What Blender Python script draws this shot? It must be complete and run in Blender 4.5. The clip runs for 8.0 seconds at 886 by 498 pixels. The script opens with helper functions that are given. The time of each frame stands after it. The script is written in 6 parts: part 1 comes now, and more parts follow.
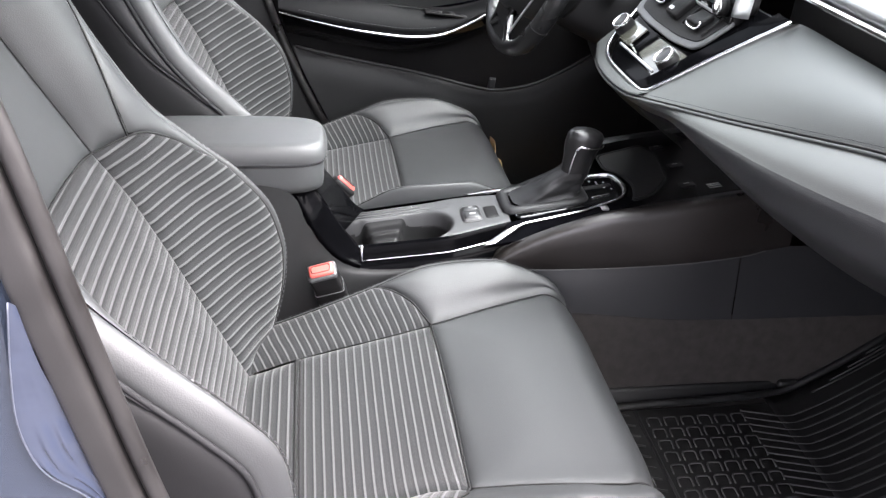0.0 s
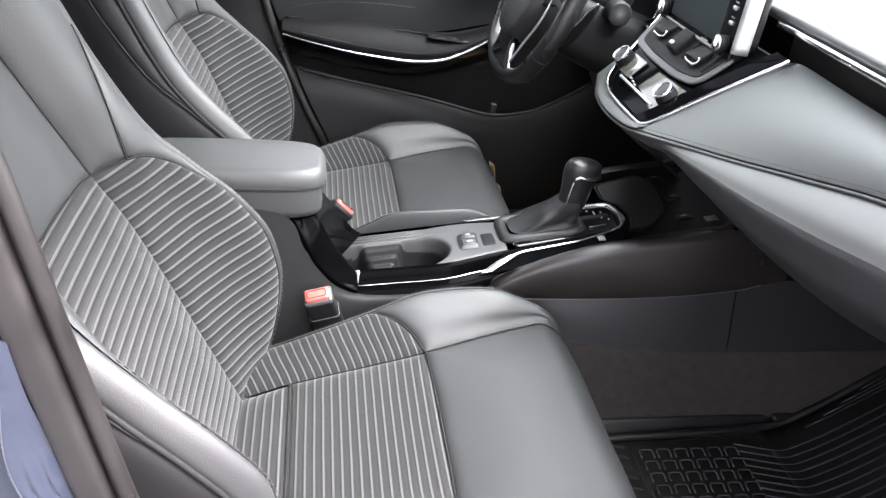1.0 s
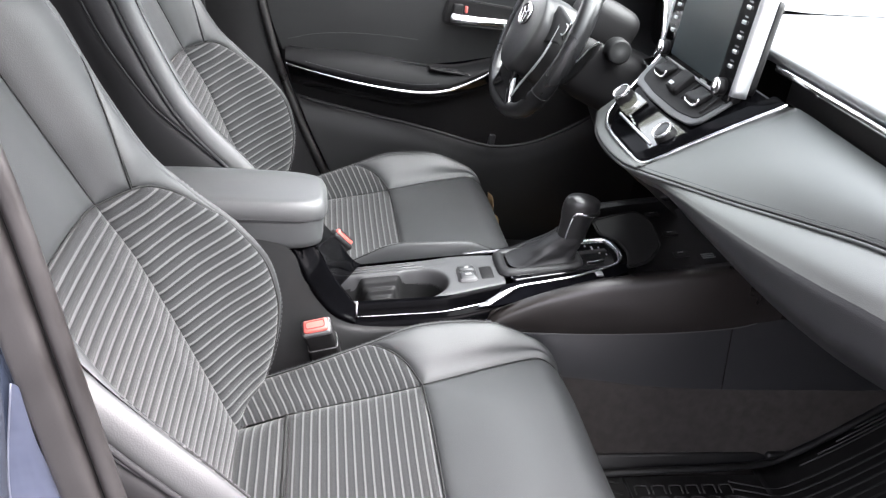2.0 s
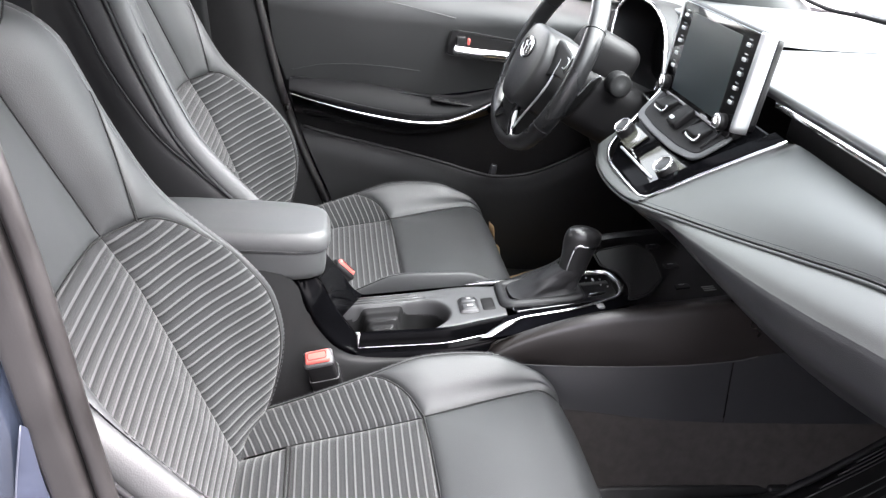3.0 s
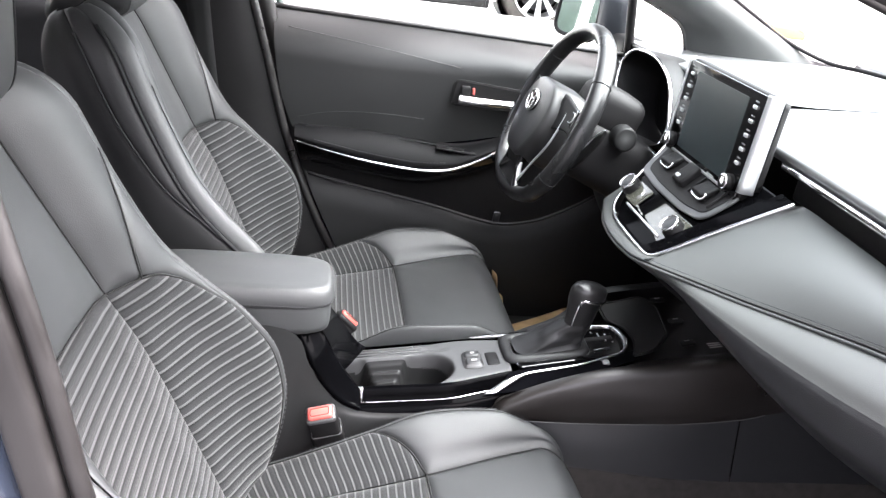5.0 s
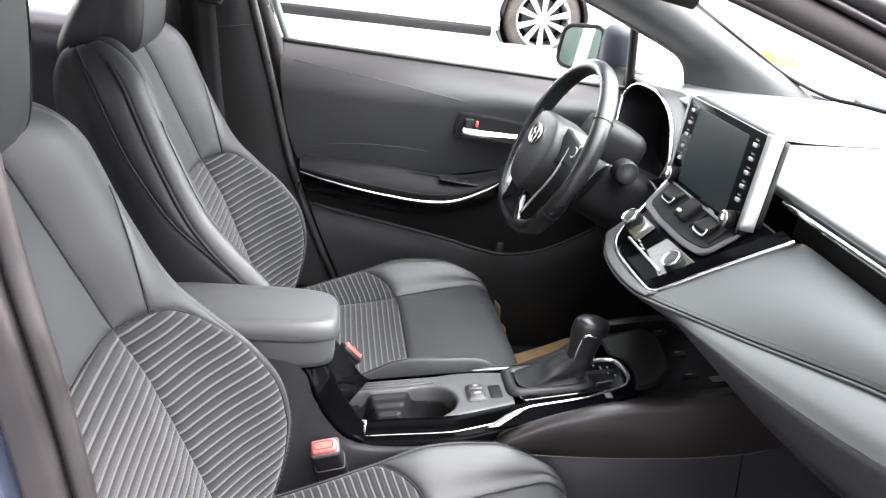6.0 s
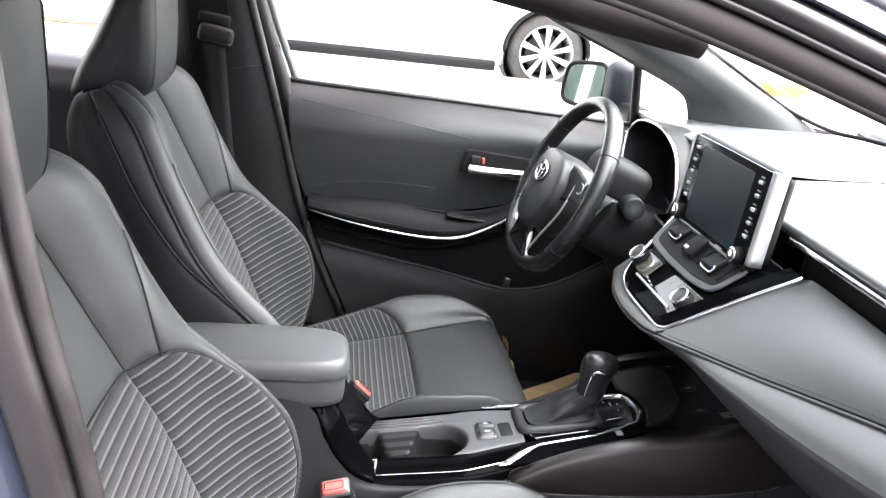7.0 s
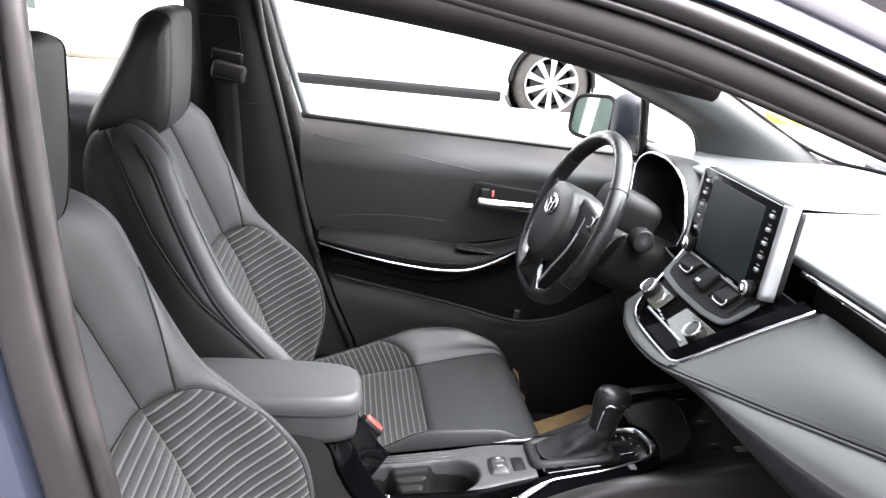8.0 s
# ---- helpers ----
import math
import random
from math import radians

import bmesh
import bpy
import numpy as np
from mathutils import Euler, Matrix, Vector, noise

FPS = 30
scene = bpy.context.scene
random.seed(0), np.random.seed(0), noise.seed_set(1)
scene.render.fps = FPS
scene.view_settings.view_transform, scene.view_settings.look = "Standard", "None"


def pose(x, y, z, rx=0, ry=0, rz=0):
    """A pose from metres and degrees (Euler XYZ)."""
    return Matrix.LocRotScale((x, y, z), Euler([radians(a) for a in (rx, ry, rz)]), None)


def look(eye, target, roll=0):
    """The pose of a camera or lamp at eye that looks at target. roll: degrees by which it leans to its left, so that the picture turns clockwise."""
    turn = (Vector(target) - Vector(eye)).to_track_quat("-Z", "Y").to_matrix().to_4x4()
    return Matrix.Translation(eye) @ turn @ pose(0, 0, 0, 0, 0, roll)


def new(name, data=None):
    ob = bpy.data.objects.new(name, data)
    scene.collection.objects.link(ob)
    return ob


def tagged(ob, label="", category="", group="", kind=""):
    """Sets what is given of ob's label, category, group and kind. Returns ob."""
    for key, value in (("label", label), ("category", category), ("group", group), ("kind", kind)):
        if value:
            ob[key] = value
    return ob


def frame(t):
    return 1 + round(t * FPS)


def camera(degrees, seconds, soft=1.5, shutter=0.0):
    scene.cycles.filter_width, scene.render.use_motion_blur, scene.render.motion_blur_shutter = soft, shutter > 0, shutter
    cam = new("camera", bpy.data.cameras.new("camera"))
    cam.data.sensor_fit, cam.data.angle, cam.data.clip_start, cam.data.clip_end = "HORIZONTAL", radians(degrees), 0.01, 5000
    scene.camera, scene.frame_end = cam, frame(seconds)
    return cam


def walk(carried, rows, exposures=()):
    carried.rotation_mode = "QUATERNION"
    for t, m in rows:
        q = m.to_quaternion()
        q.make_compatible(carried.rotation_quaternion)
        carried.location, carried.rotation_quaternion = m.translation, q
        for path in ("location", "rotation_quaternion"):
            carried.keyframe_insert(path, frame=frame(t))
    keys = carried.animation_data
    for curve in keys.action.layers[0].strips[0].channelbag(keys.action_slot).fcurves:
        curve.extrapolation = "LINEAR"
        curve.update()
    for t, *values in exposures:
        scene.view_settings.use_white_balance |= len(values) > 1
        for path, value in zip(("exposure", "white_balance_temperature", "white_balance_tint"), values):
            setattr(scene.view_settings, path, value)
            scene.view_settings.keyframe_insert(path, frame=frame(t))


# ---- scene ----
cam = camera(57.7, 8.0, soft=1.35)
PATH = [
    (0, (-0.025, -1.155, 1.231), (0.289, 0.535, 0.21), 4.3),
    (0.5, (-0.023, -1.151, 1.239), (0.284, 0.551, 0.234), 4.8),
    (1, (-0.021, -1.149, 1.247), (0.295, 0.562, 0.261), 5.6),
    (1.5, (-0.026, -1.147, 1.256), (0.301, 0.576, 0.293), 6.4),
    (3, (-0.037, -1.146, 1.276), (0.293, 0.619, 0.395), 7.1),
    (3.5, (-0.039, -1.137, 1.283), (0.292, 0.637, 0.422), 7.2),
    (4, (-0.043, -1.131, 1.289), (0.288, 0.654, 0.449), 7.4),
    (4.5, (-0.046, -1.124, 1.295), (0.286, 0.667, 0.471), 7.6),
    (6, (-0.055, -1.13, 1.322), (0.267, 0.695, 0.57), 7.7),
    (6.5, (-0.059, -1.131, 1.33), (0.254, 0.709, 0.612), 7.5),
    (7, (-0.063, -1.132, 1.334), (0.242, 0.723, 0.653), 7.0),
    (7.5, (-0.07, -1.134, 1.338), (0.226, 0.737, 0.694), 6.4),
    (8, (-0.074, -1.134, 1.344), (0.212, 0.747, 0.728), 6.5),
]
walk(cam, [(t, look(eye, target, roll)) for t, eye, target, roll in PATH],
     exposures=[(0, 3.36, 6500, 20), (3, 3.42, 6500, 20), (4.5, 3.40, 6500, 20), (6, 3.28, 6500, 21), (7, 3.16, 6500, 21), (8, 3.02, 6500, 22)])

# ---- world and light: bright overcast day ----
world = bpy.data.worlds.new("overcast_sky")
scene.world = world
world.use_nodes = True
wn, wl = world.node_tree.nodes, world.node_tree.links
sky = wn.new("ShaderNodeTexSky")
sky.sky_type, sky.sun_disc = "NISHITA", False
sky.sun_elevation, sky.sun_rotation = radians(56), radians(104)
sky.air_density, sky.dust_density, sky.ozone_density = 1.0, 6.0, 1.0
pale = wn.new("ShaderNodeHueSaturation")
pale.inputs["Saturation"].default_value = 0.22
wl.new(sky.outputs["Color"], pale.inputs["Color"])
wl.new(pale.outputs["Color"], wn["Background"].inputs["Color"])
wn["Background"].inputs["Strength"].default_value = .17
sun = new("sun", bpy.data.lights.new("sun", "SUN"))
sun.data.energy, sun.data.angle, sun.data.color = 2.25, radians(100), (1.0, 0.97, 0.93)
sun.matrix_world = look((0, 0, 8), Vector((0, 0, 8)) - Vector((math.sin(radians(104)) * math.cos(radians(56)), math.cos(radians(104)) * math.cos(radians(56)), math.sin(radians(56)))))


# ---- materials ----
def material(name, color, rough=0.5, metal=0.0, spec=0.5, grain=0.0, grain_scale=400.0, bump=0.0, stain=0.0, stain_scale=6.0, coat=0.0, rough_var=0.0):
    """Principled material with fine grain relief, and a slow variation of tone and gloss."""
    m = bpy.data.materials.new(name)
    m.use_nodes = True
    n, l = m.node_tree.nodes, m.node_tree.links
    b = n["Principled BSDF"]
    b.inputs["Base Color"].default_value = (*color, 1)
    b.inputs["Roughness"].default_value = rough
    b.inputs["Metallic"].default_value = metal
    b.inputs["Specular IOR Level"].default_value = spec
    b.inputs["Coat Weight"].default_value = coat
    b.inputs["Coat Roughness"].default_value = 0.05
    co = n.new("ShaderNodeTexCoord")
    if stain or rough_var:
        t = n.new("ShaderNodeTexNoise")
        t.inputs["Scale"].default_value, t.inputs["Detail"].default_value = stain_scale, 5
        l.new(co.outputs["Object"], t.inputs["Vector"])
        if stain:
            ramp = n.new("ShaderNodeMapRange")
            ramp.inputs["From Min"].default_value, ramp.inputs["From Max"].default_value = 0.3, 0.7
            ramp.inputs["To Min"].default_value, ramp.inputs["To Max"].default_value = 1 - stain, 1 + stain
            l.new(t.outputs["Fac"], ramp.inputs["Value"])
            v = n.new("ShaderNodeVectorMath")
            v.operation = "SCALE"
            v.inputs[0].default_value = color
            l.new(ramp.outputs["Result"], v.inputs["Scale"])
            l.new(v.outputs["Vector"], b.inputs["Base Color"])
        if rough_var:
            r2 = n.new("ShaderNodeMapRange")
            r2.inputs["From Min"].default_value, r2.inputs["From Max"].default_value = 0.3, 0.7
            r2.inputs["To Min"].default_value, r2.inputs["To Max"].default_value = rough - rough_var, rough + rough_var
            l.new(t.outputs["Fac"], r2.inputs["Value"])
            l.new(r2.outputs["Result"], b.inputs["Roughness"])
    if bump:
        g = n.new("ShaderNodeTexVoronoi" if grain > 0.5 else "ShaderNodeTexNoise")
        g.inputs["Scale"].default_value = grain_scale
        l.new(co.outputs["Object"], g.inputs["Vector"])
        bp = n.new("ShaderNodeBump")
        bp.inputs["Strength"].default_value, bp.inputs["Distance"].default_value = bump, 0.0004 if grain_scale > 300 else 0.003
        l.new(g.outputs["Distance" if grain > 0.5 else "Fac"], bp.inputs["Height"])
        l.new(bp.outputs["Normal"], b.inputs["Normal"])
    return m


def striped_fabric(name, ground, line, period, width):
    """Woven seat fabric: raised pale lines at even steps of the UV's v (metres) on a dark twill ground."""
    m = bpy.data.materials.new(name)
    m.use_nodes = True
    n, l = m.node_tree.nodes, m.node_tree.links
    b = n["Principled BSDF"]
    b.inputs["Roughness"].default_value, b.inputs["Specular IOR Level"].default_value = 0.85, 0.25
    b.inputs["Sheen Weight"].default_value, b.inputs["Sheen Roughness"].default_value = 0.12, 0.5
    uv = n.new("ShaderNodeUVMap")
    wob = n.new("ShaderNodeTexNoise")
    wob.inputs["Scale"].default_value = 9
    l.new(uv.outputs["UV"], wob.inputs["Vector"])
    sep = n.new("ShaderNodeSeparateXYZ")
    l.new(uv.outputs["UV"], sep.inputs[0])

    def math_node(op, a, bb, clamp=False):
        k = n.new("ShaderNodeMath")
        k.operation, k.use_clamp = op, clamp
        for i, x in enumerate((a, bb)):
            if x is None:
                continue
            if isinstance(x, (int, float)):
                k.inputs[i].default_value = x
            else:
                l.new(x, k.inputs[i])
        return k.outputs[0]
    shift = math_node("MULTIPLY", wob.outputs["Fac"], 0.0028)
    v = math_node("ADD", sep.outputs["Y"], shift)
    f = math_node("FRACT", math_node("DIVIDE", v, period), None)
    d = math_node("ABSOLUTE", math_node("SUBTRACT", f, 0.5), None)       # 0 on the line, 0.5 between
    edge = n.new("ShaderNodeMapRange")
    edge.interpolation_type = "SMOOTHSTEP"
    edge.inputs["From Min"].default_value, edge.inputs["From Max"].default_value = width / period / 2 * 1.35, width / period / 2 * 0.55
    l.new(d, edge.inputs["Value"])
    rib = math_node("FRACT", math_node("DIVIDE", v, period / 6), None)
    ribs = math_node("ABSOLUTE", math_node("SUBTRACT", rib, 0.5), None)
    weave = n.new("ShaderNodeTexNoise")
    weave.inputs["Scale"].default_value, weave.inputs["Detail"].default_value = 900, 3
    l.new(uv.outputs["UV"], weave.inputs["Vector"])
    tone = n.new("ShaderNodeMapRange")
    tone.inputs["To Min"].default_value, tone.inputs["To Max"].default_value = 0.6, 1.4
    l.new(weave.outputs["Fac"], tone.inputs["Value"])
    roll = math_node("FRACT", math_node("SUBTRACT", f, 0.5), None)       # 0 just past a line, 1 just before the next
    puff = math_node("SINE", math_node("MULTIPLY", roll, math.pi), None)
    deep = n.new("ShaderNodeMapRange")                                     # dark thread plus the padded rib's painted shadow before each line
    deep.interpolation_type = "SMOOTHSTEP"
    deep.inputs["From Min"].default_value, deep.inputs["From Max"].default_value = 0.55, 0.86
    deep.inputs["To Min"].default_value, deep.inputs["To Max"].default_value = 1.12, 0.34
    l.new(roll, deep.inputs["Value"])
    tone2 = math_node("MULTIPLY", math_node("MULTIPLY", tone.outputs["Result"], deep.outputs["Result"]), math_node("ADD", math_node("MULTIPLY", ribs, 0.25), 0.92))
    gcol = n.new("ShaderNodeVectorMath")
    gcol.operation = "SCALE"
    gcol.inputs[0].default_value = ground
    l.new(tone2, gcol.inputs["Scale"])
    lcol = n.new("ShaderNodeVectorMath")
    lcol.operation = "SCALE"
    lcol.inputs[0].default_value = line
    l.new(tone.outputs["Result"], lcol.inputs["Scale"])
    mix = n.new("ShaderNodeMix")
    mix.data_type = "RGBA"
    l.new(edge.outputs["Result"], mix.inputs["Factor"])
    l.new(gcol.outputs["Vector"], mix.inputs[6])
    l.new(lcol.outputs["Vector"], mix.inputs[7])
    l.new(mix.outputs[2], b.inputs["Base Color"])
    h = math_node("ADD", math_node("ADD", math_node("MULTIPLY", edge.outputs["Result"], 0.7), math_node("MULTIPLY", puff, 1.6)), math_node("ADD", math_node("MULTIPLY", weave.outputs["Fac"], 0.3), math_node("MULTIPLY", ribs, 0.12)))
    bp = n.new("ShaderNodeBump")
    bp.inputs["Strength"].default_value, bp.inputs["Distance"].default_value = 0.8, 0.0014
    l.new(h, bp.inputs["Height"])
    l.new(bp.outputs["Normal"], b.inputs["Normal"])
    return m


def pane_material(name, tint, gloss):
    """Thin window glass: lets light straight through, mirrors a little."""
    m = bpy.data.materials.new(name)
    m.use_nodes = True
    n, l = m.node_tree.nodes, m.node_tree.links
    n.remove(n["Principled BSDF"])
    tr, gl, mx, fr = n.new("ShaderNodeBsdfTransparent"), n.new("ShaderNodeBsdfGlossy"), n.new("ShaderNodeMixShader"), n.new("ShaderNodeLayerWeight")
    tr.inputs["Color"].default_value = (*tint, 1)
    gl.inputs["Roughness"].default_value = 0.02
    fr.inputs["Blend"].default_value = 0.5
    pw, ml = n.new("ShaderNodeMath"), n.new("ShaderNodeMath")
    pw.operation, ml.operation = "POWER", "MULTIPLY_ADD"
    pw.inputs[1].default_value = 5.0
    l.new(fr.outputs["Facing"], pw.inputs[0])
    l.new(pw.outputs[0], ml.inputs[0])
    ml.inputs[1].default_value, ml.inputs[2].default_value = 0.9, gloss
    l.new(ml.outputs[0], mx.inputs[0])
    l.new(tr.outputs[0], mx.inputs[1])
    l.new(gl.outputs[0], mx.inputs[2])
    l.new(mx.outputs[0], n["Material Output"].inputs["Surface"])
    return m


LEATHER = material("black_leather", (0.0230, 0.0243, 0.0251), 0.57, spec=0.60, grain=1, grain_scale=700, bump=0.25, stain=0.12, stain_scale=8, rough_var=0.06)
DASH_PAD = material("dash_pad_leather", (0.042, 0.0438, 0.043), 0.46, grain=1, grain_scale=800, bump=0.2, stain=0.08, rough_var=0.06)
FACE_PAD = material("dash_face_leather", (0.046, 0.0487, 0.0482), 0.45, grain=1, grain_scale=800, bump=0.2, stain=0.08, rough_var=0.06)
TOP_PAD = material("top_pad_plastic", (0.10, 0.101, 0.103), 0.32, spec=1.0, grain=1, grain_scale=900, bump=0.03, stain=0.08, rough_var=0.05)
SEAT_CLOTH = material("dark_side_cloth", (0.008, 0.008, 0.0085), 0.65, spec=0.25, grain_scale=900, bump=0.3, stain=0.15)
WHEEL_LEATHER = material("wheel_leather", (0.010, 0.010, 0.0105), 0.30, grain=1, grain_scale=900, bump=0.2, stain=0.1, rough_var=0.06)
HUB = material("airbag_cover", (0.018, 0.018, 0.0185), 0.42, grain=1, grain_scale=900, bump=0.2, stain=0.1, rough_var=0.05)
# darker copy of the seat leather; on seat sides it stands in for shade
LEATHER_DARK = material("black_leather_dark", (0.013, 0.013, 0.0138), 0.45, spec=0.32, grain=1, grain_scale=700, bump=0.3, stain=0.1, rough_var=0.05)
BUCKLE_GREY = material("buckle_grey", (0.055, 0.054, 0.056), 0.45, grain=1, grain_scale=900, bump=0.1, stain=0.1, rough_var=0.05)
FABRIC = striped_fabric("striped_fabric", (0.0115, 0.0119, 0.0124), (0.066, 0.066, 0.067), 0.0150, 0.0034)
PIPING = material("piping", (0.014, 0.014, 0.015), 0.7, spec=0.15)
SEAM = material("seam_gap", (0.004, 0.004, 0.004), 0.9)
ARM_LEATHER = material("arm_rest_leather", (0.037, 0.038, 0.039), 0.5, grain=1, grain_scale=700, bump=0.25, stain=0.08, stain_scale=8, rough_var=0.05)
THREAD = material("grey_thread", (0.035, 0.035, 0.038), 0.7)
DARK_THREAD = material("dark_thread", (0.026, 0.027, 0.030), 0.9)
PLASTIC = material("dark_plastic", (0.0095, 0.0095, 0.0098), 0.50, spec=0.22, grain=1, grain_scale=900, bump=0.2, stain=0.1, rough_var=0.06)
ARM_SOFT = material("soft_arm_pad", (0.0055, 0.0055, 0.006), 0.55, spec=0.10, grain=1, grain_scale=800, bump=0.2, stain=0.1)
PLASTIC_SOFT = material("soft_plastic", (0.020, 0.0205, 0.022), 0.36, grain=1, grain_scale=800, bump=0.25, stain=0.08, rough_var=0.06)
DOOR_TRIM = material("door_trim_pad", (0.0135, 0.0139, 0.0142), 0.40, spec=0.45, grain=1, grain_scale=800, bump=0.15, stain=0.08, rough_var=0.05)
PLASTIC_DEEP = material("deep_black_plastic", (0.0085, 0.0081, 0.0085), 0.5, spec=0.16, grain=1, grain_scale=900, bump=0.2, stain=0.1)
CONSOLE_GREY = material("satin_grey_plastic", (0.040, 0.040, 0.0415), 0.48, grain_scale=1200, bump=0.05, stain=0.08, rough_var=0.05)
TRAY_MAT = material("tray_pad_rubber", (0.012, 0.0117, 0.0117), 0.6, spec=0.3, grain=1, grain_scale=900, bump=0.2, stain=0.1)
KNEE = material("brown_black_panel", (0.0150, 0.0128, 0.0120), 0.34, spec=0.55, grain=1, grain_scale=900, bump=0.12, stain=0.15, rough_var=0.08)
PIANO = material("piano_black", (0.002, 0.002, 0.0025), 0.06, coat=1.0, stain=0.3, stain_scale=30, rough_var=0.03)
GLOSS_TRIM = material("gloss_black_trim", (0.0015, 0.0015, 0.0018), 0.08, spec=0.025, stain=0.3, stain_scale=30, rough_var=0.05)
# copy of the gloss trim with its sky reflection taken out
UNREFLECTING_BLACK = material("unreflecting_black", (0.003, 0.003, 0.0038), 0.10, spec=0.0, stain=0.3, stain_scale=30)
CHROME = material("satin_chrome", (0.82, 0.82, 0.83), 0.16, metal=1.0, stain=0.05, rough_var=0.05)
SILVER = material("silver_paint", (0.62, 0.63, 0.64), 0.3, metal=0.7, stain=0.05)
RAIL = material("rail_trim_plastic", (0.010, 0.0088, 0.0085), 0.65, spec=0.3, grain_scale=600, bump=0.15, stain=0.15, stain_scale=25)
PILLAR_TRIM = material("pillar_trim_plastic", (0.036, 0.0375, 0.0372), 0.7, grain=1, grain_scale=900, bump=0.15, stain=0.08)
FRAME_LIT = material("door_frame_lit", (0.16, 0.165, 0.17), 0.45, stain=0.06, stain_scale=20)
MOULDING = material("roof_moulding", (0.020, 0.022, 0.028), 0.45, spec=0.4, stain=0.1, stain_scale=20)
RUBBER = material("weatherstrip_rubber", (0.011, 0.0102, 0.010), 0.36, spec=0.75, grain_scale=600, bump=0.15, stain=0.2, stain_scale=25, rough_var=0.1)
PAINT = material("slate_blue_paint", (0.036, 0.046, 0.068), 0.25, metal=0.5, coat=1.0, stain=0.05, stain_scale=3)
FILM = material("clear_film", (0.022, 0.027, 0.042), 0.2, coat=0.5, grain_scale=45, bump=0.5, stain=0.06, stain_scale=30, rough_var=0.05)
FILM_EDGE = material("film_edge", (0.05, 0.055, 0.07), 0.3, coat=0.3, stain=0.1, stain_scale=60)
CARPET = material("grey_carpet", (0.034, 0.031, 0.0295), 0.95, spec=0.1, grain_scale=900, bump=0.7, stain=0.16, stain_scale=60)
MAT_RUBBER = material("mat_rubber", (0.007, 0.007, 0.007), 0.42, grain_scale=500, bump=0.25, stain=0.2, stain_scale=40, rough_var=0.1)
MAT_RIDGE = material("mat_ridge_rubber", (0.024, 0.024, 0.024), 0.36, grain_scale=500, bump=0.15, stain=0.2, stain_scale=60)
SCREEN = material("screen_glass", (0.013, 0.021, 0.024), 0.36, spec=0.6, stain=0.2, stain_scale=9, rough_var=0.04)
INSTRUMENT = material("instrument_lens", (0.002, 0.002, 0.0022), 0.4, spec=0.06, stain=0.2, stain_scale=20)
BEZEL = material("satin_bezel", (0.055, 0.056, 0.058), 0.32, grain_scale=900, bump=0.05, stain=0.06, rough_var=0.05)
RED = material("red_plastic", (0.50, 0.09, 0.075), 0.4, stain=0.08)
KRAFT = material("kraft_paper", (0.42, 0.28, 0.14), 0.85, grain_scale=200, bump=0.3, stain=0.15, stain_scale=30)
SEAM_LINE = material("panel_gap_edge", (0.06, 0.06, 0.06), 0.6)
WHITE_INK = material("white_ink", (0.22, 0.22, 0.22), 0.6)
GREY_INK = material("grey_ink", (0.2, 0.2, 0.2), 0.6)
LCD = material("lcd_window", (0.055, 0.055, 0.045), 0.12, coat=0.8, stain=0.15, stain_scale=25)
CONCRETE = material("pale_concrete", (0.52, 0.52, 0.50), 0.9, grain_scale=60, bump=0.4, stain=0.15, stain_scale=1.5)
WHITE_PAINT = material("white_car_paint", (0.82, 0.83, 0.84), 0.25, coat=1.0, stain=0.02)
TYRE = material("tyre_rubber", (0.038, 0.034, 0.030), 0.8, grain_scale=150, bump=0.4, stain=0.3, stain_scale=12)
ALLOY = material("alloy_wheel", (0.45, 0.45, 0.45), 0.35, metal=0.6, stain=0.06)
BRAKE = material("dark_steel", (0.08, 0.08, 0.085), 0.5, metal=0.7, stain=0.2)
YELLOW = material("yellow_paint", (0.85, 0.58, 0.04), 0.7, grain_scale=80, bump=0.3, stain=0.12)
ASPHALT = material("grey_asphalt", (0.06, 0.06, 0.062), 0.9, grain_scale=220, bump=0.6, stain=0.25, stain_scale=1.2)
WALL = material("pale_render_wall", (0.75, 0.74, 0.70), 0.9, grain_scale=80, bump=0.3, stain=0.08, stain_scale=1.2)
WINDOW_DARK = material("green_grey_glazing", (0.035, 0.048, 0.042), 0.15, coat=0.1, stain=0.2, stain_scale=2)
DRY_GRASS = material("dry_grass", (0.085, 0.068, 0.040), 0.95, grain_scale=40, bump=0.8, stain=0.3, stain_scale=8)
HEADLINER = material("pale_headliner", (0.25, 0.25, 0.24), 0.9, grain_scale=700, bump=0.3, stain=0.04)
GLASS = pane_material("window_glass", (0.88, 0.95, 0.93), 0.05)
SCREEN_GLASS = pane_material("windscreen_glass", (0.80, 0.91, 0.89), 0.04)
CLEAR_FILM = pane_material("clear_crinkled_film", (0.96, 0.96, 0.96), 0.10)
MIRROR = material("mirror_glass", (0.50, 0.55, 0.54), 0.02, metal=1.0)
WEBBING = material("belt_webbing", (0.012, 0.012, 0.0125), 0.8, spec=0.2, grain_scale=500, bump=0.4, stain=0.1)


# ---- mesh helpers ----
def mesh(name, verts, faces, uvs=None, smooth=True):
    me = bpy.data.meshes.new(name)
    me.from_pydata([tuple(map(float, v)) for v in verts], [], faces)
    if uvs is not None:
        layer = me.uv_layers.new(name="UVMap")
        idx = np.zeros(len(me.loops), dtype=np.int32)
        me.loops.foreach_get("vertex_index", idx)
        layer.data.foreach_set("uv", np.asarray(uvs, dtype=np.float32)[idx].ravel())
    if smooth:
        me.polygons.foreach_set("use_smooth", np.ones(len(me.polygons), dtype=bool))
    me.update()
    return me


ORIGIN = {}


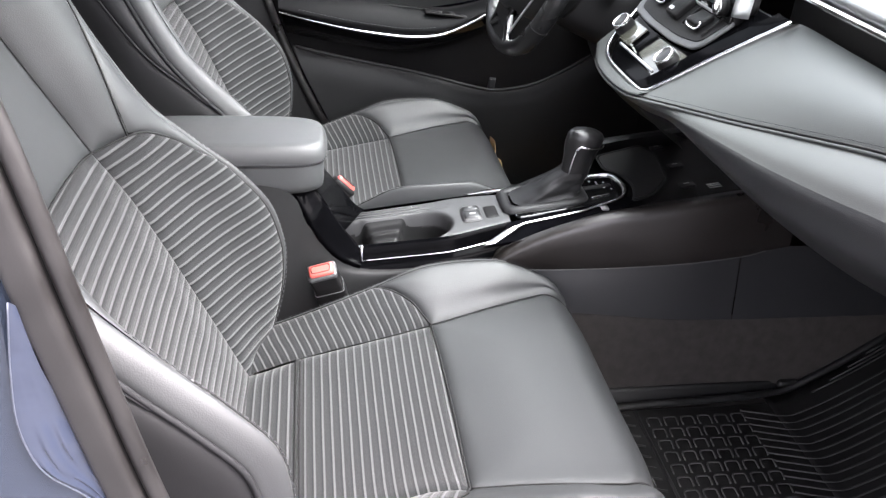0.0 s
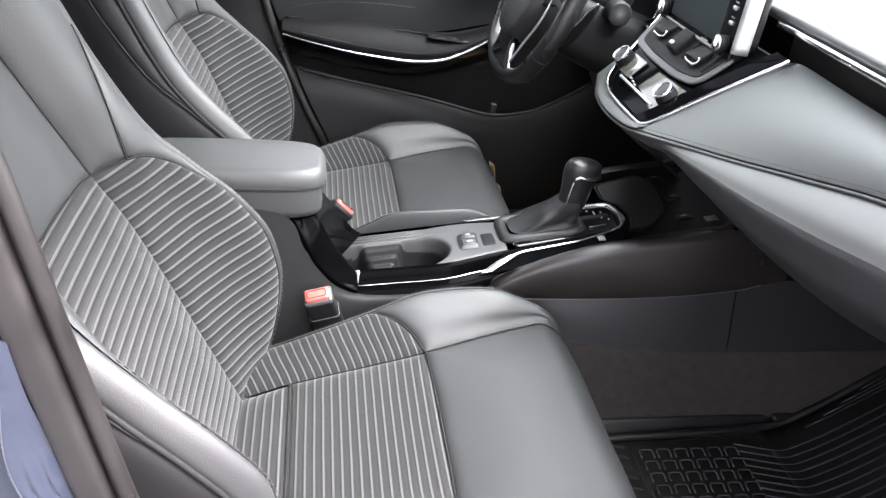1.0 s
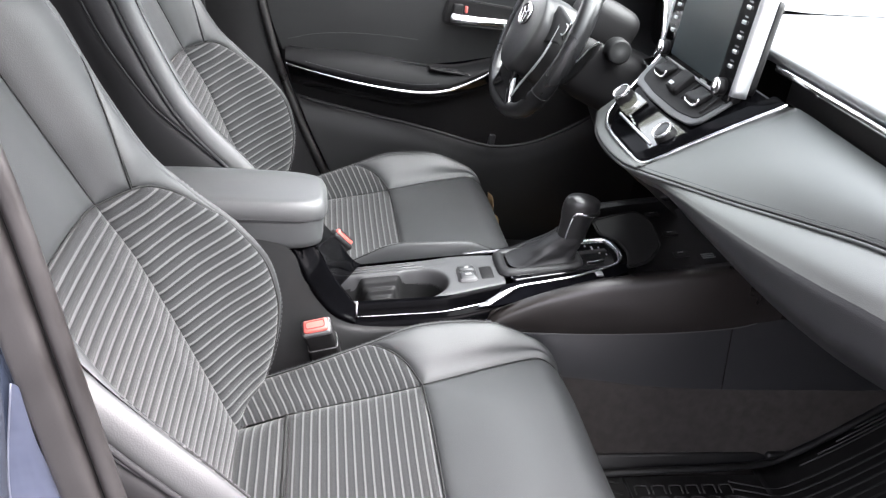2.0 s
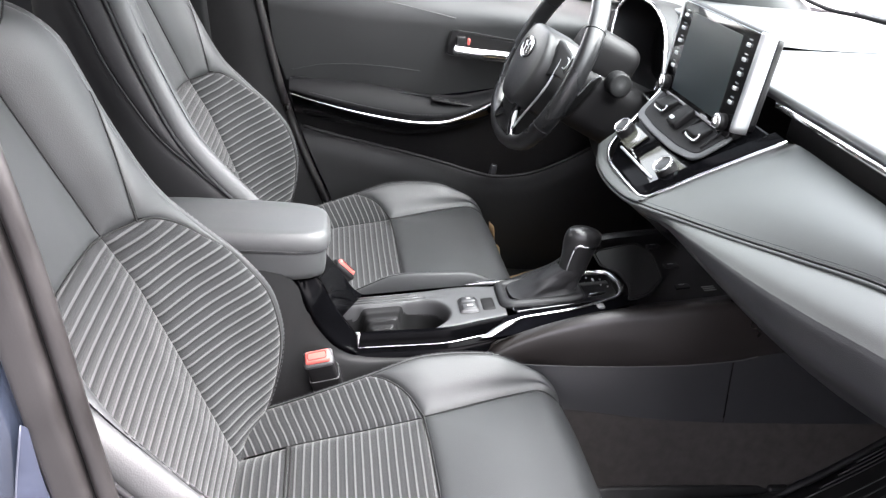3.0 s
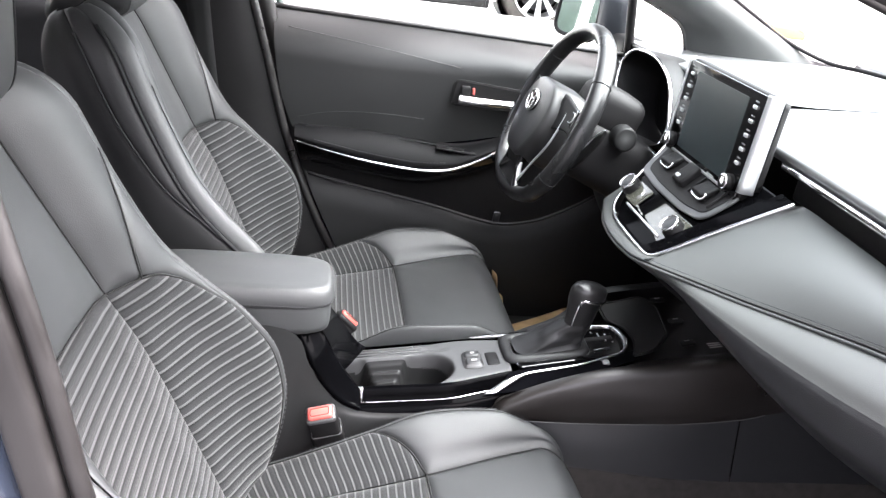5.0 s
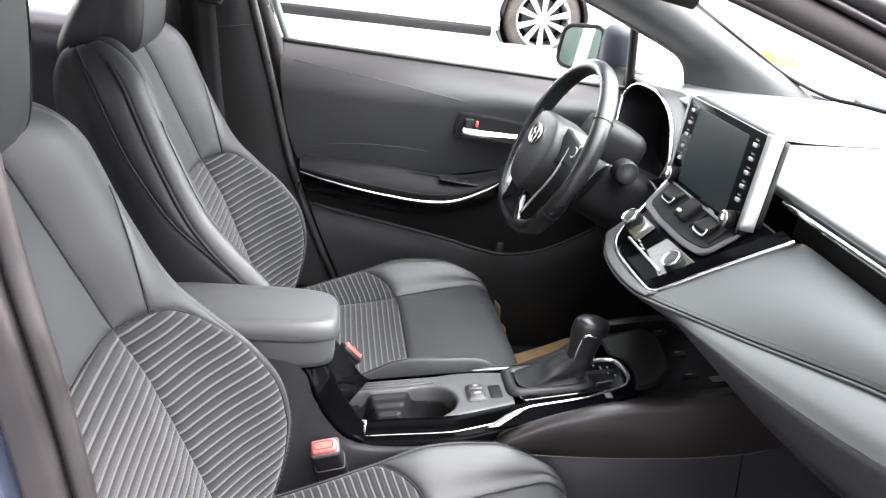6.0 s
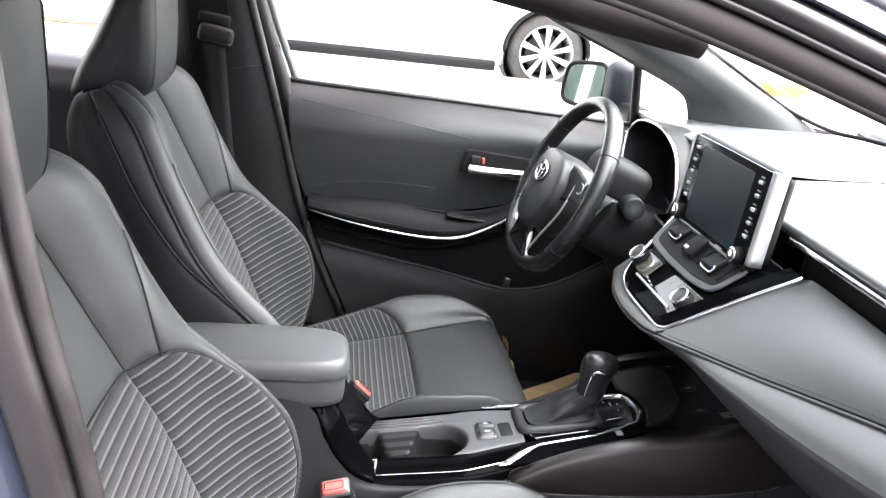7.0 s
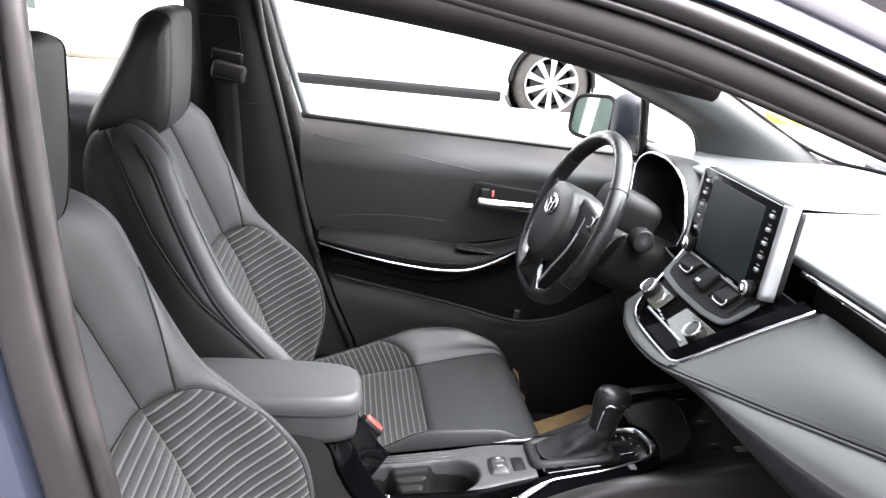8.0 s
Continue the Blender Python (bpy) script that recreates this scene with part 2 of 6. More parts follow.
def thing(name, origin, label, category, group="", kind=""):
    ob = new(name)
    ob.location = origin
    ob.empty_display_size = 0.05
    ORIGIN[ob.name] = Vector(origin)
    return tagged(ob, label, category, group, kind)


def part(name, data, mat, parent, label=""):
    """Links mesh data (in world metres) as one mesh object under a thing or a part."""
    if isinstance(data, bmesh.types.BMesh):
        me = bpy.data.meshes.new(name)
        data.to_mesh(me)
        data.free()
        data = me
    o = ORIGIN[parent.name]
    data.transform(Matrix.Translation(-o))
    data.materials.append(mat)
    ob = new(name, data)
    ob.parent = parent
    ORIGIN[ob.name] = o
    return tagged(ob, label)


def solo(name, data, mat, label, category, kind="", group=""):
    """A top-level thing that is one mesh."""
    if isinstance(data, bmesh.types.BMesh):
        me = bpy.data.meshes.new(name)
        data.to_mesh(me)
        data.free()
        data = me
    data.materials.append(mat)
    return tagged(new(name, data), label, category, group, kind)


def crv(pts, u):
    """Catmull-Rom through pts (an array) at u in 0 .. len - 1."""
    pts = np.asarray(pts, float)
    k = len(pts)
    u = min(max(u, 0.0), k - 1.0)
    i = min(int(u), k - 2)
    f = u - i
    p0 = pts[i - 1] if i > 0 else 2 * pts[0] - pts[1]
    p3 = pts[i + 2] if i + 2 < k else 2 * pts[-1] - pts[-2]
    p1, p2 = pts[i], pts[i + 1]
    return 0.5 * ((2 * p1) + (p2 - p0) * f + (2 * p0 - 5 * p1 + 4 * p2 - p3) * f * f + (3 * p1 - p0 - 3 * p2 + p3) * f ** 3)


def table(xs, ys):
    """A smooth function of one number through the given pairs."""
    xs, ys = np.array(xs, float), np.array(ys, float)

    def f(x):
        x = min(max(x, xs[0]), xs[-1])
        i = min(max(int(np.searchsorted(xs, x)) - 1, 0), len(xs) - 2)
        h = xs[i + 1] - xs[i]
        t = (x - xs[i]) / h

        def slope(j):
            if j <= 0 or j >= len(xs) - 1:
                a, b = (0, 1) if j <= 0 else (-2, -1)
                return (ys[b] - ys[a]) / (xs[b] - xs[a])
            l, r = (ys[j] - ys[j - 1]) / (xs[j] - xs[j - 1]), (ys[j + 1] - ys[j]) / (xs[j + 1] - xs[j])
            return 0.0 if l * r <= 0 else 2 * l * r / (l + r)
        m0, m1 = slope(i) * h, slope(i + 1) * h
        return float((2 * t ** 3 - 3 * t * t + 1) * ys[i] + (t ** 3 - 2 * t * t + t) * m0 + (-2 * t ** 3 + 3 * t * t) * ys[i + 1] + (t ** 3 - t * t) * m1)
    return f


def quads(nu, nv, close_u=False):
    """Faces of a grid stored row by row: nv rows of nu points."""
    fs = []
    for j in range(nv - 1):
        for i in range(nu if close_u else nu - 1):
            a, b = j * nu + i, j * nu + (i + 1) % nu
            fs.append((a, b, b + nu, a + nu))
    return fs


def surface(name, f, nu, nv, flip=False, uv=None, us=None, vs=None, close_u=False):
    """A mesh of the points f(p, q), p and q from 0 to 1."""
    us = us if us is not None else np.linspace(0, 1, nu + (1 if close_u else 0))[:nu]
    vs = vs if vs is not None else np.linspace(0, 1, nv)
    verts = [f(p, q) for q in vs for p in us]
    fs = quads(len(us), len(vs), close_u)
    if flip:
        fs = [x[::-1] for x in fs]
    uvs = [uv(p, q) for q in vs for p in us] if uv else None
    return mesh(name, verts, fs, uvs)


def net(name, ctrl, nu=24, nv=24, flip=False, thick=0.0):
    """A smooth surface through a net of control points: ctrl[row][column]."""
    c = np.asarray(ctrl, float)
    rows, cols = c.shape[:2]

    def f(p, q):
        return crv([crv(c[r], p * (cols - 1)) for r in range(rows)], q * (rows - 1))
    verts = [f(p, q) for q in np.linspace(0, 1, nv) for p in np.linspace(0, 1, nu)]
    fs = quads(nu, nv)
    if flip:
        fs = [x[::-1] for x in fs]
    if thick:
        g = np.array([tuple(v) for v in verts]).reshape(nv, nu, 3)
        nrm = np.cross(np.gradient(g, axis=1), np.gradient(g, axis=0))
        nrm /= np.linalg.norm(nrm, axis=2, keepdims=True) + 1e-12
        back = (g - nrm * thick * (-1 if flip else 1)).reshape(-1, 3)
        k = nu * nv
        verts = list(g.reshape(-1, 3)) + list(back)
        border = list(range(nu)) + [r * nu + nu - 1 for r in range(1, nv)] + [k - 1 - i for i in range(1, nu)] + [r * nu for r in range(nv - 2, 0, -1)]
        fs = fs + [tuple(i + k for i in f[::-1]) for f in fs]
        for i, j in zip(border, border[1:] + border[:1]):
            fs.append((j, i, i + k, j + k) if not flip else (i, j, j + k, i + k))
    return mesh(name, verts, fs)


def tube(name, pts, r, sides=8, smooth_steps=0, flat=None, closed=False):
    """A round (or, with flat = (a, b), a rounded strip) bar along a path; r may be one number or one for each point."""
    pts = [Vector(p) for p in pts]
    if smooth_steps:
        n = len(pts)
        if closed:
            ring = [pts[-1]] + pts + [pts[0], pts[1]]
            pts = [Vector(crv(ring, 1 + i / smooth_steps)) for i in range(n * smooth_steps)]
        else:
            rr = [r] * n if not isinstance(r, (list, tuple)) else r
            pts = [Vector(crv(pts, i / smooth_steps)) for i in range((n - 1) * smooth_steps + 1)]
            r = [float(np.interp(i / smooth_steps, range(n), rr)) for i in range(len(pts))]
    n = len(pts)
    rs = r if isinstance(r, (list, tuple)) else [r] * n
    verts, fs = [], []
    for i, p in enumerate(pts):
        a = pts[i - 1] if (i or closed) else p
        b = pts[(i + 1) % n] if (i < n - 1 or closed) else p
        d = (b - a).normalized()
        side = d.cross(Vector((0, 0, 1)))
        side = side.normalized() if side.length > 1e-4 else Vector((0, 1, 0))
        up = side.cross(d)
        for k in range(sides):
            t = 2 * math.pi * (k + 0.5) / sides
            if flat:
                ct, st = math.cos(t), math.sin(t)
                ca = math.copysign(abs(ct) ** 0.5, ct) * flat[0]
                sa = math.copysign(abs(st) ** 0.5, st) * flat[1]
                verts.append(p + side * ca + up * sa)
            else:
                verts.append(p + (side * math.cos(t) + up * math.sin(t)) * rs[i])
    for i in range(n if closed else n - 1):
        for k in range(sides):
            a, b = i * sides + k, i * sides + (k + 1) % sides
            c, d2 = ((i + 1) % n) * sides + (k + 1) % sides, ((i + 1) % n) * sides + k
            fs.append((a, b, c, d2))
    if not closed:
        fs.append(tuple(range(sides))[::-1])
        fs.append(tuple(range((n - 1) * sides, n * sides)))
    return mesh(name, verts, fs)


def rbox(size, bevel, m=None, segs=3):
    """A box with rounded edges, centred, then moved by the matrix m."""
    bm = bmesh.new()
    bmesh.ops.create_cube(bm, size=1, matrix=Matrix.Diagonal((*size, 1)))
    if bevel:
        bmesh.ops.bevel(bm, geom=bm.edges[:], offset=bevel, segments=segs, profile=0.5, affect="EDGES")
    for f in bm.faces:
        f.smooth = True
    if m is not None:
        bm.transform(m)
    return bm


def lathe(profile, m=None, sides=32, cap=True):
    """A turned solid about z from (radius, height) pairs, moved by m."""
    verts, fs = [], []
    for r, h in profile:
        for k in range(sides):
            t = 2 * math.pi * k / sides
            verts.append((r * math.cos(t), r * math.sin(t), h))
    fs = quads(sides, len(profile), True)
    if cap:
        fs.append(tuple(range(sides))[::-1])
        fs.append(tuple(range((len(profile) - 1) * sides, len(profile) * sides)))
    me = mesh("turned", verts, fs)
    if m is not None:
        me.transform(m)
    return me


def slab(name, outline, depth, bevel=0.0, m=None, segs=2):
    """A plate: an outline in x, y given depth along z, with rounded edges."""
    bm = bmesh.new()
    vs = [bm.verts.new((x, y, 0)) for x, y in outline]
    f = bm.faces.new(vs)
    out = bmesh.ops.extrude_face_region(bm, geom=[f])
    for v in out["geom"]:
        if isinstance(v, bmesh.types.BMVert):
            v.co.z += depth
    bmesh.ops.recalc_face_normals(bm, faces=bm.faces)
    if bevel:
        es = [e for e in bm.edges if abs(e.verts[0].co.z - e.verts[1].co.z) < 1e-6]
        bmesh.ops.bevel(bm, geom=es, offset=bevel, segments=segs, profile=0.5, affect="EDGES")
    if m is not None:
        bm.transform(m)
    return bm


def rounded(pts, r, steps=4):
    """The outline pts (x, y) with its corners rounded to radius r."""
    out, n = [], len(pts)
    for i in range(n):
        a, b, c = (Vector(pts[(i + k) % n]) for k in (-1, 0, 1))
        rr = r[i] if isinstance(r, (list, tuple)) else r
        u, v = (a - b), (c - b)
        k = min(rr, u.length * 0.49, v.length * 0.49)
        p, q = b + u.normalized() * k, b + v.normalized() * k
        for j in range(steps + 1):
            t = j / steps
            out.append(tuple((1 - t) ** 2 * p + 2 * t * (1 - t) * b + t * t * q))
    return out


def basis(o, ex, ey):
    """A frame at o whose x and y axes lie along ex and ey."""
    ex = Vector(ex).normalized()
    ez = ex.cross(Vector(ey)).normalized()
    ey = ez.cross(ex)
    return Matrix(((ex.x, ey.x, ez.x, o[0]), (ex.y, ey.y, ez.y, o[1]), (ex.z, ey.z, ez.z, o[2]), (0, 0, 0, 1)))


def stitches(name, pts, nrm, length=0.0045, gap=0.0035, r=0.0006, lift=0.0006):
    """A row of short thread stitches along a path, joined into one mesh."""
    pts = [Vector(p) for p in pts]
    seg = [(b - a).length for a, b in zip(pts, pts[1:])]
    total, verts, fs, d = sum(seg), [], [], 0.0
    acc = np.concatenate([[0], np.cumsum(seg)])
    P = np.array([tuple(p) for p in pts])
    N = np.array([tuple(x) for x in nrm]) if isinstance(nrm, (list, np.ndarray)) else np.array([tuple(nrm)] * len(pts))

    def at(x, arr):
        return Vector([float(np.interp(x, acc, arr[:, k])) for k in range(3)])
    while d + length < total:
        a, b, up = at(d, P), at(d + length, P), at(d, N).normalized()
        side = (b - a).cross(up).normalized() * r
        o = len(verts)
        for q, k in ((a, 0.2), (b, 0.2)):
            verts += [q - side + up * 0, q + side, q + side * 0.6 + up * (lift + r), q - side * 0.6 + up * (lift + r)]
        fs += [(o, o + 1, o + 5, o + 4), (o + 1, o + 2, o + 6, o + 5), (o + 2, o + 3, o + 7, o + 6), (o + 3, o, o + 4, o + 7), (o, o + 3, o + 2, o + 1), (o + 4, o + 5, o + 6, o + 7)]
        d += length + gap
    return mesh(name, verts, fs, smooth=False)


# ---- front seats ----
C23, S23 = math.cos(radians(23)), math.sin(radians(23))
back_wc = table([-.1, 0, .2, .39, .5, .66, .72], [.15, .15, .15, .14, .12, .09, .085])
back_wr = table([-.1, 0, .05, .12, .25, .33, .42, .5, .6, .66, .70], [.20, .215, .232, .243, .243, .234, .215, .205, .195, .178, .155])
back_nb = table([-.1, -.026, .012, .042, .09, .137, .19, .255, .328, .40, .46, .54, .6, .70], [-.02, -.005, .042, .068, .098, .116, .123, .108, .078, .055, .048, .044, .044, .04])
cush_z = table([-.2, -.12, -.055, .145, .25, .33], [.44, .455, .475, .508, .525, .533])
cush_zb = table([-.2, -.1, 0, .063, .15, .25, .33], [.465, .485, .515, .537, .566, .573, .552])
cush_wc = table([-.2, -.055, .145, .33], [.15, .158, .184, .222])
cush_wr = table([-.2, -.1, .06, .2, .3, .33], [.21, .225, .246, .262, .258, .25])


outer_nb = table([-.1, 0, .1, .22, .32, .45, .55, .7], [.004, .010, .018, .027, .026, .010, .0, .0])      # extra depth of the passenger's outer bolster


def back_point(s, u, yc):
    """Seat back: s along the back from the fold, u across: 0 middle, 2 insert seam, 4 bolster ridge, 8 rear edge, 9 middle of the rear."""
    sg = -1 if u < 0 else 1
    a = abs(u)
    wc, wr, nb = back_wc(s), back_wr(s), back_nb(s) + (outer_nb(s) if u < 0 and yc < 0 else 0)
    rear = -.115 + .03 * max(0, s - .3)
    k3 = min(max((s - .30) / .12, 0), 1)
    k3 = k3 * k3 * (3 - 2 * k3)
    m0, f3 = -.004 - .010 * k3, .40 + .36 * k3
    ctl = [(-.6 * wc, m0), (0, m0 - .002), (.6 * wc, m0), (wc, .003 - .010 * k3), (wc + .52 * (wr - wc), f3 * nb), (wr, nb), (wr + .022, nb - .016), (wr + .034, nb - .06), (wr + .026, min(-.05, nb - .1)), (wr - .005, rear), (0, rear - .01)]
    w, n = crv(ctl, a + 1)
    if s > .60:
        k = min((s - .60) / .105, 1)
        g = 1 - math.sqrt(max(0, 1 - k * k))
        n = n + (-.045 - n) * g
        w *= 1 - .10 * g
        s = s - .012 * g + .012 * k * (1 - abs(w) / .2)
    return Vector((-.125 - s * S23 + n * C23, yc + sg * w, .453 + s * C23 + n * S23))


def cush_point(l, u, yc):
    """Seat cushion: l runs forward and then down over the front edge, u across as for the back."""
    sg = -1 if u < 0 else 1
    a = abs(u)
    x = min(l, .33)
    z0, zb, wc, wr = cush_z(x), cush_zb(x), cush_wc(x), cush_wr(x)
    ctl = [(-.6 * wc, z0 - .004), (0, z0 - .005), (.6 * wc, z0 - .004), (wc, z0), (wc + .5 * (wr - wc), z0 + .5 * (zb - z0)), (wr, zb), (wr + .008, zb - .014), (wr + .008, zb - .06), (wr + .004, .43), (wr - .01, .37)]
    if sg < 0:
        if yc < 0:
            wc *= 1 - .16 * max(0, min(1, (x + .06) / .16))
            ctl = [(-.6 * wc, z0 - .004), (0, z0 - .005), (.6 * wc, z0 - .004), (wc, z0), (wc + .5 * (wr - wc), z0 + .5 * (zb - z0))] + ctl[5:]
        k = max(0, min(1, (x + .06) / .16))
        ctl = [(w, z + k * lift) for (w, z), lift in zip(ctl, (0, 0, .003, .015, .028, .040, .038, .026, 0, 0))]
    w, z = crv(ctl, a + 1)
    dx = 0.0
    if l > .33:
        e = l - .33
        if e < .09:
            t = e / .09 * math.pi / 2
            dx, dz = .048 * math.sin(t), -.062 * (1 - math.cos(t))
        else:
            dx, dz = .048 - .3 * (e - .09), -.062 - (e - .09)
        w *= 1 - .06 * min(e / .09, 1)
        z += dz + (z - cush_point(.325, u, 0).z) / .005 * dx
    if l > .16:                                     # the front edge is bowed in plan
        e = min((l - .16) / .17, 1)
        dx += (-.002 - (.020 if sg < 0 else 0) * max(0, (w - .11) / .14) ** 2) * e * e
    return Vector((x + dx, yc + sg * w, z))


def seat_panel(name, pt, us, nu, nv, dip=0.006, crown=0.0, round_edge=0.006, flip=False, lean=0.0, stretch=1.0, swell=0.06):
    """An upholstered panel on a seat surface: edges sink into the seams. us(p, q) gives (along, across)."""
    def cluster(k):
        t = np.linspace(0, 1, k)
        return 0.5 * (t + (1 - np.cos(np.pi * t)) / 2)
    ps, qs = cluster(nu), cluster(nv)
    P = np.array([[tuple(pt(*us(p, q))) for p in ps] for q in qs])
    du, dv = np.gradient(P, axis=1), np.gradient(P, axis=0)
    N = np.cross(du, dv)
    N /= np.linalg.norm(N, axis=2, keepdims=True) + 1e-12
    if flip:
        N = -N
    lu = np.linalg.norm(np.diff(P, axis=1), axis=2)
    U = np.concatenate([np.zeros((nv, 1)), np.cumsum(lu, axis=1)], axis=1)
    lv = np.linalg.norm(np.diff(P, axis=0), axis=2)
    V = np.concatenate([np.zeros((1, nu)), np.cumsum(lv, axis=0)], axis=0)
    d = np.minimum(np.minimum(U, U[:, -1:] - U), np.minimum(V, V[-1:] - V))
    off = -dip * np.exp(-d / round_edge) + crown * np.sin(np.clip(d / swell, 0, 1) * np.pi / 2)
    P = P + N * off[..., None]
    uv = [(us(p, q)[1] * 0.07, us(p, q)[0] * stretch + lean * p) for q in qs for p in ps]
    fs = quads(nu, nv)
    if flip:
        fs = [f[::-1] for f in fs]
    return mesh(name, P.reshape(-1, 3), fs, uv)


def front_seat(yc):
    seat = thing("front_seat", (0.08, yc, 0.33), "black leather front seat with striped grey fabric inserts", "car seat", "front seats")
    bp, cp = (lambda s, u: back_point(s, u, yc)), (lambda l, u: cush_point(l, u, yc))
    top = .392
    sb = table([2, 3, 3.6, 4], [.392, .381, .352, .285])
    s33 = sb(2.75)
    ub = table([s33, .41, .45, .50, .555, .57], [2.75, 2.84, 3.12, 3.55, 4.0, 4.0])
    ul = table([sb(4 - .05 * k) for k in range(26)], [4 - .05 * k for k in range(26)])
    lb = table([2, 3, 4], [.147, .118, .063])

    # back rest
    part("back_insert", seat_panel("back_insert", bp, lambda p, q: (-.06 + q * (top + .06 + .006 * (1 - (2 * p - 1) ** 2)), -2 + 4 * p), 28, 60, crown=.004), FABRIC, seat, "grey fabric with pale stripes")
    part("upper_back", seat_panel("upper_back", bp, lambda p, q: (top + .006 * (1 - (2 * p - 1) ** 2) * (1 - q) + q * (.70 - top), -2 + 4 * p), 24, 40, crown=.003), LEATHER, seat, "smooth black leather")
    for sg in (1, -1):
        fl = sg < 0
        part("back_bolster_insert", seat_panel("back_bolster_insert", bp, lambda p, q: (-.06 + q * (sb(2 + 2 * p) + .06), sg * (2 + 2 * p)), 22, 60, crown=.003, flip=fl), FABRIC, seat, "grey fabric with pale stripes")
        part("shoulder_wing", seat_panel("shoulder_wing", bp, lambda p, q: (sb(2 + .75 * p) + q * (.70 - sb(2 + .75 * p)), sg * (2 + p * (ub(sb(2 + .75 * p) + q * (.70 - sb(2 + .75 * p))) - 2))), 20, 44, crown=.003, flip=fl), LEATHER, seat)

        def corner(p, q):
            s = .285 + q * (.56 - .285)
            lo = ul(s) if s < s33 else ub(s)
            return s, sg * (lo + p * (4 - lo))
        part("wing_gusset", seat_panel("wing_gusset", bp, corner, 12, 36, dip=.003, flip=fl), LEATHER, seat)
        part("back_side", seat_panel("back_side", bp, lambda p, q: (-.08 + q * .78, sg * (4 + 1.35 * p)), 16, 60, crown=.002, flip=fl), LEATHER, seat)
        rear_u = table([-.08, .30, .42, .55, .70], [5.37, 5.42, 5.85, 6.2, 6.3])
        # shade of the side face comes from the darker leather copy
        part("shoulder_side", seat_panel("shoulder_side", bp, lambda p, q: (.26 + q * .44, sg * (5.35 + p * (rear_u(.26 + q * .44) - 5.35))), 10, 40, dip=.003, round_edge=.004, crown=.001, flip=fl), LEATHER_DARK, seat, "leather shoulder panel, side shade put into a darker colour")
        part("back_side_rear", seat_panel("back_side_rear", bp, lambda p, q: (-.08 + q * .78, sg * (rear_u(-.08 + q * .78) + p * (9 - rear_u(-.08 + q * .78)))), 24, 50, dip=.004, round_edge=.005, flip=fl), SEAT_CLOTH, seat, "dark cloth side")
        part("rear_piping", tube("rear_piping", [bp(s, sg * rear_u(s)) for s in np.linspace(.30, .66, 40)], 0.0018), PIPING, seat)
        line = [bp(s, sg * 5.22) for s in np.linspace(.43, .62, 120)]
        nrm = [(bp(s, sg * 5.2) - bp(s, sg * 7) * 0.5 - bp(s, sg * 3.5) * 0.5) for s in np.linspace(.43, .62, 120)]
        part("shoulder_stitching", stitches("shoulder_stitching", line, nrm, r=.0005, lift=.0003), DARK_THREAD, seat)
        # thread along the outer seam
        line = [bp(s, sg * 4.12) for s in np.linspace(.02, .36, 120)]
        nrm = [(bp(s, sg * 4.12) - bp(s, sg * 5.6) * 0.5 - bp(s, sg * 2.5) * 0.5) for s in np.linspace(.02, .36, 120)]
        part("seam_stitching", stitches("seam_stitching", line, nrm), THREAD, seat, "grey top-stitching")
        # piping where the side panel starts
        part("side_piping", tube("side_piping", [bp(s, sg * 5.35) for s in np.linspace(-.02, .66, 50)], 0.003), PIPING, seat)
    # seam lines pressed into the cover
    def seam_line(name, pts, r=.0014, sink=Vector((.0032, 0, .0014))):
        part(name, tube(name, [p - sink for p in pts], r, 6), SEAM, seat)
    low = Vector((0, 0, .0035))
    seam_line("cover_seam", [bp(top + .006 * (1 - (u / 2) ** 2), u) for u in np.linspace(-2, 2, 30)])
    for sg in (1, -1):
        seam_line("cover_seam", [bp(s, sg * 2) for s in np.linspace(.39, .66, 30)], .0011)
        seam_line("cover_seam", [bp(sb(u), sg * u) for u in np.linspace(2, 4, 24)])
        seam_line("cover_seam", [bp(s, sg * ub(s)) for s in np.linspace(s33, .55, 24)])
        seam_line("cover_seam", [bp(s, sg * 4) for s in np.linspace(-.01, .29, 40)], .0014, Vector((.0028, sg * .002, .001)))
        seam_line("cover_seam", [cp(l, sg * 2) for l in np.linspace(.147, .38, 30)], .0011, low)
        seam_line("cover_seam", [cp(lb(u), sg * u) for u in np.linspace(2, 4, 20)], .0014, low)
        seam_line("cover_seam", [cp(l, sg * 4) for l in np.linspace(-.12, .32, 44)], .0014, low)
    seam_line("cover_seam", [cp(.147 + .005 * (1 - (u / 2) ** 2), u) for u in np.linspace(-2, 2, 30)], .0014, low)
    seam_line("cover_seam", [cp(.388, u) + Vector((.0035, 0, .0035)) for u in np.linspace(-1.9, 1.9, 40)], .0012, Vector((.0015, 0, .0015)))
    seam_line("cover_seam", [cp(-.055, u) - Vector((0, 0, .004)) for u in np.linspace(-2, 2, 30)], .003, low)
    # cushion
    part("cushion_flap", seat_panel("cushion_flap", cp, lambda p, q: (-.19 + q * .135, -2 + 4 * p), 28, 24, dip=.010, round_edge=.012, crown=.002, stretch=1.27, flip=True), FABRIC, seat, "grey fabric with pale stripes")
    part("cushion_insert", seat_panel("cushion_insert", cp, lambda p, q: (-.055 + q * (.202 + .005 * (1 - (2 * p - 1) ** 2)), -2 + 4 * p), 28, 44, dip=.008, crown=.002, stretch=1.27, flip=True), FABRIC, seat, "grey fabric with pale stripes")
    part("cushion_front", seat_panel("cushion_front", cp, lambda p, q: (.147 + .005 * (1 - (2 * p - 1) ** 2) * (1 - q) + q * .36, -2 + 4 * p), 36, 64, crown=.008, swell=.11, flip=True), LEATHER, seat, "smooth black leather")
